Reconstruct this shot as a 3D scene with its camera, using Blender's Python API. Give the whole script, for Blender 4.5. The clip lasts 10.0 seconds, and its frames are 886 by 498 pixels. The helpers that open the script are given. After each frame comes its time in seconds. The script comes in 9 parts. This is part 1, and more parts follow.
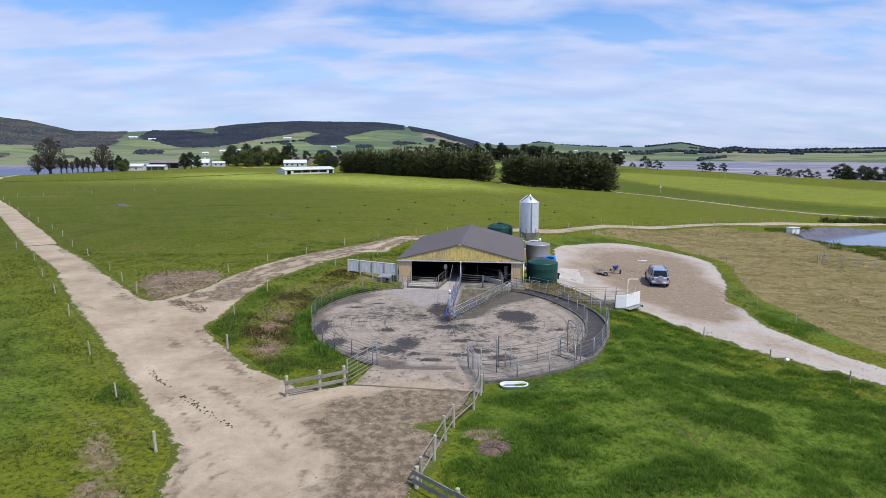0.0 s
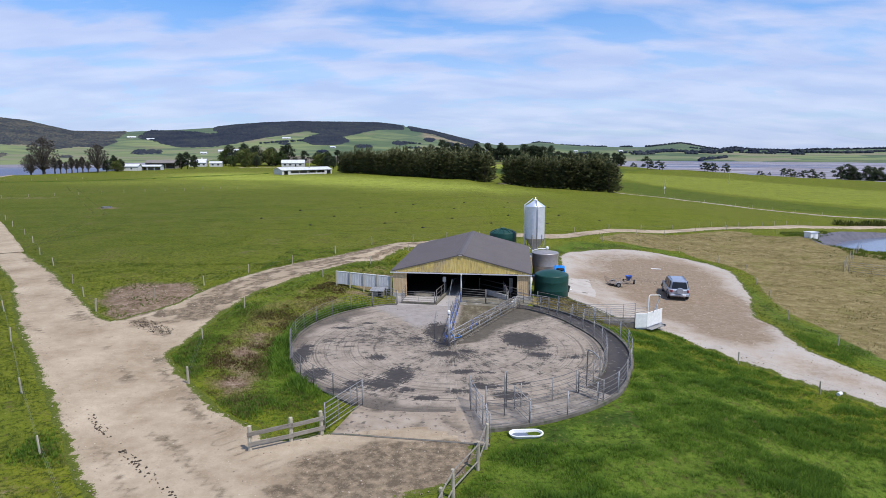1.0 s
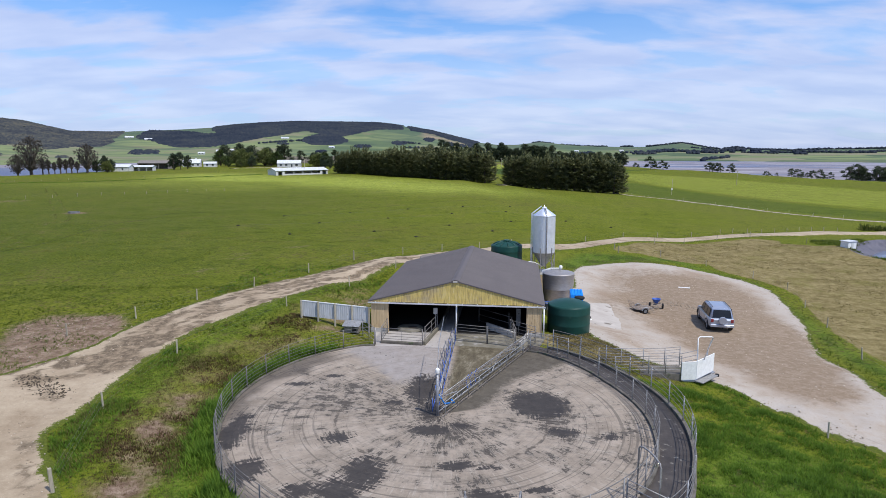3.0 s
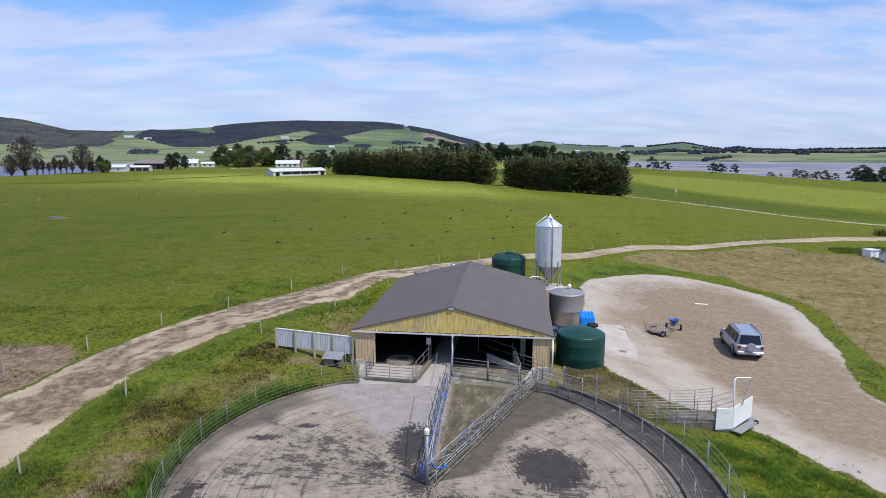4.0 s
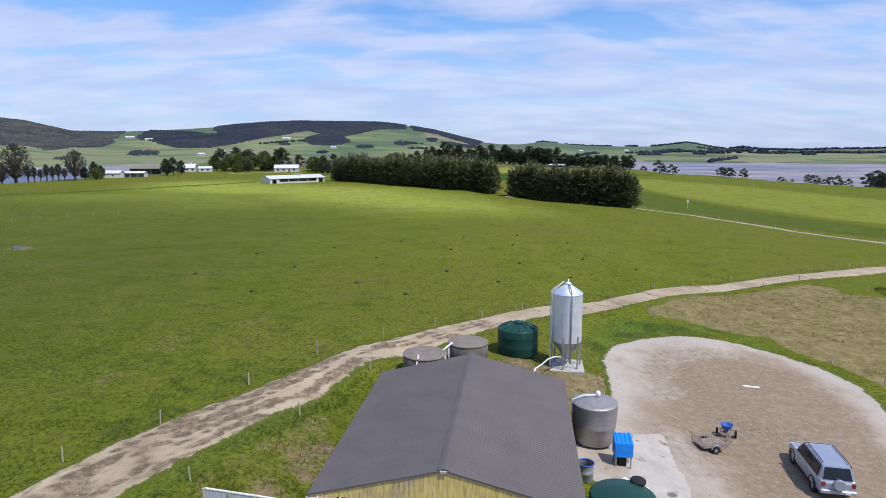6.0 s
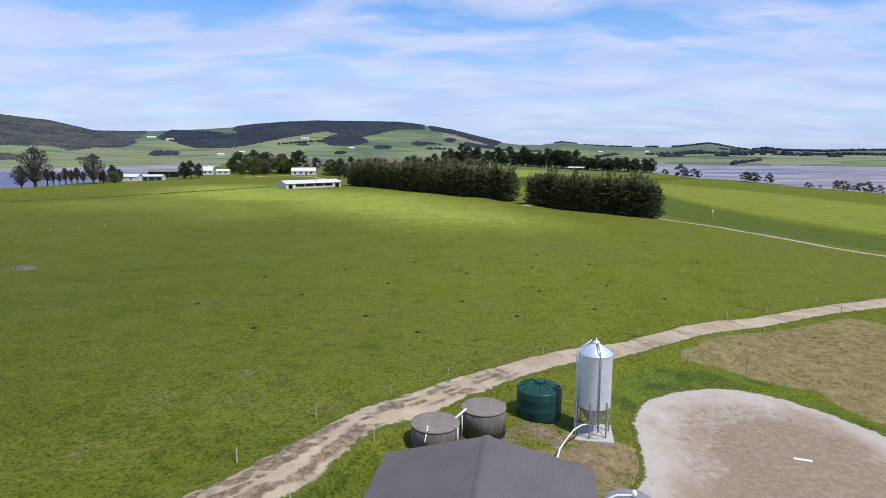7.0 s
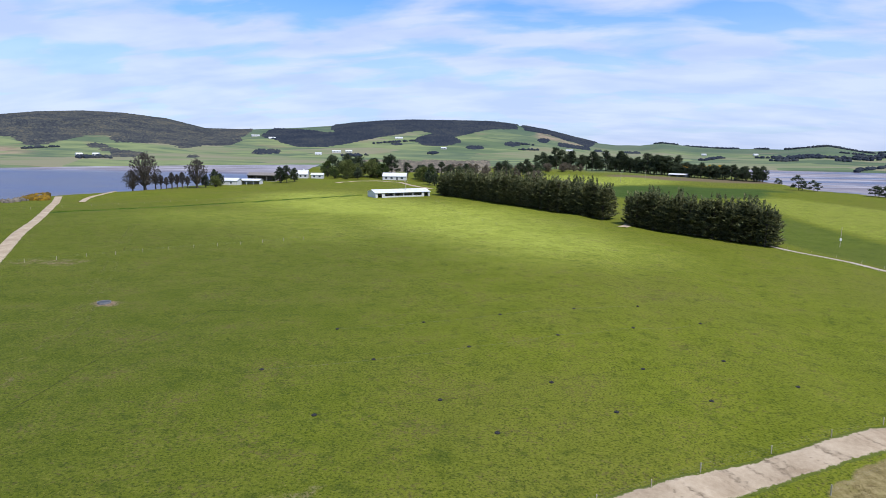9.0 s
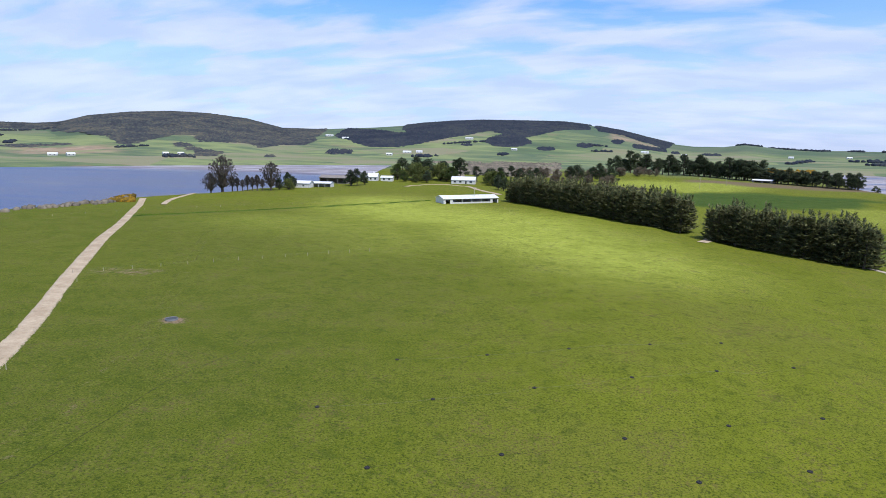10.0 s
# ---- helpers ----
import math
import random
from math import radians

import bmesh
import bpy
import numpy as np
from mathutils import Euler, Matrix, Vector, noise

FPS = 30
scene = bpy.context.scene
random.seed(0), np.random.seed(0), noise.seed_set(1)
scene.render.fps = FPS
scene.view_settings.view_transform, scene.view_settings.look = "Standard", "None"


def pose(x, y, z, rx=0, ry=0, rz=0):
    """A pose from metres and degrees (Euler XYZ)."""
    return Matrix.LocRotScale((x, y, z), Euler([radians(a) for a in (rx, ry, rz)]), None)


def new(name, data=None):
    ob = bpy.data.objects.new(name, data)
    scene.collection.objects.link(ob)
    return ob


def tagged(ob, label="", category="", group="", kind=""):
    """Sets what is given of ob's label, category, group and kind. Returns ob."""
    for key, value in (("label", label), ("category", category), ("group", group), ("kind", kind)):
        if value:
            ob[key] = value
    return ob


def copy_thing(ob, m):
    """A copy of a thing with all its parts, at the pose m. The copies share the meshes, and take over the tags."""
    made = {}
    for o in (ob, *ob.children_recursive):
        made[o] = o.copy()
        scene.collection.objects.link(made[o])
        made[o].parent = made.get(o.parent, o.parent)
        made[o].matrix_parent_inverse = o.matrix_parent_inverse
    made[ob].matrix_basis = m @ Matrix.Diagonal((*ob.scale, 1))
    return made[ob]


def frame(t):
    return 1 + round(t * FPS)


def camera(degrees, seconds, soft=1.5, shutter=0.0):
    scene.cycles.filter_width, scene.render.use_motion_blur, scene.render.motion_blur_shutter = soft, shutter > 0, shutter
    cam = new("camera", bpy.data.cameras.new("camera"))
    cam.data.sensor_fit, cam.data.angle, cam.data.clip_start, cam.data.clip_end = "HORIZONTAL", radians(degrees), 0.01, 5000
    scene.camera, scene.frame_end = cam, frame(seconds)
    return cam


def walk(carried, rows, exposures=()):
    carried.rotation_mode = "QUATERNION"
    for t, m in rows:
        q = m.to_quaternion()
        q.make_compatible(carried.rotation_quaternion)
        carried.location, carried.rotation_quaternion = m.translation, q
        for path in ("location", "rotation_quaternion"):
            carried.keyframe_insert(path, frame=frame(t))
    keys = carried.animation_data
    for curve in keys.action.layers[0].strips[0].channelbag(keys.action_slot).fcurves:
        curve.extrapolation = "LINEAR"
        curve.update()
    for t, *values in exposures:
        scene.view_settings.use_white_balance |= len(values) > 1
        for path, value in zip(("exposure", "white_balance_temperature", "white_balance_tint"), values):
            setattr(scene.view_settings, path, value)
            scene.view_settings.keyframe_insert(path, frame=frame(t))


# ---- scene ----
cam = camera(71.3, 10.0, soft=0.45)
EXPOSURE = 0.0
METRES, EYE, TILT, LEAN, TURN = 54.0, 11.6, -9.3, 0.0, 0.0
ROWS = [
    (0.0, 0.0, 0.0, 0.0, 0.0, 0.0, -0.0),
    (0.5, 0.0003, 0.049, 0.0081, -0.01, -0.0, 0.0),
    (1.0, 0.0017, 0.0968, 0.0157, -0.03, 0.0, -0.01),
    (1.5, 0.0039, 0.1429, 0.0227, -0.02, 0.0, -0.01),
    (2.0, 0.0063, 0.1879, 0.0297, -0.05, 0.0, 0.0),
    (2.5, 0.0094, 0.2318, 0.0367, -0.04, -0.0, 0.03),
    (4.0, 0.0189, 0.3647, 0.0663, 0.01, -0.04, -0.03),
    (4.5, 0.0219, 0.4098, 0.0873, -0.01, -0.06, -0.02),
    (5.0, 0.0243, 0.4549, 0.1107, -0.03, -0.1, 0.01),
    (5.5, 0.0265, 0.4985, 0.1369, -0.01, -0.13, 0.03),
    (7.0, 0.0327, 0.6253, 0.2317, 1.9, -0.21, -0.4),
    (7.5, 0.0339, 0.6679, 0.2668, 3.26, -0.26, -0.71),
    (8.0, 0.0324, 0.7092, 0.3023, 5.41, -0.37, -1.3),
    (8.5, 0.029, 0.749, 0.3374, 7.5, -0.47, -1.74),
    (9.0, 0.0238, 0.7873, 0.3718, 10.16, -0.62, -2.27),
    (9.5, 0.0181, 0.8239, 0.4073, 13.14, -0.79, -2.93),
    (10.0, 0.0098, 0.8613, 0.4429, 16.47, -1.01, -3.56),
]
walk(cam, [(t, pose(0, 0, EYE, TILT, LEAN, TURN) @ pose(METRES * x, METRES * y, METRES * z, 90 + pitch, roll, yaw)) for t, x, y, z, yaw, pitch, roll in ROWS],
     exposures=[(0.0, EXPOSURE), (5.5, EXPOSURE), (7.5, EXPOSURE + 0.05), (10.0, EXPOSURE + 0.18)])

# ---------------------------------------------------------------- light
SUN_ELEV, SUN_AZ = 60.0, 130.0          # degrees; azimuth clockwise from +y
sun_dir = Vector((math.sin(radians(SUN_AZ)) * math.cos(radians(SUN_ELEV)),
                  math.cos(radians(SUN_AZ)) * math.cos(radians(SUN_ELEV)), math.sin(radians(SUN_ELEV))))
sun = new("sun", bpy.data.lights.new("sun", "SUN"))
sun.data.energy, sun.data.angle, sun.data.color = 3.9, radians(1.2), (1.0, 0.96, 0.90)
sun.matrix_world = Matrix.Translation((0, 0, 60)) @ sun_dir.to_track_quat("Z", "Y").to_matrix().to_4x4()

world = bpy.data.worlds.new("sky")
scene.world = world
world.use_nodes = True
wn, wl = world.node_tree.nodes, world.node_tree.links
wn.clear()


def wnode(kind, **values):
    n = wn.new(kind)
    for k, v in values.items():
        n.inputs[k].default_value = v
    return n


sky = wn.new("ShaderNodeTexSky")
sky.sky_type, sky.sun_disc = "NISHITA", False
sky.sun_elevation, sky.sun_rotation = radians(SUN_ELEV), radians(SUN_AZ)
sky.air_density, sky.dust_density, sky.ozone_density = 1.0, 0.6, 1.6
tc = wn.new("ShaderNodeTexCoord")
sep = wn.new("ShaderNodeSeparateXYZ")
wl.new(tc.outputs["Generated"], sep.inputs[0])
# project the direction on a flat cloud deck: (x, y) / (z + 0.22)
zz = wn.new("ShaderNodeMath"); zz.operation = "ADD"; zz.inputs[1].default_value = 0.22
zc = wn.new("ShaderNodeMath"); zc.operation = "MAXIMUM"; zc.inputs[1].default_value = 0.0
wl.new(sep.outputs["Z"], zc.inputs[0]); wl.new(zc.outputs[0], zz.inputs[0])
dx = wn.new("ShaderNodeMath"); dx.operation = "DIVIDE"
dy = wn.new("ShaderNodeMath"); dy.operation = "DIVIDE"
wl.new(sep.outputs["X"], dx.inputs[0]); wl.new(zz.outputs[0], dx.inputs[1])
wl.new(sep.outputs["Y"], dy.inputs[0]); wl.new(zz.outputs[0], dy.inputs[1])
comb = wn.new("ShaderNodeCombineXYZ")
wl.new(dx.outputs[0], comb.inputs[0]); wl.new(dy.outputs[0], comb.inputs[1])
mapn = wn.new("ShaderNodeMapping")
mapn.inputs["Scale"].default_value = (0.85, 1.60, 1.0)
mapn.inputs["Rotation"].default_value = (0, 0, radians(-3))
mapn.inputs["Location"].default_value = (1.3, 0.4, 0.0)
wl.new(comb.outputs[0], mapn.inputs["Vector"])
n1 = wnode("ShaderNodeTexNoise", Scale=2.0, Detail=6.0, Roughness=0.50, Distortion=0.25)
wl.new(mapn.outputs[0], n1.inputs["Vector"])
ramp = wn.new("ShaderNodeValToRGB")
ramp.color_ramp.elements[0].position, ramp.color_ramp.elements[0].color = 0.41, (0, 0, 0, 1)
ramp.color_ramp.elements[1].position, ramp.color_ramp.elements[1].color = 0.62, (1, 1, 1, 1)
wl.new(n1.outputs["Fac"], ramp.inputs[0])
# thicker veil towards the horizon
hz = wn.new("ShaderNodeMapRange"); hz.inputs["From Min"].default_value = 0.07; hz.inputs["From Max"].default_value = 0.22
hz.inputs["To Min"].default_value = 0.80; hz.inputs["To Max"].default_value = 0.0
wl.new(sep.outputs["Z"], hz.inputs["Value"])
veil = wn.new("ShaderNodeMath"); veil.operation = "ADD"; veil.use_clamp = True
wl.new(ramp.outputs[0], veil.inputs[0]); wl.new(hz.outputs[0], veil.inputs[1])
cov = wn.new("ShaderNodeMath"); cov.operation = "MULTIPLY"; cov.inputs[1].default_value = 0.82
wl.new(veil.outputs[0], cov.inputs[0])
mixc = wn.new("ShaderNodeMix"); mixc.data_type = "RGBA"
wl.new(cov.outputs[0], mixc.inputs["Factor"])
tintn = wn.new("ShaderNodeMix"); tintn.data_type, tintn.blend_type = "RGBA", "MULTIPLY"
tintn.inputs["Factor"].default_value = 1.0
tintn.inputs["B"].default_value = (0.68, 1.12, 1.66, 1)      # deep clear blue between the clouds
wl.new(sky.outputs[0], tintn.inputs["A"])
wl.new(tintn.outputs["Result"], mixc.inputs["A"])
n2 = wnode("ShaderNodeTexNoise", Scale=2.4, Detail=5.0, Roughness=0.5, Distortion=0.2)
wl.new(mapn.outputs[0], n2.inputs["Vector"])
puff = wn.new("ShaderNodeValToRGB")                      # grey-lavender hollows, white crowns
puff.color_ramp.elements[0].position, puff.color_ramp.elements[0].color = 0.36, (0.540, 0.630, 0.915, 1)
puff.color_ramp.elements[1].position, puff.color_ramp.elements[1].color = 0.64, (0.69, 0.755, 0.985, 1)
wl.new(n2.outputs["Fac"], puff.inputs[0])
lift = wn.new("ShaderNodeMix"); lift.data_type, lift.blend_type = "RGBA", "MULTIPLY"
lift.inputs["Factor"].default_value = 1.0
lift.inputs["B"].default_value = (9.3, 9.3, 9.45, 1)
wl.new(puff.outputs[0], lift.inputs["A"])
wl.new(lift.outputs["Result"], mixc.inputs["B"])
bg = wnode("ShaderNodeBackground", Strength=0.105)
wl.new(mixc.outputs["Result"], bg.inputs["Color"])
wo = wn.new("ShaderNodeOutputWorld")
wl.new(bg.outputs[0], wo.inputs[0])


# ---------------------------------------------------------------- materials
def mat(name, stops, scale=3.0, detail=6.0, rough=0.8, metal=0.0, bump=0.2, fine=0.0, stretch=(1, 1, 1), coords="Object",
        spots=None, spot_scale=20.0, spot_at=0.62, rough_var=0.1, bump_scale=None, random_tint=0.0, spec=0.25):
    """A procedural surface: a colour ramp over noise, dark or pale spots, fine bump, uneven gloss."""
    m = bpy.data.materials.new(name)
    m.use_nodes = True
    nt = m.node_tree
    nodes, links = nt.nodes, nt.links
    b = nodes["Principled BSDF"]
    if coords == "World":
        src = nodes.new("ShaderNodeNewGeometry").outputs["Position"]
    else:
        src = nodes.new("ShaderNodeTexCoord").outputs["Object"]
    mp = nodes.new("ShaderNodeMapping")
    mp.inputs["Scale"].default_value = stretch
    links.new(src, mp.inputs["Vector"])
    n = nodes.new("ShaderNodeTexNoise")
    n.inputs["Scale"].default_value, n.inputs["Detail"].default_value, n.inputs["Roughness"].default_value = scale, detail, 0.62
    links.new(mp.outputs[0], n.inputs["Vector"])
    r = nodes.new("ShaderNodeValToRGB")
    els = r.color_ramp.elements
    while len(els) < len(stops):
        els.new(0.5)
    for e, (p, c) in zip(els, stops):
        e.position, e.color = p, (*c, 1)
    links.new(n.outputs["Fac"], r.inputs[0])
    col = r.outputs[0]
    if spots:
        n2 = nodes.new("ShaderNodeTexNoise")
        n2.inputs["Scale"].default_value, n2.inputs["Detail"].default_value = spot_scale, 4.0
        links.new(mp.outputs[0], n2.inputs["Vector"])
        mr = nodes.new("ShaderNodeMapRange")
        mr.inputs["From Min"].default_value, mr.inputs["From Max"].default_value = spot_at, spot_at + 0.08
        links.new(n2.outputs["Fac"], mr.inputs["Value"])
        mx = nodes.new("ShaderNodeMix"); mx.data_type = "RGBA"
        links.new(mr.outputs[0], mx.inputs["Factor"])
        links.new(col, mx.inputs["A"]); mx.inputs["B"].default_value = (*spots, 1)
        col = mx.outputs["Result"]
    if random_tint:
        oi = nodes.new("ShaderNodeObjectInfo")
        hs = nodes.new("ShaderNodeHueSaturation")
        mr2 = nodes.new("ShaderNodeMapRange")
        mr2.inputs["To Min"].default_value, mr2.inputs["To Max"].default_value = 1 - random_tint, 1 + random_tint
        links.new(oi.outputs["Random"], mr2.inputs["Value"])
        links.new(mr2.outputs[0], hs.inputs["Value"]); links.new(col, hs.inputs["Color"])
        col = hs.outputs[0]
    links.new(col, b.inputs["Base Color"])
    b.inputs["Metallic"].default_value = metal
    b.inputs["Specular IOR Level"].default_value = spec
    rr = nodes.new("ShaderNodeMapRange")
    rr.inputs["To Min"].default_value, rr.inputs["To Max"].default_value = max(rough - rough_var, 0.03), min(rough + rough_var, 1)
    links.new(n.outputs["Fac"], rr.inputs["Value"]); links.new(rr.outputs[0], b.inputs["Roughness"])
    if bump:
        n3 = nodes.new("ShaderNodeTexNoise")
        n3.inputs["Scale"].default_value, n3.inputs["Detail"].default_value = bump_scale or scale * 6, 5.0
        links.new(mp.outputs[0], n3.inputs["Vector"])
        bp = nodes.new("ShaderNodeBump")
        bp.inputs["Strength"].default_value, bp.inputs["Distance"].default_value = bump, 0.02
        links.new(n3.outputs["Fac"], bp.inputs["Height"]); links.new(bp.outputs[0], b.inputs["Normal"])
    return m


class Net:
    """Short hand for building a node material."""

    def __init__(self, name):
        self.m = bpy.data.materials.new(name)
        self.m.use_nodes = True
        self.nodes, self.links = self.m.node_tree.nodes, self.m.node_tree.links
        self.bsdf = self.nodes["Principled BSDF"]
        self.pos = self.nodes.new("ShaderNodeNewGeometry").outputs["Position"]

    def put(self, value, socket):
        if hasattr(value, "links"):
            self.links.new(value, socket)
        elif isinstance(value, (tuple, list)) and len(value) == 3 and socket.type == "RGBA":
            socket.default_value = (*value, 1)
        else:
            socket.default_value = value

    def noise(self, scale, detail=5.0, rough=0.6, vec=None, stretch=None, turn=0.0, distortion=0.0):
        v = vec or self.pos
        if stretch or turn:
            mp = self.nodes.new("ShaderNodeMapping")
            mp.inputs["Scale"].default_value = stretch or (1, 1, 1)
            mp.inputs["Rotation"].default_value = (0, 0, radians(turn))
            self.links.new(v, mp.inputs["Vector"]); v = mp.outputs[0]
        n = self.nodes.new("ShaderNodeTexNoise")
        n.inputs["Scale"].default_value, n.inputs["Detail"].default_value = scale, detail
        n.inputs["Roughness"].default_value, n.inputs["Distortion"].default_value = rough, distortion
        self.links.new(v, n.inputs["Vector"])
        return n.outputs["Fac"]

    def cells(self, scale, stretch=(1, 1, 1), turn=0.0):
        """A random value for each cell of a patchwork."""
        mp = self.nodes.new("ShaderNodeMapping")
        mp.inputs["Scale"].default_value, mp.inputs["Rotation"].default_value = stretch, (0, 0, radians(turn))
        self.links.new(self.pos, mp.inputs["Vector"])
        n = self.nodes.new("ShaderNodeTexVoronoi")
        n.voronoi_dimensions = "2D"
        n.inputs["Scale"].default_value, n.inputs["Randomness"].default_value = scale, 0.85
        self.links.new(mp.outputs[0], n.inputs["Vector"])
        sp = self.nodes.new("ShaderNodeSeparateColor")
        self.links.new(n.outputs["Color"], sp.inputs[0])
        return sp.outputs[0]

    def ramp(self, fac, stops):
        r = self.nodes.new("ShaderNodeValToRGB")
        els = r.color_ramp.elements
        while len(els) < len(stops):
            els.new(0.5)
        for e, (p, c) in zip(els, stops):
            e.position, e.color = p, (*c, 1)
        self.links.new(fac, r.inputs[0])
        return r.outputs[0]

    def band(self, fac, a, b, to0=0.0, to1=1.0):
        n = self.nodes.new("ShaderNodeMapRange")
        n.interpolation_type = "SMOOTHSTEP"
        for k, v in (("From Min", a), ("From Max", b), ("To Min", to0), ("To Max", to1)):
            n.inputs[k].default_value = v
        self.links.new(fac, n.inputs["Value"])
        return n.outputs[0]

    def mix(self, fac, a, b):
        n = self.nodes.new("ShaderNodeMix"); n.data_type = "RGBA"
        self.put(fac, n.inputs["Factor"]); self.put(a, n.inputs["A"]); self.put(b, n.inputs["B"])
        return n.outputs["Result"]

    def math(self, op, a, b=0.0, clamp=False):
        n = self.nodes.new("ShaderNodeMath"); n.operation = op; n.use_clamp = clamp
        self.put(a, n.inputs[0]); self.put(b, n.inputs[1])
        return n.outputs[0]

    def attr(self, name):
        n = self.nodes.new("ShaderNodeAttribute"); n.attribute_name = name
        return n.outputs["Fac"]

    def bump(self, height, strength, distance):
        n = self.nodes.new("ShaderNodeBump")
        n.inputs["Strength"].default_value, n.inputs["Distance"].default_value = strength, distance
        self.links.new(height, n.inputs["Height"]); self.links.new(n.outputs[0], self.bsdf.inputs["Normal"])

    def done(self, color, rough=0.9, metal=0.0, spec=0.3):
        self.put(color, self.bsdf.inputs["Base Color"]); self.put(rough, self.bsdf.inputs["Roughness"])
        self.bsdf.inputs["Metallic"].default_value = metal
        self.bsdf.inputs["Specular IOR Level"].default_value = spec
        return self.m


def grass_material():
    g = Net("pasture_grass")
    big = g.noise(0.018, 4.0)
    mid = g.noise(0.13, 6.0, 0.7)
    clump = g.noise(0.50, 5.0, 0.62)
    fine = g.noise(4.5, 6.0, 0.75)
    blades = g.noise(22.0, 4.0, 0.75)
    green = g.ramp(mid, [(0.30, (0.114, 0.138, 0.010)), (0.50, (0.148, 0.170, 0.014)), (0.70, (0.182, 0.195, 0.019))])
    tint = g.mix(g.band(big, 0.42, 0.62, 0.0, 0.8), green, (0.150, 0.158, 0.022))
    # pale fields; near the barn this colour paints a sunlit patch
    pale = g.mix(g.band(mid, 0.4, 0.6, 0.6, 1.0), tint, (0.380, 0.430, 0.068))
    tint = g.mix(g.attr("pale"), tint, pale)
    # duller grass that paints in thin cloud shade
    tint = g.mix(g.math("MULTIPLY", g.attr("dull"), 0.95), tint, g.ramp(mid, [(0.35, (0.076, 0.099, 0.010)), (0.65, (0.112, 0.129, 0.018))]))
    lush = g.attr("lush")
    tall = g.ramp(g.math("ADD", g.math("MULTIPLY", g.math("SUBTRACT", 1.0, g.attr("tone")), 0.8), g.math("MULTIPLY", clump, 0.2)), [(0.34, (0.046, 0.086, 0.013)), (0.50, (0.086, 0.142, 0.017)), (0.66, (0.118, 0.178, 0.023))])
    tint = g.mix(lush, tint, tall)
    mott = g.noise(1.5, 6.0, 0.72)
    col = g.mix(g.band(clump, 0.48, 0.32, 0.0, 0.50), tint, (0.050, 0.074, 0.010))
    col = g.mix(g.band(mott, 0.46, 0.32, 0.0, 0.60), col, (0.046, 0.066, 0.010))
    col = g.mix(g.band(mott, 0.56, 0.70, 0.0, 0.45), col, (0.190, 0.190, 0.036))
    col = g.mix(g.band(fine, 0.52, 0.38, 0.0, 0.85), col, (0.024, 0.040, 0.007))
    col = g.mix(g.band(fine, 0.56, 0.69, 0.0, 0.62), col, (0.240, 0.225, 0.060))
    hoof = g.math("ADD", g.noise(2.3, 7.0, 0.78), g.math("MULTIPLY", g.math("SUBTRACT", mid, 0.5), 0.5))
    col = g.mix(g.band(hoof, 0.54, 0.64, 0.0, 0.62), col, (0.105, 0.080, 0.036))
    tuss = g.noise(0.85, 7.0, 0.80, stretch=(1.0, 1.0, 1))
    col = g.mix(g.band(tuss, 0.44, 0.34, 0.0, 0.55), col, (0.036, 0.056, 0.010))
    col = g.mix(g.band(blades, 0.56, 0.74, 0.0, 0.30), col, (0.170, 0.180, 0.050))
    dry = g.attr("dry")
    d1 = g.noise(1.1, 7.0, 0.75)
    straw = g.ramp(d1, [(0.30, (0.118, 0.092, 0.036)), (0.48, (0.216, 0.172, 0.074)), (0.66, (0.318, 0.258, 0.126))])
    straw = g.mix(g.band(g.noise(0.30, 5.0, 0.65), 0.50, 0.66, 0.0, 0.45), straw, (0.170, 0.160, 0.040))
    straw = g.mix(g.band(g.noise(1.3, 6.0, 0.75, stretch=(0.6, 1.3, 1)), 0.57, 0.66, 0.0, 0.75), straw, (0.115, 0.082, 0.036))
    straw = g.mix(g.band(fine, 0.50, 0.36, 0.0, 0.45), straw, (0.105, 0.080, 0.036))
    edge = g.math("ADD", dry, g.math("MULTIPLY", g.math("SUBTRACT", clump, 0.5), 1.0))
    col = g.mix(g.band(edge, 0.30, 0.70), col, straw)
    dirt = g.attr("dirt")
    soil = g.ramp(g.noise(1.9, 7.0, 0.75), [(0.30, (0.090, 0.056, 0.040)), (0.48, (0.215, 0.142, 0.106)), (0.66, (0.370, 0.275, 0.212))])
    edge2 = g.math("ADD", dirt, g.math("ADD", g.math("MULTIPLY", g.math("SUBTRACT", clump, 0.5), 1.1), g.math("MULTIPLY", g.math("SUBTRACT", fine, 0.5), 0.9)))
    col = g.mix(g.band(edge2, 0.42, 0.80, 0.0, 0.9), col, soil)
    col = g.mix(g.math("MULTIPLY", g.attr("plough"), 0.85), col, (0.150, 0.108, 0.075))
    col = g.mix(g.math("MULTIPLY", g.attr("crop"), 0.9), col, g.ramp(mid, [(0.35, (0.032, 0.062, 0.012)), (0.65, (0.050, 0.088, 0.016))]))
    far = g.attr("far")
    cell = g.math("ADD", g.math("MULTIPLY", g.cells(0.0052, (1, 1.5, 1), 20), 0.42), g.math("MULTIPLY", g.noise(0.004, 5.0, 0.55, stretch=(1, 2.2, 1)), 0.62))
    # distance haze put into far fields and uplands as bluish colour
    fields = g.ramp(cell, [(0.26, (0.074, 0.105, 0.068)), (0.36, (0.108, 0.150, 0.078)), (0.46, (0.205, 0.240, 0.110)), (0.54, (0.088, 0.125, 0.078)), (0.62, (0.160, 0.195, 0.098)), (0.72, (0.215, 0.205, 0.130))])
    fields = g.mix(g.math("MULTIPLY", g.attr("upland"), 0.75), fields, g.ramp(g.noise(0.006, 4.0), [(0.35, (0.060, 0.096, 0.070)), (0.65, (0.092, 0.130, 0.085))]))
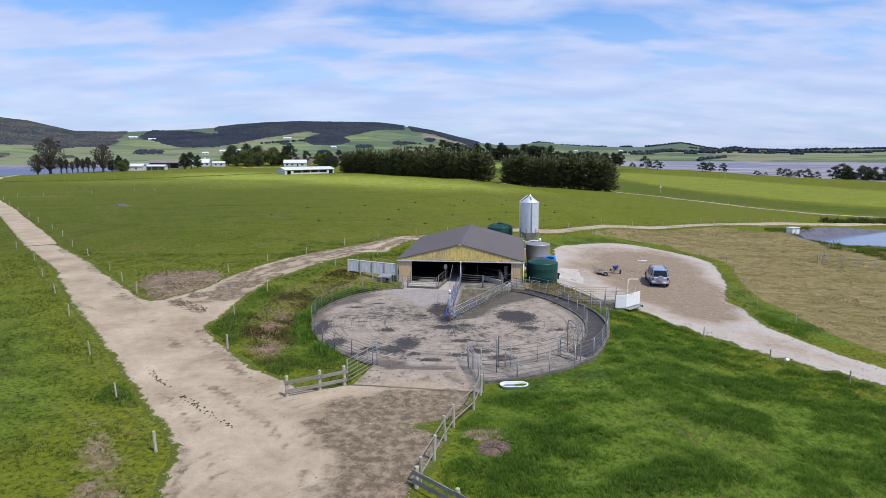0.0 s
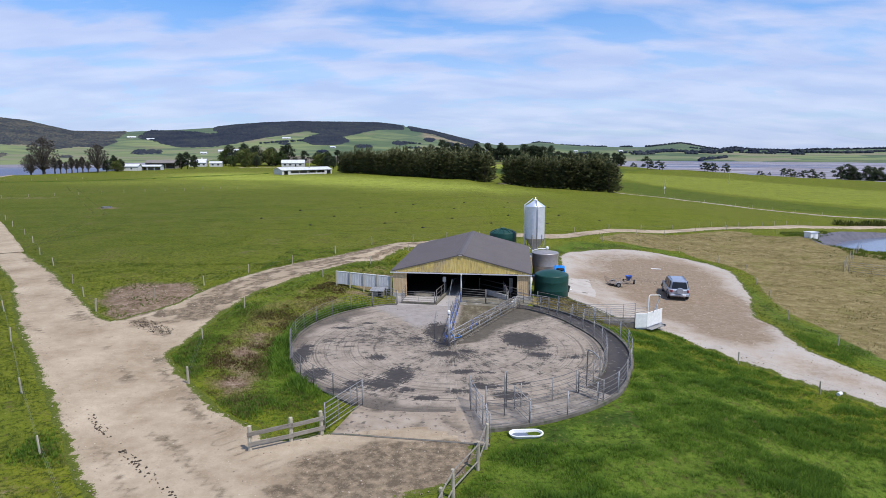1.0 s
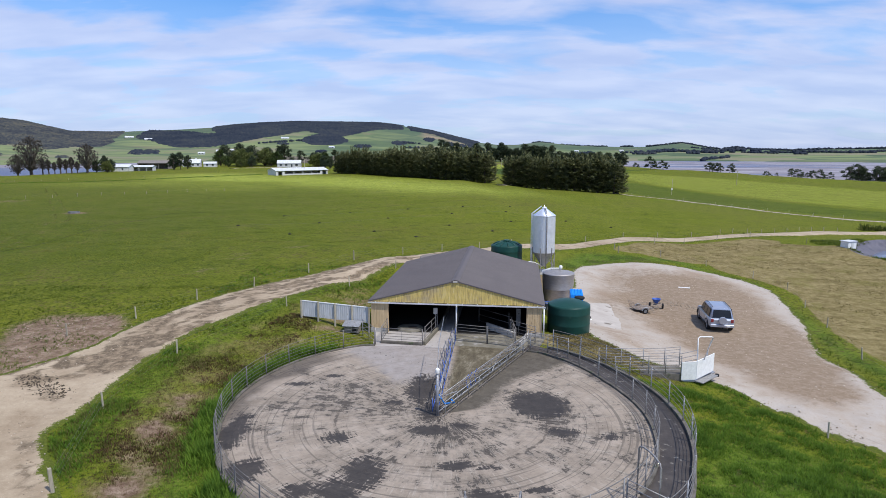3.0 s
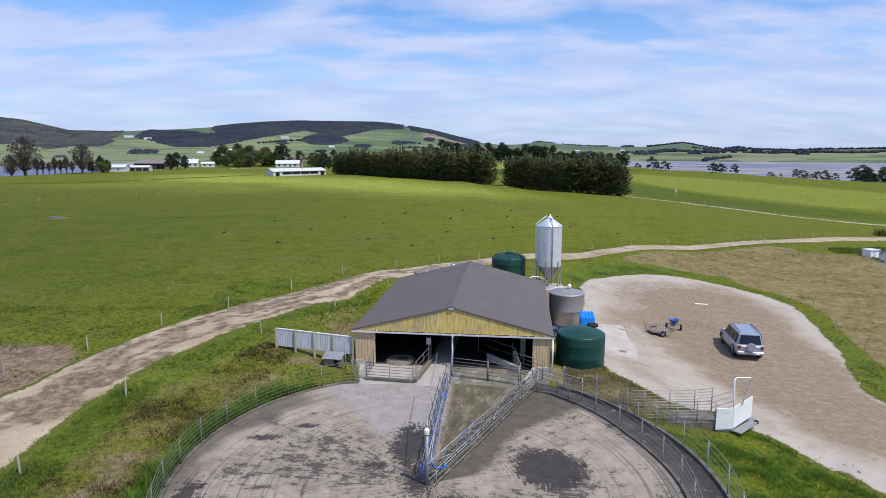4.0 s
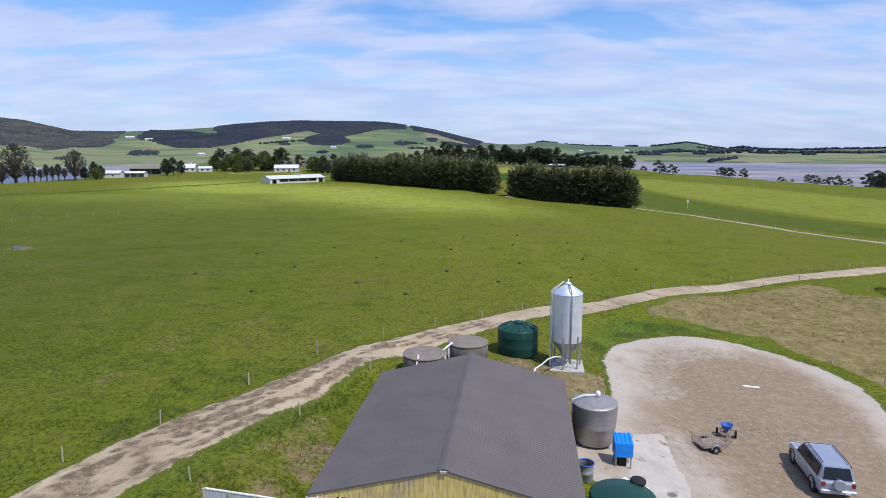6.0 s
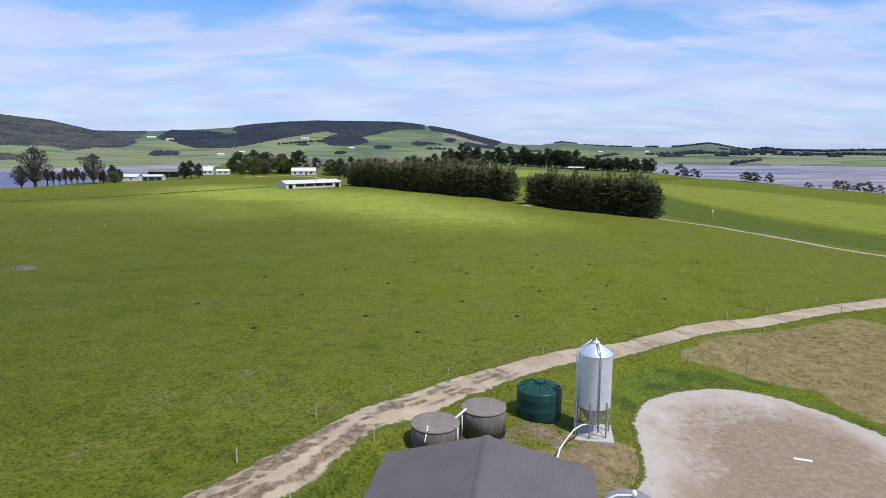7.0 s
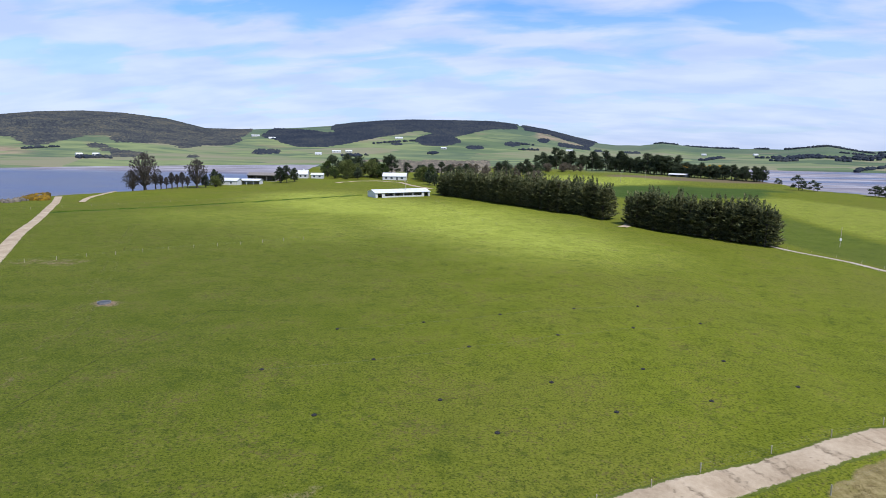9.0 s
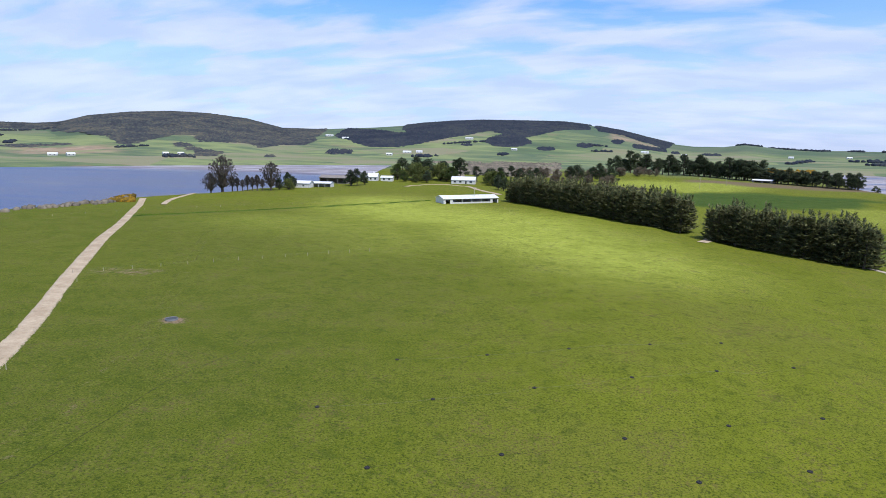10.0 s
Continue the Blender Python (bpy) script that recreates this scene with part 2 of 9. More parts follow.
    fields = g.mix(g.band(g.noise(0.011, 3.0), 0.60, 0.68, 0.0, 0.45), fields, (0.215, 0.180, 0.115))
    fields = g.mix(g.math("MULTIPLY", g.attr("tan"), g.band(g.noise(0.02, 5.0), 0.38, 0.52, 0.2, 0.95)), fields, g.ramp(g.noise(0.03, 5.0), [(0.35, (0.240, 0.165, 0.120)), (0.65, (0.360, 0.270, 0.195))]))
    scrub = g.attr("scrub")
    # bush floor, with the same bluish haze painted in
    bush = g.ramp(g.noise(0.05, 6.0, 0.7), [(0.35, (0.022, 0.026, 0.030)), (0.65, (0.042, 0.046, 0.045))])
    sedge = g.math("ADD", scrub, g.math("MULTIPLY", g.math("SUBTRACT", g.noise(0.012, 5.0), 0.5), 0.6))
    fields = g.mix(g.band(sedge, 0.62, 0.92), fields, bush)
    col = g.mix(far, col, fields)
    g.bump(g.math("ADD", clump, g.math("ADD", g.math("MULTIPLY", fine, 0.5), g.math("MULTIPLY", blades, 0.2))), 0.8, 0.16)
    return g.done(col, 0.95, spec=0.05)


def gravel_material(name, pale, mid_c, brown, mud, grain=1.0):
    """Trodden gravel: swept pale stones along the verge, brown fines in the middle, muck where beasts walk."""
    g = Net(name)
    soft = g.noise(0.28, 5.0, 0.6)
    b = g.noise(1.7, 8.0, 0.72)
    c = g.noise(11.0, 6.0, 0.8)
    col = g.ramp(g.math("ADD", g.math("MULTIPLY", soft, 0.62), g.math("MULTIPLY", b, 0.38)), [(0.36, brown), (0.50, mid_c), (0.66, pale)])
    edge = g.math("ADD", g.attr("verge"), g.math("MULTIPLY", g.math("SUBTRACT", b, 0.5), 0.9))
    col = g.mix(g.band(edge, 0.25, 1.05, 0.0, 0.68), col, pale)
    worn = g.ramp(g.noise(2.2, 8.0, 0.76), [(0.44, mud), (0.60, brown), (0.78, mid_c)])
    wheel = g.math("ADD", g.attr("wear"), g.math("MULTIPLY", g.math("SUBTRACT", b, 0.5), 1.1))
    col = g.mix(g.band(wheel, 0.30, 0.72, 0.0, 0.95), col, worn)
    col = g.mix(g.band(g.noise(0.8, 7.0, 0.72), 0.62, 0.70, 0.0, 0.45), col, brown)
    dark = tuple(v * 0.62 for v in mid_c)
    rim = g.math("ADD", g.attr("rim"), g.math("ADD", g.math("MULTIPLY", g.math("SUBTRACT", b, 0.5), 1.5), g.math("MULTIPLY", g.math("SUBTRACT", c, 0.5), 1.2)))
    col = g.mix(g.band(c, 0.46, 0.30, 0.0, 0.45 * grain), col, dark)
    col = g.mix(g.band(c, 0.56, 0.72, 0.0, 0.50 * grain), col, tuple(min(v * 1.22, 0.75) for v in pale))
    turf = g.ramp(c, [(0.35, (0.038, 0.055, 0.010)), (0.62, (0.125, 0.145, 0.022))])
    col = g.mix(g.band(rim, 0.44, 0.56), col, turf)
    g.bump(g.math("ADD", b, g.math("MULTIPLY", c, 0.5)), 0.4, 0.04)
    return g.done(col, 0.95, spec=0.1)


GRASS = grass_material()
TRACK = gravel_material("pale_track_gravel", (0.490, 0.400, 0.290), (0.385, 0.305, 0.212), (0.275, 0.208, 0.138), (0.112, 0.084, 0.056), 1.45)
PADGRAVEL = gravel_material("grey_pad_gravel", (0.435, 0.390, 0.342), (0.395, 0.332, 0.268), (0.295, 0.222, 0.158), (0.222, 0.162, 0.106), 1.15)
STEEL = mat("galvanised_steel", [(0.35, (0.22, 0.212, 0.205)), (0.65, (0.38, 0.368, 0.358))], 9, rough=0.55, metal=0.35, bump=0.05, spots=(0.28, 0.25, 0.22), spot_scale=14, spot_at=0.66)
OLDSTEEL = mat("weathered_steel", [(0.35, (0.26, 0.26, 0.27)), (0.65, (0.46, 0.47, 0.49))], 7, rough=0.55, metal=0.5, bump=0.1, spots=(0.19, 0.15, 0.12), spot_scale=9, spot_at=0.60)
STAINLESS = mat("brushed_stainless", [(0.35, (0.33, 0.305, 0.29)), (0.65, (0.45, 0.42, 0.40))], 4, rough=0.50, metal=0.6, bump=0.06, stretch=(1, 1, 8))
GALV = mat("galvanised_sheet", [(0.3, (0.74, 0.78, 0.85)), (0.7, (0.88, 0.91, 0.96))], 2.5, rough=0.40, metal=0.6, bump=0.03)
GALV_GREY = mat("dull_galvanised_cone", [(0.3, (0.34, 0.35, 0.37)), (0.7, (0.48, 0.49, 0.51))], 2.5, rough=0.45, metal=0.7, bump=0.03)
ROOF = mat("charcoal_roof_sheet", [(0.3, (0.106, 0.093, 0.093)), (0.7, (0.132, 0.116, 0.114))], 0.55, rough=0.68, metal=0.0, bump=0.05, spots=(0.13, 0.12, 0.12), spot_scale=5, spot_at=0.70)
WHITE = mat("white_paint", [(0.3, (0.70, 0.70, 0.68)), (0.7, (0.86, 0.86, 0.84))], 5, rough=0.45, bump=0.05)
DARK = mat("black_rubber", [(0.3, (0.012, 0.012, 0.013)), (0.7, (0.030, 0.030, 0.031))], 12, rough=0.8, bump=0.2)
CONCRETE = mat("plain_concrete", [(0.3, (0.34, 0.32, 0.29)), (0.7, (0.52, 0.50, 0.46))], 2.5, detail=8, rough=0.9, bump=0.3, spots=(0.22, 0.20, 0.18), spot_scale=6, spot_at=0.6)
DARKCONC = mat("stained_tank_concrete", [(0.3, (0.100, 0.084, 0.074)), (0.7, (0.215, 0.185, 0.165))], 1.6, detail=8, rough=0.9, bump=0.3, stretch=(2.2, 2.2, 0.35))
TANKTOP = mat("tank_lid_concrete", [(0.3, (0.165, 0.138, 0.118)), (0.7, (0.250, 0.214, 0.186))], 1.2, detail=8, rough=0.92, bump=0.25)
GREENPLASTIC = mat("dark_green_plastic", [(0.3, (0.010, 0.048, 0.038)), (0.7, (0.016, 0.066, 0.052))], 1.3, rough=0.42, bump=0.03, spots=(0.03, 0.075, 0.06), spot_scale=3, spot_at=0.66)
POST = mat("weathered_timber_post", [(0.3, (0.30, 0.265, 0.195)), (0.7, (0.50, 0.450, 0.345))], 8, rough=0.9, bump=0.4, stretch=(3, 3, 0.4), random_tint=0.2)
TIMBER = mat("grey_timber_board", [(0.3, (0.16, 0.14, 0.115)), (0.7, (0.32, 0.29, 0.245))], 5, rough=0.9, bump=0.4, stretch=(0.5, 3, 3), random_tint=0.15)
PLYWOOD = mat("pale_board_wall", [(0.3, (0.48, 0.34, 0.19)), (0.7, (0.66, 0.50, 0.30))], 3, rough=0.85, bump=0.2, stretch=(3, 3, 0.4), spots=(0.30, 0.22, 0.14), spot_scale=6, spot_at=0.62)
BLUEPAINT = mat("blue_paint", [(0.3, (0.045, 0.10, 0.36)), (0.7, (0.07, 0.15, 0.50))], 6, rough=0.5, bump=0.1, spots=(0.18, 0.18, 0.2), spot_scale=12, spot_at=0.66)
BLUEPLASTIC = mat("bright_blue_plastic", [(0.3, (0.010, 0.20, 0.68)), (0.7, (0.016, 0.26, 0.80))], 3, rough=0.4, bump=0.03)
# near black: the shade inside the shed is put into this colour
INTERIOR = mat("shaded_shed_walls", [(0.3, (0.022, 0.021, 0.020)), (0.7, (0.050, 0.047, 0.044))], 3, rough=0.9, bump=0.2)
BARK = mat("tree_bark", [(0.3, (0.055, 0.042, 0.032)), (0.7, (0.15, 0.125, 0.10))], 6, rough=0.95, bump=0.5, stretch=(3, 3, 0.6))


def leaf(name, a, b, c, patch=0.0, through_light=0.35, toned=False):
    """Leaves and blades: each its own shade, each plant a little different; patch: plants vary over the ground as well."""
    g = Net(name)
    oi = g.nodes.new("ShaderNodeObjectInfo").outputs["Random"]
    isl = g.nodes.new("ShaderNodeNewGeometry").outputs["Random Per Island"]
    f = g.math("ADD", g.math("MULTIPLY", isl, 0.75 - patch * 0.35), g.math("MULTIPLY", oi, 0.25))
    if patch:
        f = g.math("ADD", f, g.math("MULTIPLY", g.math("SUBTRACT", g.noise(0.50, 5.0, 0.62), 0.38), patch * 2.2))
    if toned:
        f = g.math("ADD", g.math("MULTIPLY", isl, 0.28), g.math("MULTIPLY", g.math("SUBTRACT", 0.85, g.attr("tone")), 0.8))
    col = g.ramp(f, [(0.1, a), (0.5, b), (0.95, c)])
    m = g.done(col, 0.75, spec=0.15)
    if through_light:
        tr = g.nodes.new("ShaderNodeBsdfTranslucent")
        g.links.new(col, tr.inputs["Color"])
        ms = g.nodes.new("ShaderNodeMixShader")
        ms.inputs[0].default_value = through_light
        g.links.new(g.bsdf.outputs[0], ms.inputs[1]); g.links.new(tr.outputs[0], ms.inputs[2])
        g.links.new(ms.outputs[0], g.nodes["Material Output"].inputs[0])
    return m


PINE = leaf("pine_needles", (0.062, 0.072, 0.034), (0.132, 0.146, 0.064), (0.285, 0.275, 0.130), through_light=0.32)
DEEPPINE = leaf("dark_pine_needles", (0.034, 0.046, 0.028), (0.070, 0.090, 0.050), (0.125, 0.150, 0.080))
BROADLEAF = leaf("broad_leaves", (0.034, 0.055, 0.016), (0.070, 0.100, 0.028), (0.135, 0.165, 0.055))
TWIG = leaf("bare_grey_twigs", (0.070, 0.060, 0.052), (0.120, 0.105, 0.090), (0.175, 0.155, 0.130))
GORSE = leaf("yellow_gorse", (0.06, 0.055, 0.02), (0.20, 0.125, 0.016), (0.36, 0.215, 0.02))


def wood_material(name, dark, mid, pale, mottle):
    """Far bush: patches of one kind of scrub and another, each crown a little lighter or darker."""
    g = Net(name)
    isl = g.nodes.new("ShaderNodeNewGeometry").outputs["Random Per Island"]
    f = g.math("ADD", g.math("MULTIPLY", g.noise(mottle, 6.0, 0.65), 0.9), g.math("MULTIPLY", g.math("SUBTRACT", isl, 0.5), 0.22))
    return g.done(g.ramp(f, [(0.30, dark), (0.46, mid), (0.62, pale)]), 0.95, spec=0.03)


# both far bush colours carry painted distance haze as a bluish cast
BUSHHILL = wood_material("scrubby_hill_bush", (0.036, 0.042, 0.052), (0.062, 0.067, 0.068), (0.105, 0.100, 0.078), 0.016)
WOODS = wood_material("far_woodland", (0.024, 0.031, 0.046), (0.034, 0.042, 0.056), (0.052, 0.058, 0.062), 0.012)
SWAMPWOOD = wood_material("brown_swamp_scrub", (0.085, 0.078, 0.068), (0.150, 0.132, 0.108), (0.225, 0.195, 0.150), 0.03)


# ---------------------------------------------------------------- mesh helpers
def part(name, bm, material, parent=None, label="", smooth=False, kind=""):
    me = bpy.data.meshes.new(name)
    bm.to_mesh(me); bm.free()
    return link_mesh(name, me, material, parent, label, smooth, kind)


def link_mesh(name, me, material, parent=None, label="", smooth=False, kind=""):
    if material:
        me.materials.append(material)
    if smooth:
        me.polygons.foreach_set("use_smooth", [True] * len(me.polygons))
    ob = new(name, me)
    if parent:
        ob.parent = parent
    return tagged(ob, label=label, kind=kind)


def thing(name, m, label, category, group="", kind=""):
    ob = new(name)
    ob.empty_display_size = 0.2
    ob.matrix_basis = m
    return tagged(ob, label, category, group, kind)


def box(bm, x0, x1, y0, y1, z0, z1, m=None, bevel=0.0):
    vs = [bm.verts.new(p) for p in ((x0, y0, z0), (x1, y0, z0), (x1, y1, z0), (x0, y1, z0), (x0, y0, z1), (x1, y0, z1), (x1, y1, z1), (x0, y1, z1))]
    fs = [bm.faces.new([vs[i] for i in f]) for f in ((3, 2, 1, 0), (4, 5, 6, 7), (0, 1, 5, 4), (1, 2, 6, 5), (2, 3, 7, 6), (3, 0, 4, 7))]
    if bevel:
        es = list({e for f in fs for e in f.edges})
        out = bmesh.ops.bevel(bm, geom=es, offset=bevel, segments=1, affect="EDGES", profile=0.5)
        vs = list({v for f in out["faces"] for v in f.verts} | {v for v in vs if v.is_valid})
    if m is not None:
        for v in vs:
            v.co = m @ v.co
    return bm


def tube(bm, pts, r, n=8, cap=True, closed=False):
    """A round bar along a row of points; r: one radius, or one a point."""
    pts = [Vector(p) for p in pts]
    rs = r if isinstance(r, (list, tuple)) else [r] * len(pts)
    rings = []
    for i, p in enumerate(pts):
        if closed:
            d = pts[(i + 1) % len(pts)] - pts[i - 1]
        else:
            d = pts[min(i + 1, len(pts) - 1)] - pts[max(i - 1, 0)]
        d.normalize()
        a = d.orthogonal().normalized() if abs(d.z) > 0.98 else Vector((0, 0, 1)).cross(d).normalized()
        b = d.cross(a)
        rings.append([bm.verts.new(p + rs[i] * (math.cos(k * math.tau / n) * a + math.sin(k * math.tau / n) * b)) for k in range(n)])
    pairs = list(zip(rings, rings[1:])) + ([(rings[-1], rings[0])] if closed else [])
    for u, v in pairs:
        for k in range(n):
            bm.faces.new((u[k], u[(k + 1) % n], v[(k + 1) % n], v[k]))
    if cap and not closed:
        bm.faces.new(rings[0][::-1]); bm.faces.new(rings[-1])
    return bm


def lathe(bm, profile, n=32, at=(0, 0), cap_top=True, cap_bottom=True):
    rings = []
    for r, z in profile:
        if r < 1e-5:
            rings.append([bm.verts.new((at[0], at[1], z))])
        else:
            rings.append([bm.verts.new((at[0] + r * math.cos(k * math.tau / n), at[1] + r * math.sin(k * math.tau / n), z)) for k in range(n)])
    for u, v in zip(rings, rings[1:]):
        for k in range(n):
            q = (k + 1) % n
            if len(u) == 1 and len(v) > 1:
                bm.faces.new((u[0], v[q], v[k]))
            elif len(v) == 1 and len(u) > 1:
                bm.faces.new((u[k], u[q], v[0]))
            elif len(u) > 1:
                bm.faces.new((u[k], u[q], v[q], v[k]))
    if cap_bottom and len(rings[0]) > 1:
        bm.faces.new(rings[0][::-1])
    if cap_top and len(rings[-1]) > 1:
        bm.faces.new(rings[-1])
    bmesh.ops.recalc_face_normals(bm, faces=bm.faces)
    return bm


def B():
    return bmesh.new()


def arc(cx, cy, r, a0, a1, n, z=0.0):
    """Points on a circle; angles in degrees clockwise from +y."""
    return [(cx + r * math.sin(radians(a0 + (a1 - a0) * i / n)), cy + r * math.cos(radians(a0 + (a1 - a0) * i / n)), z) for i in range(n + 1)]


# ---------------------------------------------------------------- the lie of the land
def ss(a, b, v):
    u = np.clip((np.asarray(v, float) - a) / (b - a), 0, 1)
    return u * u * (3 - 2 * u)


def vnoise(x, y, seed=0):
    """Smooth value noise on the plane, 0 to 1."""
    x, y = np.asarray(x, float), np.asarray(y, float)
    xi, yi = np.floor(x).astype(np.int64), np.floor(y).astype(np.int64)
    u, v = x - xi, y - yi
    u, v = u * u * (3 - 2 * u), v * v * (3 - 2 * v)

    def h(i, j):
        k = (i * 374761393 + j * 668265263 + seed * 974711) & 0xffffffff
        k = ((k ^ (k >> 13)) * 1274126177) & 0xffffffff
        return ((k ^ (k >> 16)) & 0xffff) / 65535.0
    return (h(xi, yi) * (1 - u) + h(xi + 1, yi) * u) * (1 - v) + (h(xi, yi + 1) * (1 - u) + h(xi + 1, yi + 1) * u) * v


def fbm(x, y, seed=0, octaves=4):
    s, a, t = 0.0, 0.5, 0.0
    for o in range(octaves):
        s = s + a * vnoise(x * 2 ** o + 17.3 * o, y * 2 ** o - 9.1 * o, seed + o); t += a; a *= 0.5
    return s / t


WATER = -8.0
# shores as distances from the farm's middle (0, 40), by bearing
NEAR_AZ, NEAR_R = (-180, -120, -80, -52, -44.5, -42, -36, -28, -23, -20, 13, 16.5, 20, 26, 30, 40, 70, 120, 180), (600, 420, 300, 320, 350, 378, 405, 470, 560, 950, 950, 660, 545, 500, 450, 410, 350, 420, 600)
FAR_AZ, FAR_R = (-180, -50, -20, 9, 40, 180), (900, 830, 900, 950, 990, 1100)
HILL_AZ = (-180, -70, -55, -52, -49.5, -48, -46, -43, -40, -37, -34, -31, -28, -23, -20, -18.5, -16, -13.5, -9, -6, -3.3, -1, 1.2, 3.3, 5, 7.2, 9, 11, 14, 18.5, 21.2, 23, 24.2, 25.3, 26.8, 29.5, 32, 36, 60, 180)
HILL_H = (60, 62, 66, 64, 62, 66, 88, 103, 110, 106, 95, 66, 66, 76, 84, 91, 98, 102, 100, 97, 87, 74, 52, 33, 25, 23, 31, 22, 17, 17, 29, 17, 11, 18, 13, 8, 13, 17, 30, 60)


POND_C, POND_R, POND_YAW = (85.0, 101.0), (27.0, 11.5), 12.0


def pond_shape(x, y):
    c, s = math.cos(radians(POND_YAW)), math.sin(radians(POND_YAW))
    u, v = (x - POND_C[0]) * c + (y - POND_C[1]) * s, (y - POND_C[1]) * c - (x - POND_C[0]) * s
    return np.hypot(u / POND_R[0], v / POND_R[1]), v / POND_R[1]


def tone(x, y):
    """Thick and thin growth of long grass, 0 to 1."""
    return np.clip(0.5 + 1.45 * (0.66 * fbm(x / 2.3, y / 1.7, 62, 3) + 0.34 * fbm(x / 0.7, y / 0.7, 63, 2) - 0.5), 0, 1)


def ground(x, y):
    x, y = np.asarray(x, float), np.asarray(y, float)
    z = -(1.9 * ss(9, 19, x) + 0.6 * ss(20, 34, x)) * (0.72 + 0.28 * ss(45, 58, y)) * (1 - 0.5 * ss(74, 95, y) * (1 - ss(25, 40, x)))
    # the west bank, and the rise that carries the track past the shed
    edge = -4.2 + 4.6 * ss(66, 72, y) + 5.0 * ss(74, 82, y)
    rise = 1.0 * ss(0, -1, (x - edge) / (4.8 + 7.0 * ss(72, 82, y))) * ss(43, 58, y) + 0.35 * ss(-9.5, -12.5, x) * ss(30, 40, y) * (1 - ss(43, 58, y))
    rise = rise * ss(10.9, 12.8, np.hypot(x - 1.6, y - 41.4))
    z = z + np.maximum(0.8 * ss(-10, -24, x) * (1 - ss(86, 122, y)), rise * (1 - ss(78, 98, y)))
    z = z - 2.5 * ss(120, 330, y) - 1.0 * ss(40, 140, x) * ss(60, 120, y)
    # the worn strip beside the shed, lowered to fit the camera's view
    z = z - 0.42 * ss(6.8, 8.8, x) * ss(16, 12.5, x) * ss(52, 58, y) * ss(84, 78, y)
    # the land falls away to the east, past the shelter belt
    z = z - 3.0 * ss(35, 110, x) * ss(106, 122, y) * (1 - ss(280, 420, y))
    calm = ss(16, 45, np.hypot(x - 1, y - 45))
    z = z + calm * ((fbm(x / 9, y / 9, 3) - 0.5) * 0.35)
    z = z + ss(110, 260, np.hypot(x, y - 40)) * (fbm(x / 70, y / 70, 5) - 0.5) * 2.2
    az, r = np.degrees(np.arctan2(x, y - 40)), np.hypot(x, y - 40)
    rn, rf = np.interp(az, NEAR_AZ, NEAR_R), np.interp(az, FAR_AZ, FAR_R)
    rn = rn + (fbm(x / 60, y / 60, 8) - 0.5) * 30
    # tussocky bank east of the yard
    z = z + (tone(x, y) - 0.5) * 0.55 * ss(10, 12.5, np.hypot(x - 0.7, y - 40.6)) * ss(2.5, 5, x) * ss(27, 23, x + 0.35 * (y - 33)) * ss(48, 44, y)
    # pond by the paddock
    pond, up = pond_shape(x, y)
    z = z - 1.7 * ss(1.10, 0.86, pond) + 0.5 * ss(1.35, 1.12, pond) * ss(1.02, 1.12, pond) * ss(-0.2, 0.5, up)
    z = np.where(z < -5.8, -5.8 - 1.3 * np.tanh((-5.8 - z) / 1.3), z)
    shore = ss(rn - 26, rn + 14, r)
    z = z * (1 - shore) + -10.5 * shore
    top = np.interp(az, HILL_AZ, HILL_H) * ss(900, 2200, r) ** 1.25 * (1 - 0.35 * ss(2250, 3600, r))
    roll = (fbm(x / 320, y / 320, 11, 5) - 0.5) * (14 * ss(950, 1500, r) + 10 * ss(1400, 2100, r))
    farland = -6.6 + 1.5 * ss(rf, rf + 150, r) + np.maximum(top + roll * (1 - 0.6 * ss(1900, 2200, r)), 0)
    back = ss(rf - 12, rf + 14, r)
    z = z * (1 - back) + farland * back
    return z


def between(az, q, lower, upper=None, soft=0.03):
    """1 where the slope height q lies over one line and under another, both given by bearing."""
    lo = np.interp(az, lower[::2], lower[1::2], 9, 9)
    m = ss(-soft, soft, q - lo)
    if upper:
        m = m * ss(soft, -soft, q - np.interp(az, upper[::2], upper[1::2], -9, -9))
    return m


WEST_BUSH = (-60, 0.8, -49.6, 0.68, -48.1, 0.59, -46.2, 0.46, -44.6, 0.39, -43.9, 0.16, -43.0, 0.15, -42.2, 0.21, -40.1, 0.31, -38.8, 0.32, -37.8, 0.23, -33.8, 0.21, -32.8, 0.17, -31, 0.28, -29, 0.31, -28, 0.46, -27.2, 0.95)
RIDGE_LOW = (-26.6, 0.98, -26.1, 0.66, -24.5, 0.34, -23, 0.22, -21, 0.20, -18.9, 0.27, -17.4, 0.36, -15.9, 0.43, -14.4, 0.51, -12.3, 0.63, -10.8, 0.54, -9, 0.46, -8.3, 0.52, -5.8, 0.72, -3.7, 0.80, -3.5, 1.4, -3.2, 1.4, -3.0, 0.78, -0.9, 0.80, 1.5, 0.73, 2.9, 0.62, 3.5, 1.2)
RIDGE_HIGH = (-26.6, 0.6, -25.3, 0.92, -23.3, 0.79, -21, 0.61, -20.2, 0.61, -19.8, 2, 4, 2)
TONGUE_LOW, TONGUE_HIGH = (-12.8, 0.30, -12.3, 0.20, -10, 0.23, -8.7, 0.32), (-12.8, 0.36, -12.3, 0.43, -10.8, 0.53, -9.5, 0.50, -8.7, 0.33)
STRIP_LOW, STRIP_HIGH = (0.3, 0.40, 2.9, 0.40), (0.3, 0.53, 2.9, 0.57)
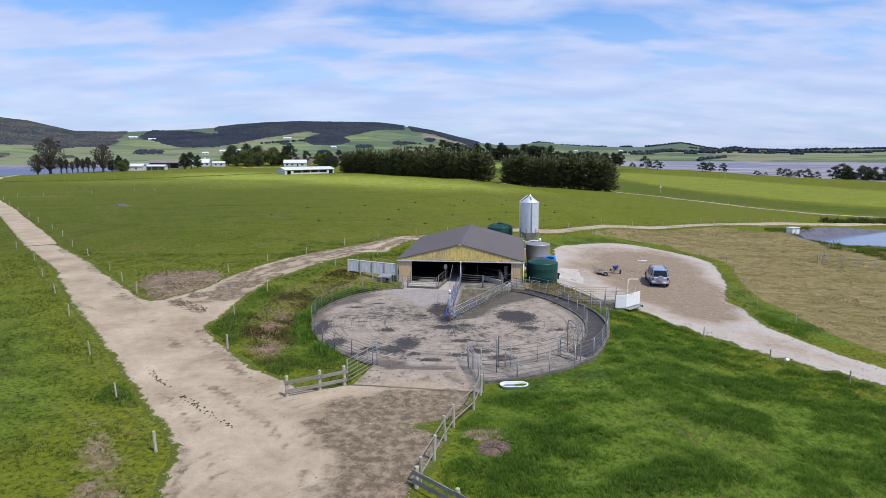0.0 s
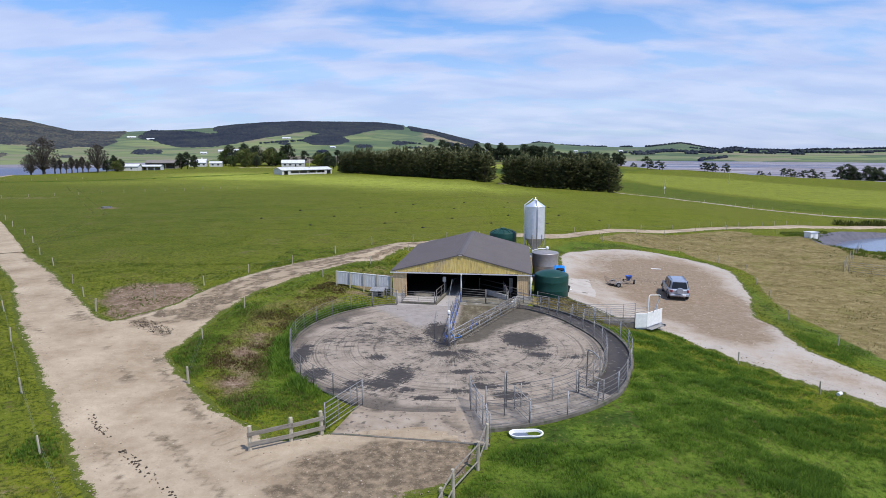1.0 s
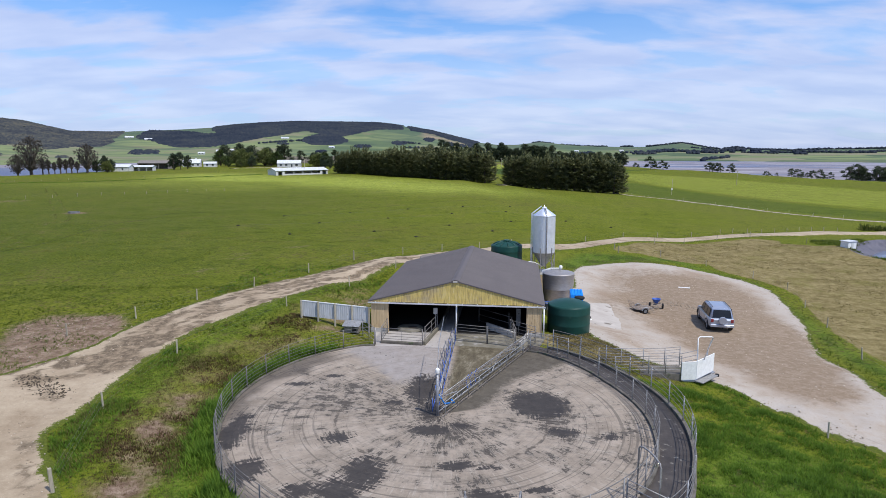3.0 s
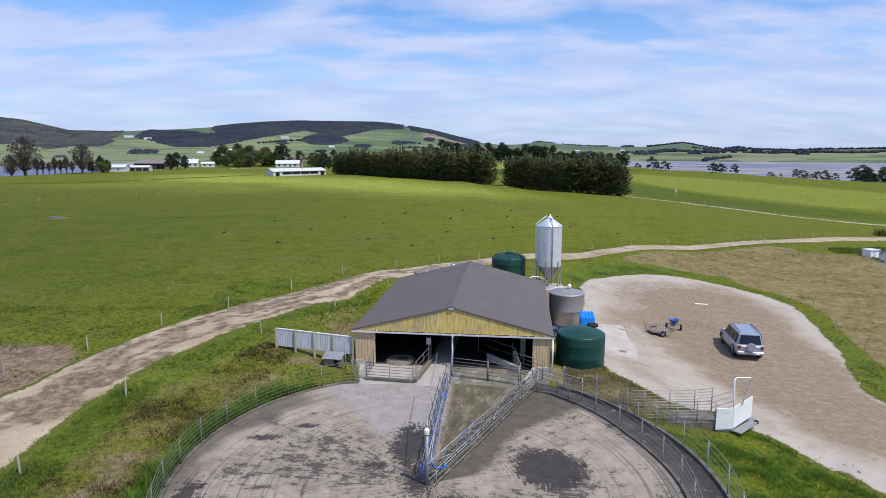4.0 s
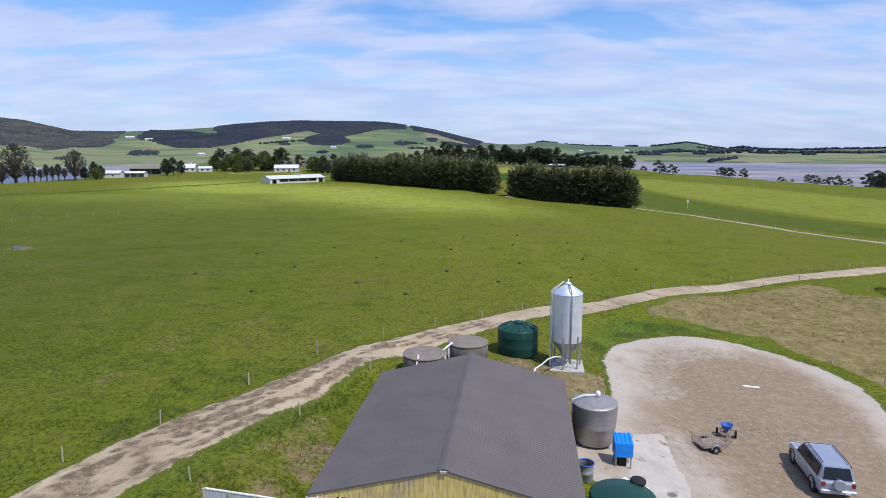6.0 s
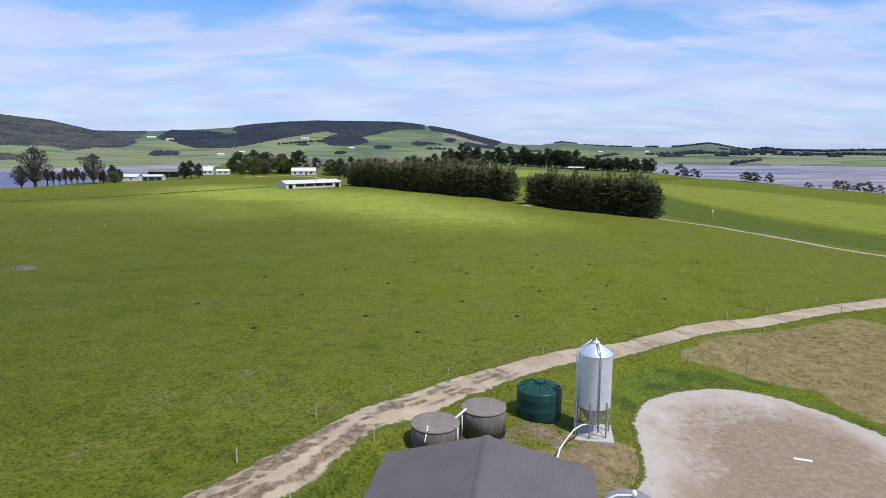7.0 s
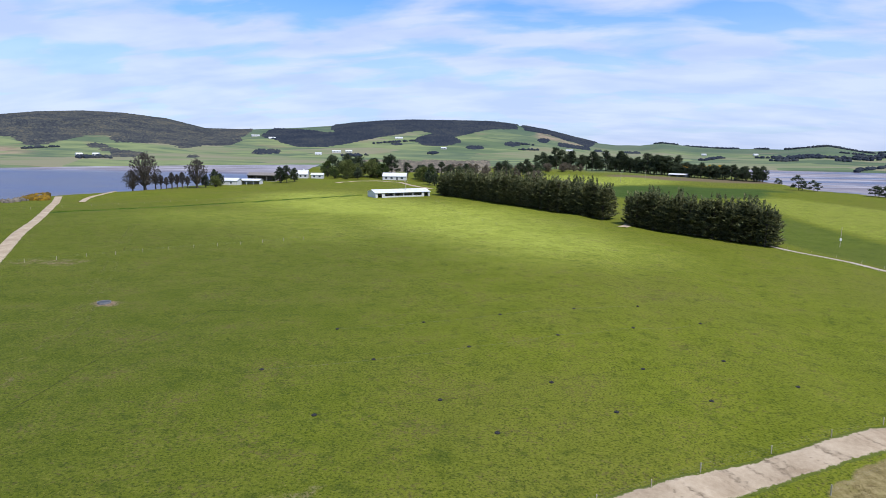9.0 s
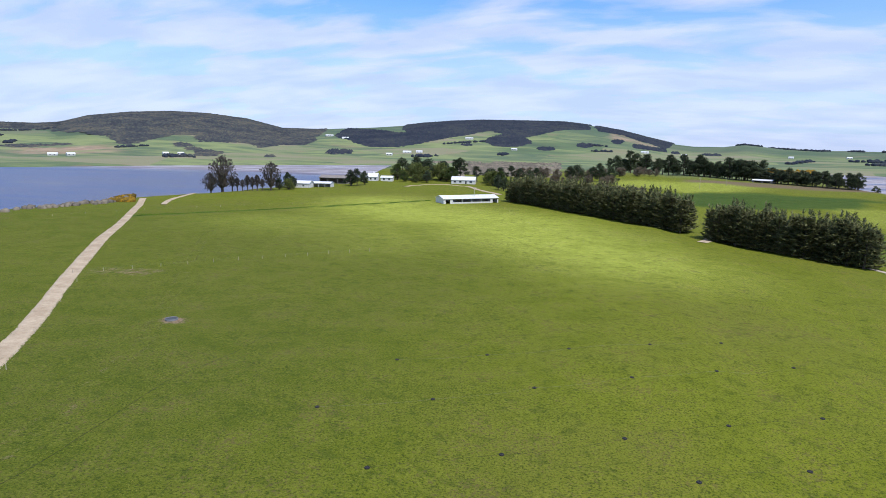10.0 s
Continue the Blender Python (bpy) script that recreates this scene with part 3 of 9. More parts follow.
COPSES = [(-4.0, 0.31, 0.55, 0.06), (-1.0, 0.52, 0.45, 0.06), (-50.7, 0.18, 1.2, 0.03), (-49.3, 0.20, 0.9, 0.02), (-47.8, 0.23, 0.7, 0.02), (-39.0, 0.175, 0.8, 0.025), (-38.2, 0.12, 0.7, 0.03), (-37.0, 0.085, 1.2, 0.022), (-26.5, 0.125, 0.6, 0.035), (-25.5, 0.125, 0.6, 0.03), (-31.8, 0.06, 0.5, 0.012), (-14.8, 0.22, 0.4, 0.03), (3.6, 0.40, 0.3, 0.05), (-7.2, 0.22, 0.8, 0.03), (6.5, 0.42, 0.8, 0.06)]


def forest(x, y):
    """Where far bush and plantation stand, 0 to 1, by bearing and by height on the slope."""
    az, r = np.degrees(np.arctan2(x, y - 40)), np.hypot(x, y - 40)
    q = (ground(x, y) + 6) / np.interp(az, HILL_AZ, HILL_H)
    rag = fbm(x / 150, y / 150, 41, 5) - 0.5
    az, qq = az + rag * 1.2, q + rag * 0.14
    all_ = np.maximum.reduce([between(az, qq, WEST_BUSH), between(az, qq, RIDGE_LOW, RIDGE_HIGH), between(az, qq, TONGUE_LOW, TONGUE_HIGH), between(az, qq, STRIP_LOW, STRIP_HIGH)])
    for ca, cq, wa, wq in COPSES:
        all_ = np.maximum(all_, ss(1.25, 0.75, np.hypot((az - ca) / wa, (qq - cq) / wq)))
    return all_ * ss(1040, 1100, r)


def gz(x, y):
    return float(ground(x, y))


def lines(lo, hi, step, end_lo, end_hi, growth=1.042, cap=27.0):
    core = list(np.arange(lo, hi + step / 2, step))
    up, s, v = [], step, core[-1]
    while v < end_hi:
        s = min(s * growth, cap); v += s; up.append(v)
    dn, s, v = [], step, core[0]
    while v > end_lo:
        s = min(s * (growth if end_lo < -3100 or lo < -20 else 1.09), cap * 3); v -= s; dn.append(v)
    return np.array(dn[::-1] + core + up)


XS = lines(-45.0, 62.0, 0.4, -3000, 3000)
YS = lines(8.0, 118.0, 0.4, -1500, 3600)


def grid_mesh(name, xs, ys, z, keep=None):
    nx, ny = len(xs), len(ys)
    X, Y = np.meshgrid(xs, ys)
    co = np.stack([X, Y, z], -1).reshape(-1, 3)
    i = np.arange(nx * ny).reshape(ny, nx)
    q = np.stack([i[:-1, :-1], i[:-1, 1:], i[1:, 1:], i[1:, :-1]], -1).reshape(-1, 4)
    if keep is not None:
        k = keep.reshape(-1)
        q = q[k[q].any(1)]
        used = np.unique(q)
        back = np.zeros(nx * ny, int); back[used] = np.arange(len(used))
        co, q = co[used], back[q]
    else:
        used = np.arange(nx * ny)
    return quads(name, co, q), used


def quads(name, co, q):
    me = bpy.data.meshes.new(name)
    me.vertices.add(len(co)); me.vertices.foreach_set("co", np.asarray(co, np.float32).ravel())
    k = q.shape[1]
    me.loops.add(q.size); me.loops.foreach_set("vertex_index", q.astype(np.int32).ravel())
    me.polygons.add(len(q)); me.polygons.foreach_set("loop_start", np.arange(0, q.size, k, dtype=np.int32))
    me.update(calc_edges=True)
    return me


def put_attr(me, name, values):
    a = me.attributes.new(name, "FLOAT", "POINT")
    a.data.foreach_set("value", np.asarray(values, np.float32).ravel())


def path_sdf(x, y, pts):
    """Signed distance to a band along a line of (x, y, half width): positive inside."""
    best = np.full(np.shape(x), -1e9)
    for (ax, ay, aw), (bx, by, bw) in zip(pts, pts[1:]):
        dx_, dy_ = bx - ax, by - ay
        t = np.clip(((x - ax) * dx_ + (y - ay) * dy_) / (dx_ * dx_ + dy_ * dy_ + 1e-9), 0, 1)
        d = np.hypot(x - ax - t * dx_, y - ay - t * dy_)
        best = np.maximum(best, aw + t * (bw - aw) - d)
    return best


def along_across(x, y, pts):
    """How far along a line, and how far to its side, a place lies."""
    best, u, v, run = np.full(np.shape(x), 1e9), 0 * x, 0 * x, 0.0
    for (ax, ay, _), (bx, by, _) in zip(pts, pts[1:]):
        L = math.hypot(bx - ax, by - ay)
        ex, ey = (bx - ax) / L, (by - ay) / L
        t = np.clip((x - ax) * ex + (y - ay) * ey, 0, L)
        d = np.hypot(x - ax - t * ex, y - ay - t * ey)
        near = d < best
        best = np.where(near, d, best)
        u, v = np.where(near, run + t, u), np.where(near, (x - ax) * -ey + (y - ay) * ex, v)
        run += L
    return u, v


# tracks and pad, in plan
WEST_TRACK = [(-230, 300, 1.5), (-204, 269, 1.5), (-155.5, 207.5, 1.4), (-138.4, 184.3, 1.6), (-118, 159.3, 1.6), (-99.8, 136.8, 1.5), (-81.7, 115.2, 1.5), (-72.6, 103.2, 1.5), (-44, 66.8, 1.5), (-33, 54.5, 1.6), (-24.2, 43.2, 2.2), (-17.4, 36, 3.0), (-12.3, 29.6, 2.9), (-7.2, 24.3, 3.7), (-5, 18, 4.1), (-4.5, 2, 4.4), (-4.5, -60, 4.4)]
NORTH_TRACK = [(-18.4, 40.3, 3.7), (-17.2, 46.5, 2.2), (-16.2, 51.4, 2.1), (-13.4, 57.6, 2.35), (-11.3, 61.2, 2.25), (-8.6, 65.5, 1.9), (-7.0, 68.7, 1.65), (-4.8, 72.4, 1.6), (-2.0, 76.0, 1.55), (1.5, 80.2, 1.6), (5.8, 84.4, 1.7), (10.8, 88.5, 1.65), (16.7, 93.0, 1.7), (23.5, 97.8, 1.65), (32.5, 105.0, 1.65), (41, 110.6, 1.7), (55, 118.8, 1.7), (72, 129, 1.8), (110, 149, 1.9)]
APRON = [(-6, 26.3, 2.4), (-1.2, 27.3, 2.7)]
APRON_EAST = [(-5, 22, 3.5), (-2.6, 21.5, 3.2), (-2.2, 16, 2.4)]
PAD = [(23.5, 75.2, 10.0), (21.6, 65.5, 8.6), (18.2, 57, 8.0), (19.6, 50.5, 5.8), (20.8, 43.5, 3.3), (23.4, 37.2, 2.4), (26.2, 33, 2.1), (38, 18, 2.1), (60, -15, 2.1)]
PAD_RACE = [(12, 58, 3.5), (12.3, 52.5, 2.6), (13.2, 49.6, 1.9)]
PAD_WEST = [(17, 76, 3.4), (16.2, 70, 3.3), (12.4, 60, 4.6), (11, 54, 2.0)]
LANE = [(64.5, 246, 1.0), (68.5, 240, 1.0), (80.0, 225.5, 1.0), (87.0, 208, 1.0), (91.5, 192, 1.0), (97.0, 179, 1.0), (106, 169, 1.0), (150, 140, 1.0)]


def track_sdf(x, y):
    s = np.maximum(path_sdf(x, y, WEST_TRACK), path_sdf(x, y, NORTH_TRACK))
    s = np.maximum(s, path_sdf(x, y, APRON)); s = np.maximum(s, path_sdf(x, y, APRON_EAST))
    # the race fence closes the apron on the east: (1.8, 28) to (-1, 19.8)
    s = np.minimum(s, ((x - 1.9) * -8.2 + (y - 28) * 2.8) / 8.66 + 1e6 * ((y < 12) | (y > 33)))
    return s + 0.12 + (fbm(x / 3.2, y / 3.2, 21) - 0.5) * 0.28 + (vnoise(x / 0.8, y / 0.8, 22) - 0.5) * 0.25


def pad_sdf(x, y):
    return np.maximum(np.maximum(path_sdf(x, y, PAD), path_sdf(x, y, PAD_WEST)), path_sdf(x, y, PAD_RACE)) + (fbm(x / 6, y / 6, 31) - 0.5) * 0.8 + (vnoise(x / 0.8, y / 0.8, 32) - 0.5) * 0.25


GX, GY = np.meshgrid(XS, YS)
GZ = ground(GX, GY)
me, _ = grid_mesh("ground", XS, YS, GZ)
AZ, RR = np.degrees(np.arctan2(GX, GY - 40)), np.hypot(GX, GY - 40)
# plan masks: mown dry paddock, bare soil, lush long grass, far land
PADDOCK = [(23.4, 91.9, 1.2), (25.0, 92.2, 2.3), (30.5, 92.4, 6.0), (37, 97, 6.6), (44.5, 103, 4.9), (49.5, 108.5, 2.6), (44.5, 103, 4.9), (46, 92, 14.6), (48, 74, 15.0), (46, 60, 15.5), (46, 44, 18.0), (54, 25, 24)]
dry = ss(-0.7, 0.7, path_sdf(GX, GY, PADDOCK)) * (1 - ss(-0.5, 0.1, path_sdf(GX, GY, NORTH_TRACK))) * (1 - ss(-2.0, -1.0, np.maximum(path_sdf(GX, GY, PAD), 0 * GX - 99)))
dry = np.maximum(dry, 0.46 * ss(-1.8, 0.8, path_sdf(GX, GY, [(-10.4, 34, 1.0), (-11.4, 40, 1.6), (-11.4, 46, 1.8), (-9.2, 51, 2.2), (-7.0, 58, 1.6), (-5.4, 64, 0.6)])))
dry = np.maximum(dry, 0.95 * ss(-1.0, 0.4, path_sdf(GX, GY, [(7.4, 51.4, 0.8), (9.4, 49.8, 1.3), (11.6, 48.0, 0.9)])))
dry = dry * (1 - ss(-2, 2, path_sdf(GX, GY, [(70, 82, 9), (62, 88, 4), (60, 101, 4), (58, 108, 4), (95, 84, 9)])))
dirt = 1.0 * ss(-2.4, 1.0, path_sdf(GX, GY, [(-20.0, 45.6, 1.6), (-22.2, 49.2, 1.8), (-23.0, 51.5, 2.0), (-20.8, 52.5, 1.0), (-19.4, 49.5, 1.2)]))
dirt = np.maximum(dirt, 0.68 * ss(-1.2, 0.6, path_sdf(GX, GY, [(-9.6, 32.5, 0.7), (-10.9, 37.5, 0.9), (-11.2, 42.0, 0.4)])))
dirt = np.maximum(dirt, 0.55 * ss(-1.2, 0.6, path_sdf(GX, GY, [(-8.5, 52.5, 0.8), (-6.0, 53.0, 1.0), (-5.6, 60, 1.4)])))
dirt = np.maximum(dirt, 0.9 * ss(-0.9, 0.4, path_sdf(GX, GY, [(1.4, 23.9, 0.5), (1.9, 23.9, 0.5)])))
dirt = np.maximum(dirt, 0.5 * ss(-1.2, 0.4, path_sdf(GX, GY, [(-13.0, 20.5, 0.5), (-14.6, 23.5, 0.2)])))
dry = np.maximum(dry, 0.75 * ss(-1.4, 0.6, path_sdf(GX, GY, [(3, 68.6, 0.8), (8.6, 69.0, 2.2), (12.0, 71.5, 2.4)])))
dirt = np.maximum(dirt, 0.50 * ss(-1.4, 0.6, path_sdf(GX, GY, [(3, 68.6, 1.2), (8.6, 69.0, 2.4), (12.0, 70.5, 3.0), (13.2, 74.0, 1.2)])))
dirt = np.maximum(dirt, 0.62 * ss(-1.6, 0.6, path_sdf(GX, GY, [(4.5, 72.5, 1.0), (7.4, 74.6, 1.6), (9.5, 72.2, 1.8)])))
lush = ss(-2, 3, path_sdf(GX, GY, [(14, 36, 4.0), (9, 24, 9.0), (18, 24, 8.0), (14, 5, 10)])) + ss(-2, 3, path_sdf(GX, GY, [(-24, 24, 8), (-40, 40, 9), (-30, 10, 12)])) * 0.8
lush = np.maximum(lush, 0.9 * ss(-1.5, 0.5, path_sdf(GX, GY, [(14.5, 80.5, 0.6), (19, 87.0, 2.0), (28, 87, 0.3), (33, 78, 0.1), (27.4, 52, 0.3), (27.5, 42, 0.8)])))
lush = np.maximum(lush, 0.6 * ss(-1.5, 1.0, path_sdf(GX, GY, [(-13.0, 36, 0.6), (-13.4, 46, 0.8), (-11.0, 56, 0.5), (-6.0, 66, 0.5)])))
lush = np.maximum(lush, 0.9 * ss(-1.2, 0.5, path_sdf(GX, GY, [(-8.2, 33.5, 0.3), (-10.0, 41, 0.6), (-7.5, 49.0, 0.6)])))
dirt = np.maximum(dirt, 0.60 * ss(-1.4, 0.5, path_sdf(GX, GY, [(-15.1, 25.1, 0.1), (-12.8, 21.6, 0.6), (-11.4, 19.0, 0.8)])))
dirt = np.maximum(dirt, 0.7 * ss(-2.5, 1.0, path_sdf(GX, GY, [(-65.4, 125.4, 1.6), (-64.4, 125.4, 1.6)])))
dirt = np.maximum(dirt, 0.52 * ss(-6, 3, path_sdf(GX, GY, [(-104, 150, 3.5), (-95, 153, 3.5)])))
wheels = [(-47, 74, 0), (-49, 84, 0), (-53.5, 98, 0), (-61, 115, 0), (-84, 150, 0), (-120, 205, 0)]
_, side = along_across(GX, GY, wheels)
dirt = np.maximum(dirt, 0.40 * ss(0.75, 0.3, np.abs(np.abs(side) - 0.95)) * ss(72, 84, GY) * ss(205, 150, GY))
dirt = np.maximum(dirt, 0.45 * ss(-3.5, 1.5, path_sdf(GX, GY, [(-20.5, 66, 1.0), (-20.0, 73.4, 1.6), (-18.6, 78.5, 1.4), (-13.5, 82.5, 0.8)])))
far = ss(620, 800, RR)
crop = np.maximum(0.50 * ss(-2.5, 1.5, path_sdf(GX, GY, [(82, 330, 20), (88, 285, 18), (94, 245, 16), (106, 210, 14), (116, 188, 12), (150, 165, 14)])), 0 * GX)
crop = np.maximum(crop, ss(-4, 4, path_sdf(GX, GY, [(50, 440, 40), (85, 478, 51), (125, 502, 22), (150, 500, 8)])))
lush = np.maximum(lush, 0.85 * ss(-1.6, 0.6, path_sdf(GX, GY, [(-173.5, 235.7, 0.7), (-148.5, 285.3, 0.7), (-97.3, 350.9, 0.7)])))
crop = np.maximum(crop, ss(-1.2, 0.8, path_sdf(GX, GY, [(-173.5, 235.7, 1.0), (-148.5, 285.3, 1.0), (-97.3, 350.9, 1.0)])))
pale = 0.48 * ss(-4, 4, path_sdf(GX, GY, [(124, 430, 20), (138, 365, 32), (145, 318, 37), (153, 268, 38), (164, 230, 40), (190, 190, 44)]))
pale = np.maximum(pale, 0.8 * ss(-20, 20, path_sdf(GX, GY, [(30, 560, 50), (60, 600, 40)])))
# sunlit ground round the barn, painted as brighter grass
pale = np.maximum(pale, 1.0 * ss(-30, 22, path_sdf(GX, GY, [(-120, 340, 18), (-105, 315, 26), (-75, 290, 34), (-45, 280, 30), (-26, 240, 28), (0, 205, 16)])))
pale = np.maximum(pale, 0.5 * ss(-30, 22, path_sdf(GX, GY, [(-118, 245, 22), (-78, 240, 26), (-60, 215, 20)])))
plough = ss(-8, 8, path_sdf(GX, GY, [(67, 655, 20), (122, 640, 32), (175, 615, 26)]))
scrub = forest(GX, GY)
slope_q = (GZ + 6) / np.interp(AZ, HILL_AZ, HILL_H)
upland = ss(0.45, 0.75, slope_q) * ss(1200, 1500, RR)
# bare tan ground: the west spur over the far shore, and the cut-over face under the ridge's east end
tan = ss(-51.5, -50, AZ) * ss(-43.6, -44.8, AZ) * ss(0.06, 0.08, slope_q) * ss(0.19, 0.15, slope_q) * ss(1050, 1150, RR)
tan = np.maximum(tan, 0.75 * ss(-2.2, -1.4, AZ) * ss(2.4, 1.8, AZ) * ss(0.52, 0.60, slope_q) * ss(1300, 1500, RR))
# cloud shade over the west field, put into the grass colour
dull = (1 - pale) * ss(15, -50, GX) * ss(45, 70, GY) * ss(340, 210, GY) * (1 - 0.28 * ss(105, 165, GY))
for key, values in (("dry", dry), ("dirt", dirt), ("lush", np.clip(lush, 0, 1)), ("far", far), ("pale", pale), ("dull", dull), ("tone", tone(GX, GY)), ("crop", crop), ("plough", plough), ("scrub", np.clip(scrub, 0, 1)), ("upland", upland), ("tan", tan)):
    put_attr(me, key, values)
land = link_mesh("ground", me, GRASS, smooth=True)
tagged(land, "grassy farmland with green pasture and a dry mown paddock", "ground", kind="structure")


def sheet(name, sdf, material, label, lift=0.05, xs=None, ys=None, wear=None, verge=0.8):
    """A made surface that lies in the ground: it comes out of the grass where its outline runs."""
    xs = XS if xs is None else xs
    ys = YS if ys is None else ys
    X, Y = np.meshgrid(xs, ys)
    s = sdf(X, Y)
    z = ground(X, Y) + np.clip(s * 0.10, -0.10, lift)
    me, used = grid_mesh(name, xs, ys, z, s > -0.4)
    put_attr(me, "wear", (wear(X, Y) if wear else 0 * X).reshape(-1)[used])
    put_attr(me, "verge", ss(verge, 0.1 * verge, s).reshape(-1)[used])
    put_attr(me, "rim", ss(0.75, -0.05, s).reshape(-1)[used])
    return tagged(link_mesh(name, me, material, smooth=True), label, "road", kind="structure")


XI, YI = XS[(XS > -52) & (XS < 64)], YS[(YS > -62) & (YS < 122)]


def track_wear(x, y):
    u, v = along_across(x, y, NORTH_TRACK)
    ruts = fbm(u / 2.4, v / 0.30, 91, 4)
    w = np.maximum(ss(0.44, 0.60, ruts), 0.30) * ss(-1.0, 0.6, path_sdf(x, y, [(-17.0, 46, 1.6), (-16.2, 51.4, 1.8), (-13.4, 57.6, 2.0), (-11.3, 61.2, 2.0), (-8.8, 65.7, 1.7), (-5.1, 72.7, 1.4), (-1.8, 76.7, 1.0), (5.8, 84.2, 0.6)]))
    u, v = along_across(x, y, WEST_TRACK)
    w = np.maximum(w, 0.55 * ss(0.56, 0.70, fbm(u / 5, v / 0.7, 92, 3)))
    w = np.maximum(w, ss(0.36, 0.52, fbm(x / 1.1, y / 1.1, 95)) * ss(-2.2, 0.6, path_sdf(x, y, [(-21.0, 46.5, 0.9), (-19.6, 44.6, 1.3), (-17.0, 46.0, 1.0), (-16, 50, 0.6)])))
    w = np.maximum(w, 0.55 * ss(0.45, 0.6, fbm(x / 0.9, y / 0.9, 96)) * ss(-0.8, 0.4, path_sdf(x, y, [(-19.4, 40.5, 0.4), (-18.6, 38.2, 0.3)])))
    drag = path_sdf(x, y, [(-5.6, 25.0, 0.25), (-4.2, 23.3, 0.35), (-3.4, 22.2, 0.2)])
    drag = np.maximum(drag, path_sdf(x, y, [(-5.2, 25.8, 0.5), (-2.6, 26.7, 1.2), (1.0, 27.0, 1.3)]))
    drag = np.maximum(drag, path_sdf(x, y, [(0.4, 25.6, 1.6), (-0.6, 23.0, 1.5), (-2.0, 20.0, 1.0)]))
    w = np.maximum(w, (0.55 + 0.6 * fbm(x / 1.6, y / 1.6, 98)) * ss(-1.5, 1.0, path_sdf(x, y, [(-4.2, 26.2, 1.2), (-0.6, 25.4, 2.6), (-1.6, 20.5, 2.4), (-2.5, 15, 1.5)])))
    return np.maximum(w, 1.25 * ss(0.26, 0.46, fbm(x / 1.1, y / 1.1, 93)) * ss(-0.9, 0.5, drag))


def pad_wear(x, y):
    w = ss(-5.0, 3.0, path_sdf(x, y, [(24.8, 75.0, 4.6), (22.0, 67, 5.6), (22.0, 59, 4.6), (21.5, 53, 3.0), (20.8, 47, 1.0)]))
    w = np.maximum(w * (0.62 + 0.9 * fbm(x / 3.6, y / 2.2, 94, 5)), 0.54 * ss(52, 64, y) * ss(0.2, 4.0, pad_sdf(x, y)))
    return np.clip(w, 0, 1.0)


sheet("road_track", track_sdf, TRACK, "pale gravel farm track winding through the pasture", xs=XI, ys=YI, wear=track_wear)
XP, YP = XS[(XS > 4) & (XS < 75)], YS[(YS > -25) & (YS < 90)]


def ribbon(name, pts, material, label, lift=0.10, step=1.2):
    """A narrow track that lies on the ground beyond the farmyard."""
    line, carry = [], 0.0
    for (ax, ay, aw), (bx, by, bw) in zip(pts, pts[1:]):
        L = math.hypot(bx - ax, by - ay)
        for k in range(int(L / step)):
            f = k * step / L
            line.append((ax + (bx - ax) * f, ay + (by - ay) * f, aw + (bw - aw) * f))
    p = np.array(line)
    for _ in range(6):                       # round the corners
        p[1:-1, :2] = (p[:-2, :2] + 2 * p[1:-1, :2] + p[2:, :2]) / 4
    d = np.gradient(p[:, :2], axis=0); d /= np.linalg.norm(d, axis=1, keepdims=True)
    nrm = np.stack([-d[:, 1], d[:, 0]], -1)
    rows = []
    for q in (-1.15, -1.0, -0.5, 0.0, 0.5, 1.0, 1.15):
        w = p[:, 2] * (1 + 0.25 * (fbm(p[:, 0] / 3 + 7 * q, p[:, 1] / 3, 24) - 0.5))
        xy = p[:, :2] + nrm * (w * q)[:, None]
        z = ground(xy[:, 0], xy[:, 1]) + (lift if abs(q) < 1.1 else -0.25)
        rows.append(np.column_stack([xy, z]))
    n = len(p)
    co = np.concatenate(rows)
    q = np.array([(r * n + k, (r + 1) * n + k, (r + 1) * n + k + 1, r * n + k + 1) for r in range(6) for k in range(n - 1)])
    me = quads(name, co, q[:, ::-1])
    put_attr(me, "wear", np.concatenate([0.2 * np.ones(n) for v in (-1.15, -1.0, -0.5, 0.0, 0.5, 1.0, 1.15)]))
    put_attr(me, "rim", np.concatenate([(0.9 if abs(v) > 1.1 else 0.45 if abs(v) > 0.9 else 0.0) * np.ones(n) for v in (-1.15, -1.0, -0.5, 0.0, 0.5, 1.0, 1.15)]))
    put_attr(me, "verge", np.concatenate([(0.7 if abs(v) > 0.9 else 0.35) * np.ones(n) for v in (-1.15, -1.0, -0.5, 0.0, 0.5, 1.0, 1.15)]))
    return tagged(link_mesh(name, me, material, smooth=True), label, "road", kind="structure")


ribbon("road_west", [q for q in WEST_TRACK if q[0] < -40][::-1], TRACK, "pale gravel track running on to the shore")
ribbon("road_east", [(52.5, 117.4, 1.7), (55, 118.8, 1.7), (72, 129, 1.8), (110, 149, 1.9), (150, 165, 1.9)], TRACK, "pale gravel track past the pond")
ribbon("road_lane", LANE, PADGRAVEL, "narrow gravel lane past the shelter belt")
ribbon("road_drive", [(-140, 430, 1.6), (-137, 455, 1.6), (-125, 470, 1.6), (-104, 459, 1.6), (-92, 430, 1.6), (-70, 400, 1.6)], TRACK, "pale drive to the farmhouse", lift=0.2)
ribbon("road_shore", [(-200, 279, 1.2), (-209, 293, 1.2), (-217, 307, 1.2), (-223, 320, 1.2), (-229, 337, 1.2)], TRACK, "pale path along the shore bank", lift=0.2)
ribbon("road_hedge", [(24, 262, 1.6), (34, 290, 1.6), (44, 330, 1.6)], TRACK, "pale track through the gap in the shelter belt", lift=0.15)
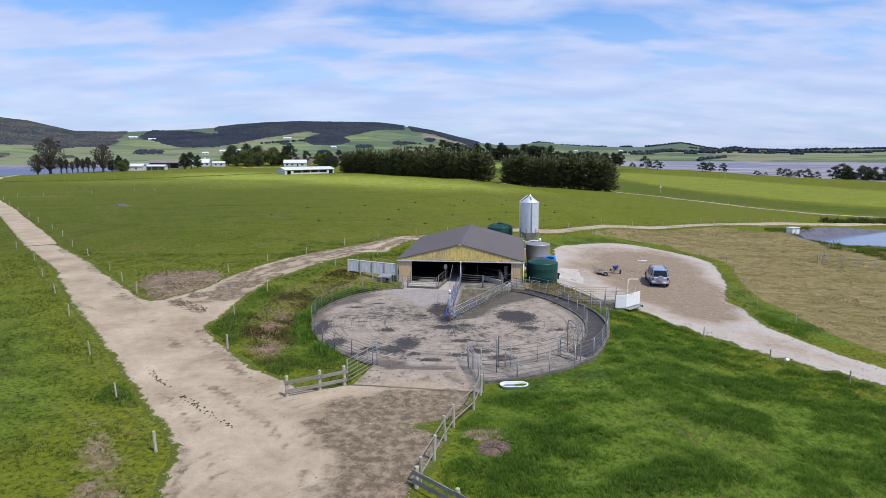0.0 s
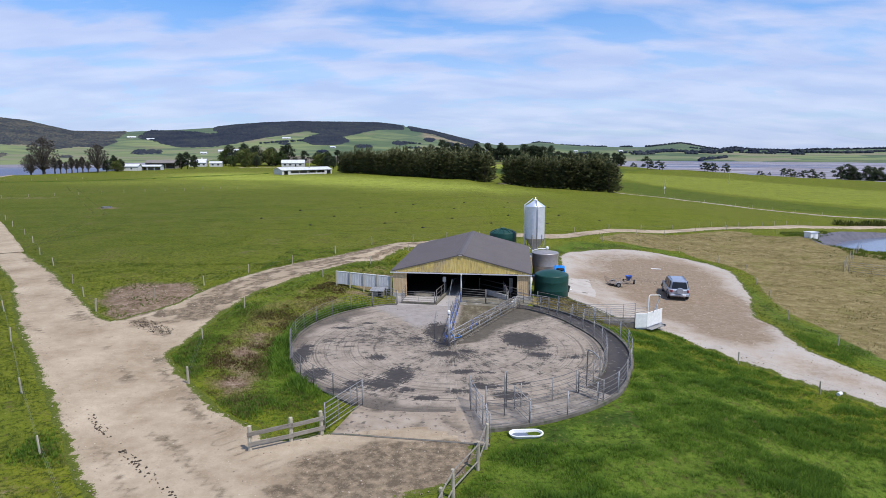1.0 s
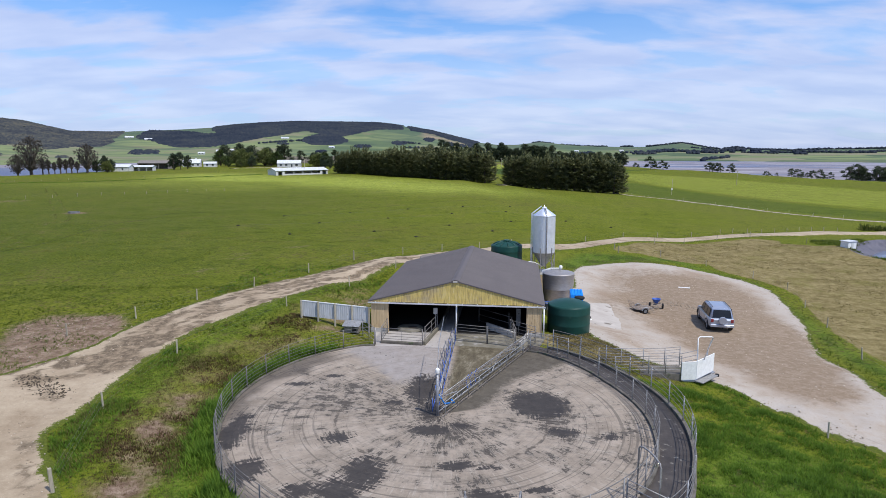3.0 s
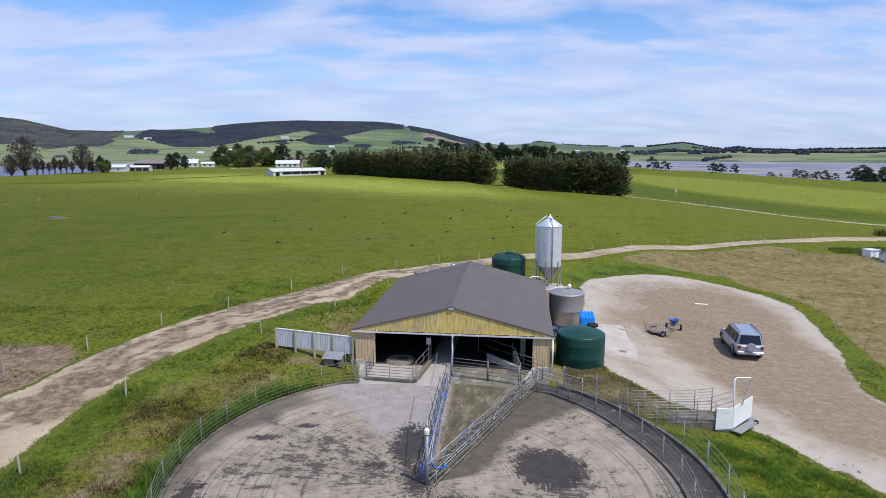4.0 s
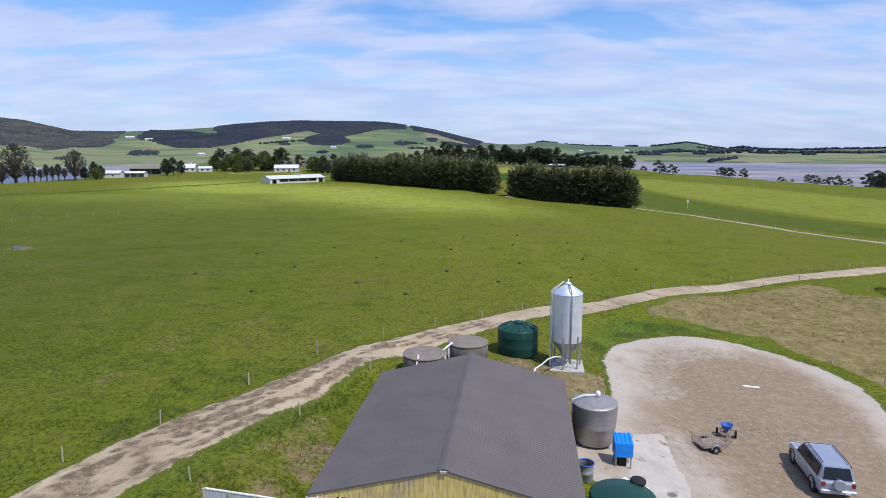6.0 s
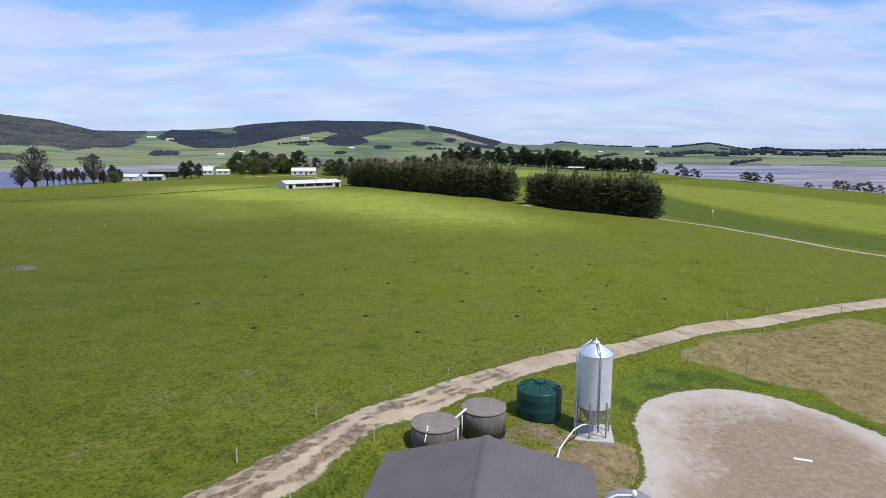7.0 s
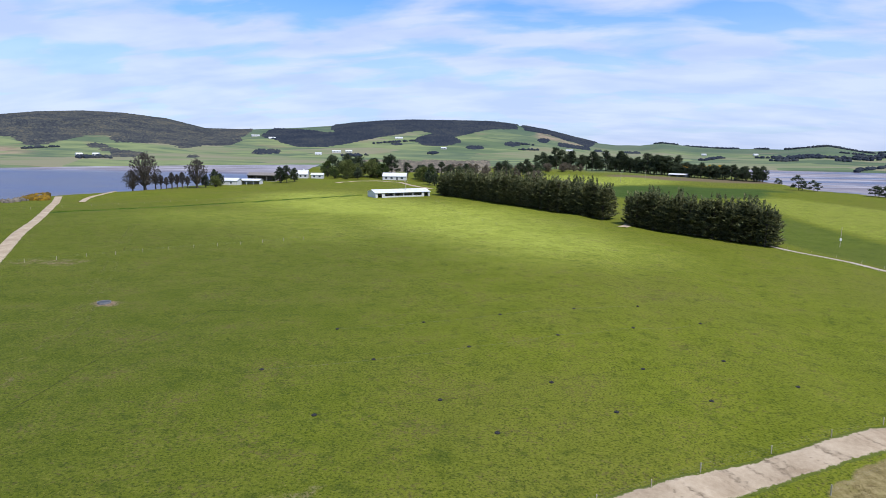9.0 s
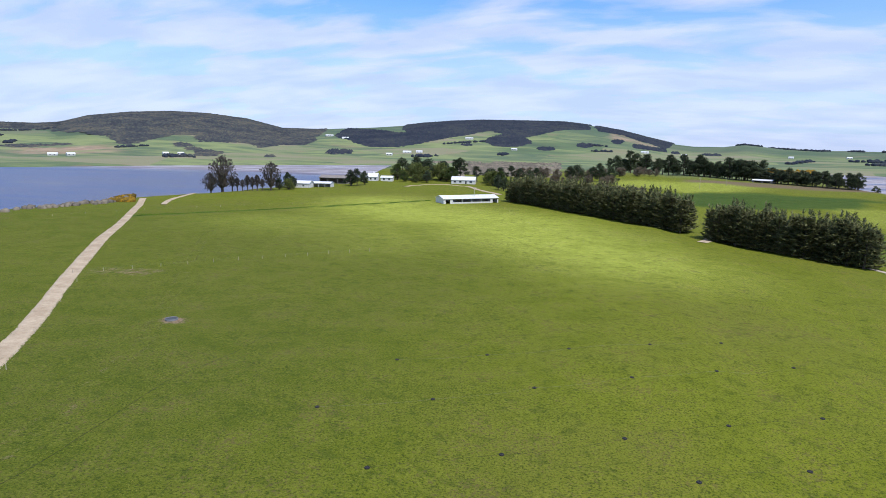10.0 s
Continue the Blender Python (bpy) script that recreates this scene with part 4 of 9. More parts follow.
sheet("road_pad", pad_sdf, PADGRAVEL, "grey gravel turning pad beside the milking shed", xs=XP, ys=YP, wear=pad_wear, verge=3.2)


def water_material():
    g = Net("estuary_water")
    streak = g.noise(0.010, 5.0, 0.6, stretch=(0.35, 2.4, 1), distortion=0.8)
    sea = g.ramp(streak, [(0.40, (0.046, 0.062, 0.150)), (0.50, (0.085, 0.082, 0.120)), (0.58, (0.050, 0.066, 0.150)), (0.68, (0.120, 0.105, 0.115))])
    sp = g.nodes.new("ShaderNodeSeparateXYZ"); g.links.new(g.pos, sp.inputs[0])
    east = g.math("ADD", g.band(sp.outputs["X"], 60.0, 160.0), g.band(sp.outputs["Y"], 560.0, 680.0))
    flats = g.math("MULTIPLY", g.math("MINIMUM", east, 1.0), g.band(g.noise(0.012, 6.0, 0.6, stretch=(0.25, 1.6, 1), distortion=1.2), 0.38, 0.47))
    col = g.mix(flats, sea, g.ramp(g.noise(0.05, 6.0, 0.7, stretch=(0.3, 1.5, 1)), [(0.36, (0.165, 0.145, 0.165)), (0.50, (0.245, 0.225, 0.245)), (0.64, (0.40, 0.39, 0.43))]))
    g.bump(g.noise(0.45, 5.0, 0.65), 0.75, 0.45)
    m = g.done(col, g.band(flats, 0.2, 0.8, 0.30, 0.8), spec=0.22)
    return m


def flat_ring(name, x0, x1, y0, y1, z, material, label, category):
    bm = B()
    bm.faces.new([bm.verts.new(p) for p in ((x0, y0, z), (x1, y0, z), (x1, y1, z), (x0, y1, z))])
    return tagged(part(name, bm, material), label, category, kind="structure")


ESTUARY = water_material()
flat_ring("water", -1600, 1600, -900, 1300, WATER, ESTUARY, "calm blue-grey estuary water with mud flats", "water")
POND = mat("pond_water", [(0.3, (0.10, 0.13, 0.19)), (0.7, (0.15, 0.18, 0.25))], 0.2, rough=0.12, bump=0.05)
pond_level = gz(*POND_C) + 0.95
bm = B()
lathe(bm, [(0.0, 0.0), (1.0, 0.0)], 48, cap_top=False, cap_bottom=False)
turn = pose(POND_C[0], POND_C[1], pond_level, 0, 0, POND_YAW)
for v in bm.verts:
    v.co = turn @ Vector((v.co.x * POND_R[0] * 1.02, v.co.y * POND_R[1] * 1.02, 0))
tagged(part("water_pond", bm, POND), "still blue-grey effluent pond beside the paddock", "pond", kind="structure")
LINER = mat("grey_pond_liner", [(0.3, (0.075, 0.070, 0.085)), (0.7, (0.150, 0.140, 0.160))], 0.9, rough=0.6, bump=0.1, spots=(0.22, 0.21, 0.23), spot_scale=1.5, spot_at=0.64)


def liner_sdf(x, y):
    q, up = pond_shape(x, y)
    return np.minimum(q - 0.82, 1.10 - q) * 14 - 6 * ss(0.0, -0.35, up)


sheet("pond_liner", liner_sdf, LINER, "grey plastic liner on the pond bank", xs=XS[(XS > 50) & (XS < 120)], ys=YS[(YS > 80) & (YS < 125)])

# ---------------------------------------------------------------- round cattle yard
CX, CY, RI, RO = 0.7, 40.6, 9.35, 10.55
# edge, inner rail, outer rail by bearing: radii bent to fit the camera's view
YARD_EDGE = (-180, 9.4, -157, 9.9, -143, 9.5, -122, 9.3, -100, 9.3, -83, 9.6, -68, 9.95, -49, 10.35, -35, 10.5, -26, 10.5, -18, 9.8, 0, 9.4, 25, 9.5, 34, 9.75, 44, 9.5, 55, 9.15, 65, 8.85, 76, 8.75, 104, 8.80, 117, 8.95, 130, 9.15, 150, 9.4, 180, 9.4)
RACE_EDGE = (28, 10.9, 36, 10.75, 60, 10.35, 85, 10.15, 105, 10.10, 119, 10.18, 135, 10.75, 144, 10.88, 152, 11.0, 162, 11.15, 176, 11.35)


def edge_r(table, a, off=0.0):
    a = (a + 180) % 360 - 180
    return float(np.interp(a, table[::2], table[1::2])) + off


def edge_arc(table, a0, a1, n, off=0.0):
    """Points along an edge given by bearing and radius."""
    rows = []
    for i in range(n + 1):
        a = a0 + (a1 - a0) * i / n
        q = edge_r(table, a, off)
        rows.append((CX + q * math.sin(radians(a)), CY + q * math.cos(radians(a)), 0.0))
    return rows


def yard_material():
    g = Net("stained_yard_concrete")
    tcn = g.nodes.new("ShaderNodeTexCoord").outputs["Object"]
    sp = g.nodes.new("ShaderNodeSeparateXYZ"); g.links.new(tcn, sp.inputs[0])
    ang = g.math("ARCTAN2", sp.outputs["X"], sp.outputs["Y"])
    rad = g.math("SQRT", g.math("ADD", g.math("MULTIPLY", sp.outputs["X"], sp.outputs["X"]), g.math("MULTIPLY", sp.outputs["Y"], sp.outputs["Y"])))
    cb = g.nodes.new("ShaderNodeCombineXYZ")
    g.links.new(g.math("MULTIPLY", ang, 2.2), cb.inputs[0]); g.links.new(g.math("MULTIPLY", rad, 0.55), cb.inputs[1])
    polar = cb.outputs[0]
    rays = g.noise(5.5, 5.0, 0.7, vec=polar, stretch=(4.0, 0.30, 1))
    base = g.ramp(g.noise(0.7, 8.0, 0.7), [(0.28, (0.215, 0.175, 0.135)), (0.50, (0.318, 0.262, 0.206)), (0.72, (0.400, 0.336, 0.272))])
    streak = g.noise(2.4, 8.0, 0.68, vec=polar, stretch=(3.0, 0.55, 1))
    patch = g.noise(0.32, 5.0, 0.62, vec=tcn, distortion=0.6)
    inner = g.band(rad, 9.2, 4.5, 0.0, 0.06)
    wet = g.math("ADD", g.math("ADD", g.math("MULTIPLY", g.math("ADD", g.math("MULTIPLY", streak, 0.6), g.math("MULTIPLY", rays, 0.4)), 0.74), g.math("MULTIPLY", patch, 0.46)), inner)
    fleck = g.noise(1.9, 8.0, 0.75, vec=tcn)
    wet = g.math("ADD", wet, g.math("MULTIPLY", g.math("SUBTRACT", fleck, 0.5), 0.62))
    scrape = g.noise(3.2, 6.0, 0.7, vec=polar, stretch=(0.9, 5.0, 1))
    torn = g.math("ADD", g.math("ADD", g.math("MULTIPLY", g.math("SUBTRACT", fleck, 0.5), 1.9), g.math("MULTIPLY", g.math("SUBTRACT", rays, 0.5), 1.5)), g.math("MULTIPLY", g.math("SUBTRACT", scrape, 0.5), 2.0))
    puddle = None
    for sx, sy, sr, long_ in ((-0.95, 2.8, 0.80, 2.2), (-0.55, 0.4, 0.55, 2.2), (-0.55, -1.6, 0.85, 0.55), (0.7, -1.2, 0.5, 0.6), (4.3, 1.0, 1.30, 1.10), (4.9, -1.8, 0.55, 0.7), (-4.25, -2.2, 0.55, 0.8), (-2.9, -5.0, 0.75, 1.5), (-3.6, -6.2, 0.75, 1.0), (-4.9, -6.1, 0.65, 0.8), (0.5, -4.5, 0.65, 0.5), (-8.7, -1.8, 0.65, 2.6), (-7.2, -4.9, 0.65, 1.3), (-5.6, -7.0, 0.7, 0.5), (0.15, -7.1, 0.5, 0.5), (1.5, -6.5, 0.7, 0.55), (2.6, -7.6, 0.8, 0.6), (-2.4, -6.9, 0.45, 0.6), (1.7, -4.6, 0.4, 0.4), (3.3, -6.1, 0.45, 0.45), (-7.1, 3.5, 0.6, 0.4), (-1.4, -7.9, 0.6, 0.5), (6.8, -2.2, 0.35, 0.7), (-2.2, 1.2, 0.35, 0.8), (-5.6, 4.6, 0.5, 0.4)):
        du = g.math("SUBTRACT", sp.outputs["X"], sx)
        dv = g.math("DIVIDE", g.math("SUBTRACT", sp.outputs["Y"], sy), long_)
        d = g.math("SQRT", g.math("ADD", g.math("MULTIPLY", du, du), g.math("MULTIPLY", dv, dv)))
        one = g.band(g.math("ADD", d, torn), sr * 1.12, sr * 0.92)
        puddle = one if puddle is None else g.math("MAXIMUM", puddle, one)
    col = g.mix(g.band(wet, 0.690, 0.715, 0.0, 0.95), base, (0.036, 0.031, 0.030))
    col = g.mix(g.band(wet, 0.58, 0.67, 0.0, 0.35), col, (0.15, 0.130, 0.105))
    col = g.mix(g.band(rays, 0.54, 0.64, 0.0, 0.50), col, (0.44, 0.385, 0.32))
    spokes = g.noise(9.0, 4.0, 0.7, vec=polar, stretch=(3.0, 0.10, 1))
    col = g.mix(g.math("MULTIPLY", g.band(spokes, 0.60, 0.68, 0.0, 0.6), g.band(rad, 9.2, 3.5)), col, (0.066, 0.056, 0.047))
    track = g.math("ABSOLUTE", g.math("SUBTRACT", g.math("ADD", rad, g.math("MULTIPLY", g.math("SUBTRACT", patch, 0.5), 0.6)), 4.6))
    col = g.mix(g.math("MULTIPLY", g.band(track, 0.10, 0.04), g.band(fleck, 0.44, 0.56, 0.0, 0.8)), col, (0.085, 0.072, 0.060))
    ring = g.noise(1.0, 3.0, 0.5, vec=polar, stretch=(0.4, 14, 1))
    col = g.mix(g.math("MULTIPLY", g.band(ring, 0.56, 0.63, 0.0, 0.62), g.band(rad, 4.0, 6.5, 0.3, 1.0)), col, (0.110, 0.095, 0.080))
    side = g.math("ADD", ang, g.math("MULTIPLY", g.math("SUBTRACT", patch, 0.5), 0.5))
    washed = g.math("MULTIPLY", g.math("MULTIPLY", g.band(side, -0.66, -0.50), g.band(side, 0.10, 0.02)), g.band(rad, 3.4, 5.2))
    col = g.mix(g.math("MULTIPLY", washed, 0.85), col, g.ramp(fleck, [(0.3, (0.235, 0.205, 0.185)), (0.6, (0.345, 0.312, 0.290))]))
    muck = g.math("MULTIPLY", g.band(ang, 0.06, 0.12), g.band(ang, 0.55, 0.48))
    col = g.mix(g.math("MULTIPLY", muck, 0.92), col, g.ramp(g.noise(1.3, 8.0, 0.75, vec=polar, stretch=(5, 1, 1)), [(0.34, (0.046, 0.037, 0.022)), (0.52, (0.118, 0.098, 0.060)), (0.68, (0.27, 0.240, 0.175))]))
    # wet band right of the gate arm, with shade painted into its colour
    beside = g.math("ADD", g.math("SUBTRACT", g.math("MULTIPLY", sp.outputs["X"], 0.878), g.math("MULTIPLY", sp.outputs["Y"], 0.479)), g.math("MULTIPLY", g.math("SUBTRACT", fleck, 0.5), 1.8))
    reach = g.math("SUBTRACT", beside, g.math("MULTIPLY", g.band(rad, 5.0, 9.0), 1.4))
    damp_shade = g.math("MULTIPLY", g.math("MULTIPLY", g.band(beside, -0.15, 0.15), g.band(reach, 1.5, 0.9)), g.band(ang, 1.35, 1.15))
    col = g.mix(g.math("MULTIPLY", g.math("MULTIPLY", damp_shade, g.band(ang, 0.2, 0.4)), 0.88), col, g.ramp(fleck, [(0.35, (0.050, 0.044, 0.034)), (0.65, (0.115, 0.100, 0.078))]))
    brim = g.math("MULTIPLY", g.band(ang, -0.55, -0.80), g.band(g.math("ADD", rad, g.math("MULTIPLY", g.math("SUBTRACT", patch, 0.5), 2.4)), 8.5, 9.4))
    col = g.mix(g.math("MULTIPLY", brim, 0.75), col, g.ramp(fleck, [(0.35, (0.060, 0.050, 0.042)), (0.65, (0.125, 0.105, 0.088))]))
    col = g.mix(g.math("MULTIPLY", puddle, 0.94), col, g.ramp(fleck, [(0.35, (0.026, 0.023, 0.022)), (0.65, (0.060, 0.052, 0.046))]))
    clod = g.math("ADD", g.noise(5.5, 5.0, 0.7, vec=tcn), g.math("MULTIPLY", g.math("SUBTRACT", patch, 0.5), 0.45))
    col = g.mix(g.band(clod, 0.63, 0.67, 0.0, 0.85), col, (0.050, 0.042, 0.036))
    col = g.mix(g.math("MULTIPLY", g.band(scrape, 0.60, 0.66, 0.0, 0.55), g.band(rad, 3.0, 6.0)), col, (0.105, 0.090, 0.075))
    g.bump(g.math("ADD", fleck, g.noise(9.0, 4.0, vec=tcn)), 0.35, 0.02)
    return g.done(col, g.band(puddle, 0.2, 0.9, 0.92, 0.62), spec=0.18)


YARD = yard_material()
WETCONC = mat("wet_dark_race_concrete", [(0.3, (0.036, 0.030, 0.027)), (0.7, (0.088, 0.075, 0.065))], 1.4, detail=8, rough=0.6, bump=0.3, spots=(0.22, 0.20, 0.17), spot_scale=3, spot_at=0.62)
RACEPALE = mat("scuffed_race_concrete", [(0.30, (0.10, 0.085, 0.070)), (0.48, (0.24, 0.205, 0.170)), (0.7, (0.36, 0.315, 0.270))], 1.2, detail=9, rough=0.9, bump=0.35, spots=(0.09, 0.08, 0.07), spot_scale=3.0, spot_at=0.60)
RAMPCONC = mat("washed_concrete", [(0.3, (0.33, 0.298, 0.272)), (0.7, (0.44, 0.408, 0.378))], 1.1, detail=8, rough=0.85, bump=0.2, spots=(0.20, 0.18, 0.16), spot_scale=4, spot_at=0.64)


def disc(name, near, far_, a0, a1, n, z, material, label, category="yard", rings=1):
    bm = B()
    rows = []
    for j in range(rings + 1):
        f = j / rings
        rows.append([bm.verts.new(((p[0] - CX) * (1 - f) + (q[0] - CX) * f, (p[1] - CY) * (1 - f) + (q[1] - CY) * f, 0)) for p, q in zip(near, far_)])
    for u, v in zip(rows, rows[1:]):
        for k in range(n):
            bm.faces.new((u[k], u[k + 1], v[k + 1], v[k]))
    bmesh.ops.recalc_face_normals(bm, faces=bm.faces)
    ret = bmesh.ops.extrude_face_region(bm, geom=list(bm.faces))
    for v in ret["geom"]:
        if isinstance(v, bmesh.types.BMVert):
            v.co.z -= 0.25
    bmesh.ops.recalc_face_normals(bm, faces=bm.faces)
    ob = part(name, bm, material)
    ob.location = (CX, CY, z)
    return tagged(ob, label, category, kind="structure")


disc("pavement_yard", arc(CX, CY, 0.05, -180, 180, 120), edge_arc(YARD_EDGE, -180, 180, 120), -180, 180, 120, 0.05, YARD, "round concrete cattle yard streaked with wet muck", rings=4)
disc("pavement_race", edge_arc(YARD_EDGE, 28, 136, 48, 0.02), edge_arc(RACE_EDGE, 28, 136, 48), 28, 136, 48, 0.045, WETCONC, "dark wet concrete race curving round the yard")
disc("pavement_race_mouth", edge_arc(YARD_EDGE, 136, 176, 20, 0.02), edge_arc(RACE_EDGE, 136, 176, 20), 136, 176, 20, 0.045, RACEPALE, "pale scuffed concrete at the mouth of the race")


def slab(name, corners, z, thick, material, label, category="yard"):
    bm = B()
    top = [bm.verts.new((x, y, z)) for x, y in corners]
    bot = [bm.verts.new((x, y, z - thick)) for x, y in corners]
    bm.faces.new(top); bm.faces.new(bot[::-1])
    for i in range(len(corners)):
        j = (i + 1) % len(corners)
        bm.faces.new((top[j], top[i], bot[i], bot[j]))
    bmesh.ops.recalc_face_normals(bm, faces=bm.faces)
    return tagged(part(name, bm, material), label, category, kind="structure")


KERB = mat("damp_kerb_concrete", [(0.3, (0.085, 0.075, 0.062)), (0.7, (0.19, 0.172, 0.145))], 2.0, detail=8, rough=0.9, bump=0.3, spots=(0.09, 0.10, 0.06), spot_scale=3, spot_at=0.58)
PENCONC = mat("mucky_pen_concrete", [(0.3, (0.120, 0.108, 0.076)), (0.7, (0.250, 0.228, 0.186))], 1.3, detail=8, rough=0.92, bump=0.3, spots=(0.30, 0.28, 0.25), spot_scale=1.4, spot_at=0.58)
ENTRY = mat("mucky_entry_concrete", [(0.30, (0.12, 0.095, 0.070)), (0.48, (0.30, 0.240, 0.180)), (0.7, (0.40, 0.332, 0.262))], 0.9, detail=9, rough=0.9, bump=0.35, spots=(0.13, 0.11, 0.09), spot_scale=3.5, spot_at=0.58)
slab("pavement_entry", [(-4.45, 29.1), (1.95, 28.1), (2.0, 31.6), (-3.6, 32.4)], 0.044, 0.25, ENTRY, "mucky concrete entry slab of the cattle yard")
slab("pavement_step", [(-4.5, 28.98), (1.95, 27.98), (1.96, 28.1), (-4.46, 29.1)], 0.065, 0.3, KERB, "low concrete nib along the yard entry", "kerb")
slab("pavement_shed_apron", [(-3.4, 49.2), (1.0, 48.9), (1.35, 52.55), (-3.6, 53.1)], 0.044, 0.25, RAMPCONC, "washed concrete apron in front of the shed")
slab("pavement_pen_apron", [(1.02, 48.9), (5.9, 48.6), (7.1, 51.9), (1.37, 52.55)], 0.043, 0.25, PENCONC, "mucky concrete apron in front of the shed")


def kerb(name, table, a0, a1, h, w, material, label, off=0.0):
    n = 60
    bm = B()
    rows = []
    for rr, z in ((off - w / 2, 0), (off - w / 2, h), (off + w / 2, h), (off + w / 2, 0)):
        rows.append([bm.verts.new((x, y, z)) for x, y, _ in edge_arc(table, a0, a1, n, rr)])
    for u, v in zip(rows, rows[1:]):
        for k in range(n):
            bm.faces.new((u[k], u[k + 1], v[k + 1], v[k]))
    bm.faces.new([q[0] for q in rows]); bm.faces.new([q[-1] for q in rows][::-1])
    bmesh.ops.recalc_face_normals(bm, faces=bm.faces)
    return tagged(part(name, bm, material), label, "kerb", kind="structure")


kerb("trim_yard_kerb", YARD_EDGE, -152, -23, 0.12, 0.16, KERB, "damp concrete kerb round the yard", 0.08)
kerb("trim_race_kerb", RACE_EDGE, 34, 174, 0.16, 0.16, KERB, "damp concrete kerb along the cattle race", 0.08)
kerb("trim_inner_kerb", YARD_EDGE, 30, 134, 0.14, 0.12, KERB, "low concrete nib between yard and race", 0.02)


def rail_fence(label, pts, posts, height, rails, z0=0.05, post_r=0.026, rail_r=0.012, top_r=0.017, material=None, group="cattle yard rails", rail_m=None):
    """Pipe rails along a line of points, with posts at the given steps."""
    material = material or STEEL
    x0, y0, _ = pts[0]
    t = thing("rail_fence", pose(x0, y0, z0), label, "rail fence", group)
    for i in posts:
        x, y, _ = pts[i]
        bm = B(); tube(bm, [(x - x0, y - y0, -0.2), (x - x0, y - y0, height)], post_r, 8)
        part("post", bm, material, t, smooth=True)
    for j in range(rails):
        h = height * (0.20 + 0.78 * j / (rails - 1))
        bm = B(); tube(bm, [(x - x0, y - y0, h) for x, y, _ in pts], top_r if j == rails - 1 else rail_r, 6)
        part("rail", bm, rail_m or material, t, smooth=True)
    return t


OLDPIPE = mat("dull_dark_pipe", [(0.3, (0.13, 0.122, 0.115)), (0.7, (0.25, 0.238, 0.225))], 6, rough=0.65, metal=0.3, bump=0.1)
left = edge_arc(YARD_EDGE, -23, -153, 52, 0.08)
rail_fence("curved galvanised pipe rail fence of the round cattle yard", left, range(0, 53, 4), 1.12, 6, rail_r=0.008, top_r=0.011, rail_m=OLDPIPE, material=OLDPIPE)
inner = edge_arc(YARD_EDGE, 31, 172, 56, 0.02)
rail_fence("curved galvanised pipe rail fence between yard and race", inner, range(0, 57, 4), 1.15, 5, rail_m=OLDPIPE)
outer = edge_arc(RACE_EDGE, 36, 174, 56, 0.06)
rail_fence("curved galvanised outer pipe rail of the cattle race", outer, range(0, 57, 4), 1.18, 5, rail_m=OLDPIPE, material=OLDSTEEL)


def straight(a, b, n):
    return [(a[0] + (b[0] - a[0]) * i / n, a[1] + (b[1] - a[1]) * i / n, 0) for i in range(n + 1)]


def pipe_gate(label, a, b, height=1.1, rails=5, z0=0.05, lift=0.12, material=None, uprights=2, name="metal_gate", r=0.018):
    material = material or STEEL
    ax, ay = a
    L = math.hypot(b[0] - ax, b[1] - ay)
    yaw = math.degrees(math.atan2(b[1] - ay, b[0] - ax))
    t = thing(name, pose(ax, ay, z0, 0, 0, yaw), label, "gate", "pipe gates of the yard")
    bm = B(); tube(bm, [(0, 0, lift), (L, 0, lift), (L, 0, height), (0, 0, height)], r, 8, closed=True)
    part("gate_frame", bm, material, t, smooth=True)
    for j in range(1, rails - 1):
        h = lift + (height - lift) * j / (rails - 1)
        bm = B(); tube(bm, [(0, 0, h), (L, 0, h)], r * 0.75, 6); part("rail", bm, material, t, smooth=True)
    for i in range(1, uprights + 1):
        bm = B(); tube(bm, [(L * i / (uprights + 1), 0, lift), (L * i / (uprights + 1), 0, height)], r * 0.8, 6)
        part("upright", bm, material, t, smooth=True)
    for x in (0, L):
        bm = B(); tube(bm, [(x, 0, -0.15), (x, 0, height + 0.05)], r * 1.5, 8); part("post", bm, material, t, smooth=True)
    return t


pipe_gate("galvanised pipe gate swung beside the yard entry", (-3.55, 31.85), (-4.75, 29.25), 1.2, 6)
pipe_gate("galvanised pipe gate closing the race end", (1.35, 32.3), (1.95, 28.2), 1.2, 6)
pipe_gate("short galvanised pipe gate at the race mouth", (1.8, 30.1), (1.35, 31.4), 1.15, 5, uprights=1)


def hoop(label, a, b, h, r=0.03):
    x0, y0 = a
    t = thing("rail_hoop", pose(x0, y0, 0.05), label, "hoop", "pipe hoops over the race")
    bx, by = b[0] - x0, b[1] - y0
    pts = [(0, 0, -0.1), (0, 0, h - 0.2)]
    pts += [(bx * (0.5 - 0.5 * math.cos(k * math.pi / 6)), by * (0.5 - 0.5 * math.cos(k * math.pi / 6)), h - 0.2 + 0.2 * math.sin(k * math.pi / 6)) for k in range(1, 6)]
    pts += [(bx, by, h - 0.2), (bx, by, -0.1)]
    bm = B(); tube(bm, pts, r, 8)
    part("bar", bm, STEEL, t, smooth=True)
    return t


def across_race(a, f):
    """A point f of the way across the race at a bearing."""
    q = edge_r(YARD_EDGE, a) * (1 - f) + edge_r(RACE_EDGE, a) * f
    return (CX + q * math.sin(radians(a)), CY + q * math.cos(radians(a)))


hoop("tall galvanised hoop spanning the cattle race", across_race(136, 0.0), across_race(140, 0.72), 2.0)
hoop("tall galvanised hoop at the race entry", across_race(166, -0.06), across_race(168, 0.35), 1.8)
for a in (141, 164):
    p, q = across_race(a, 0.04), across_race(a, 0.96)
    pipe_gate("narrow pipe gate across the cattle race", p, q, 1.05, 5, uprights=0, r=0.02)


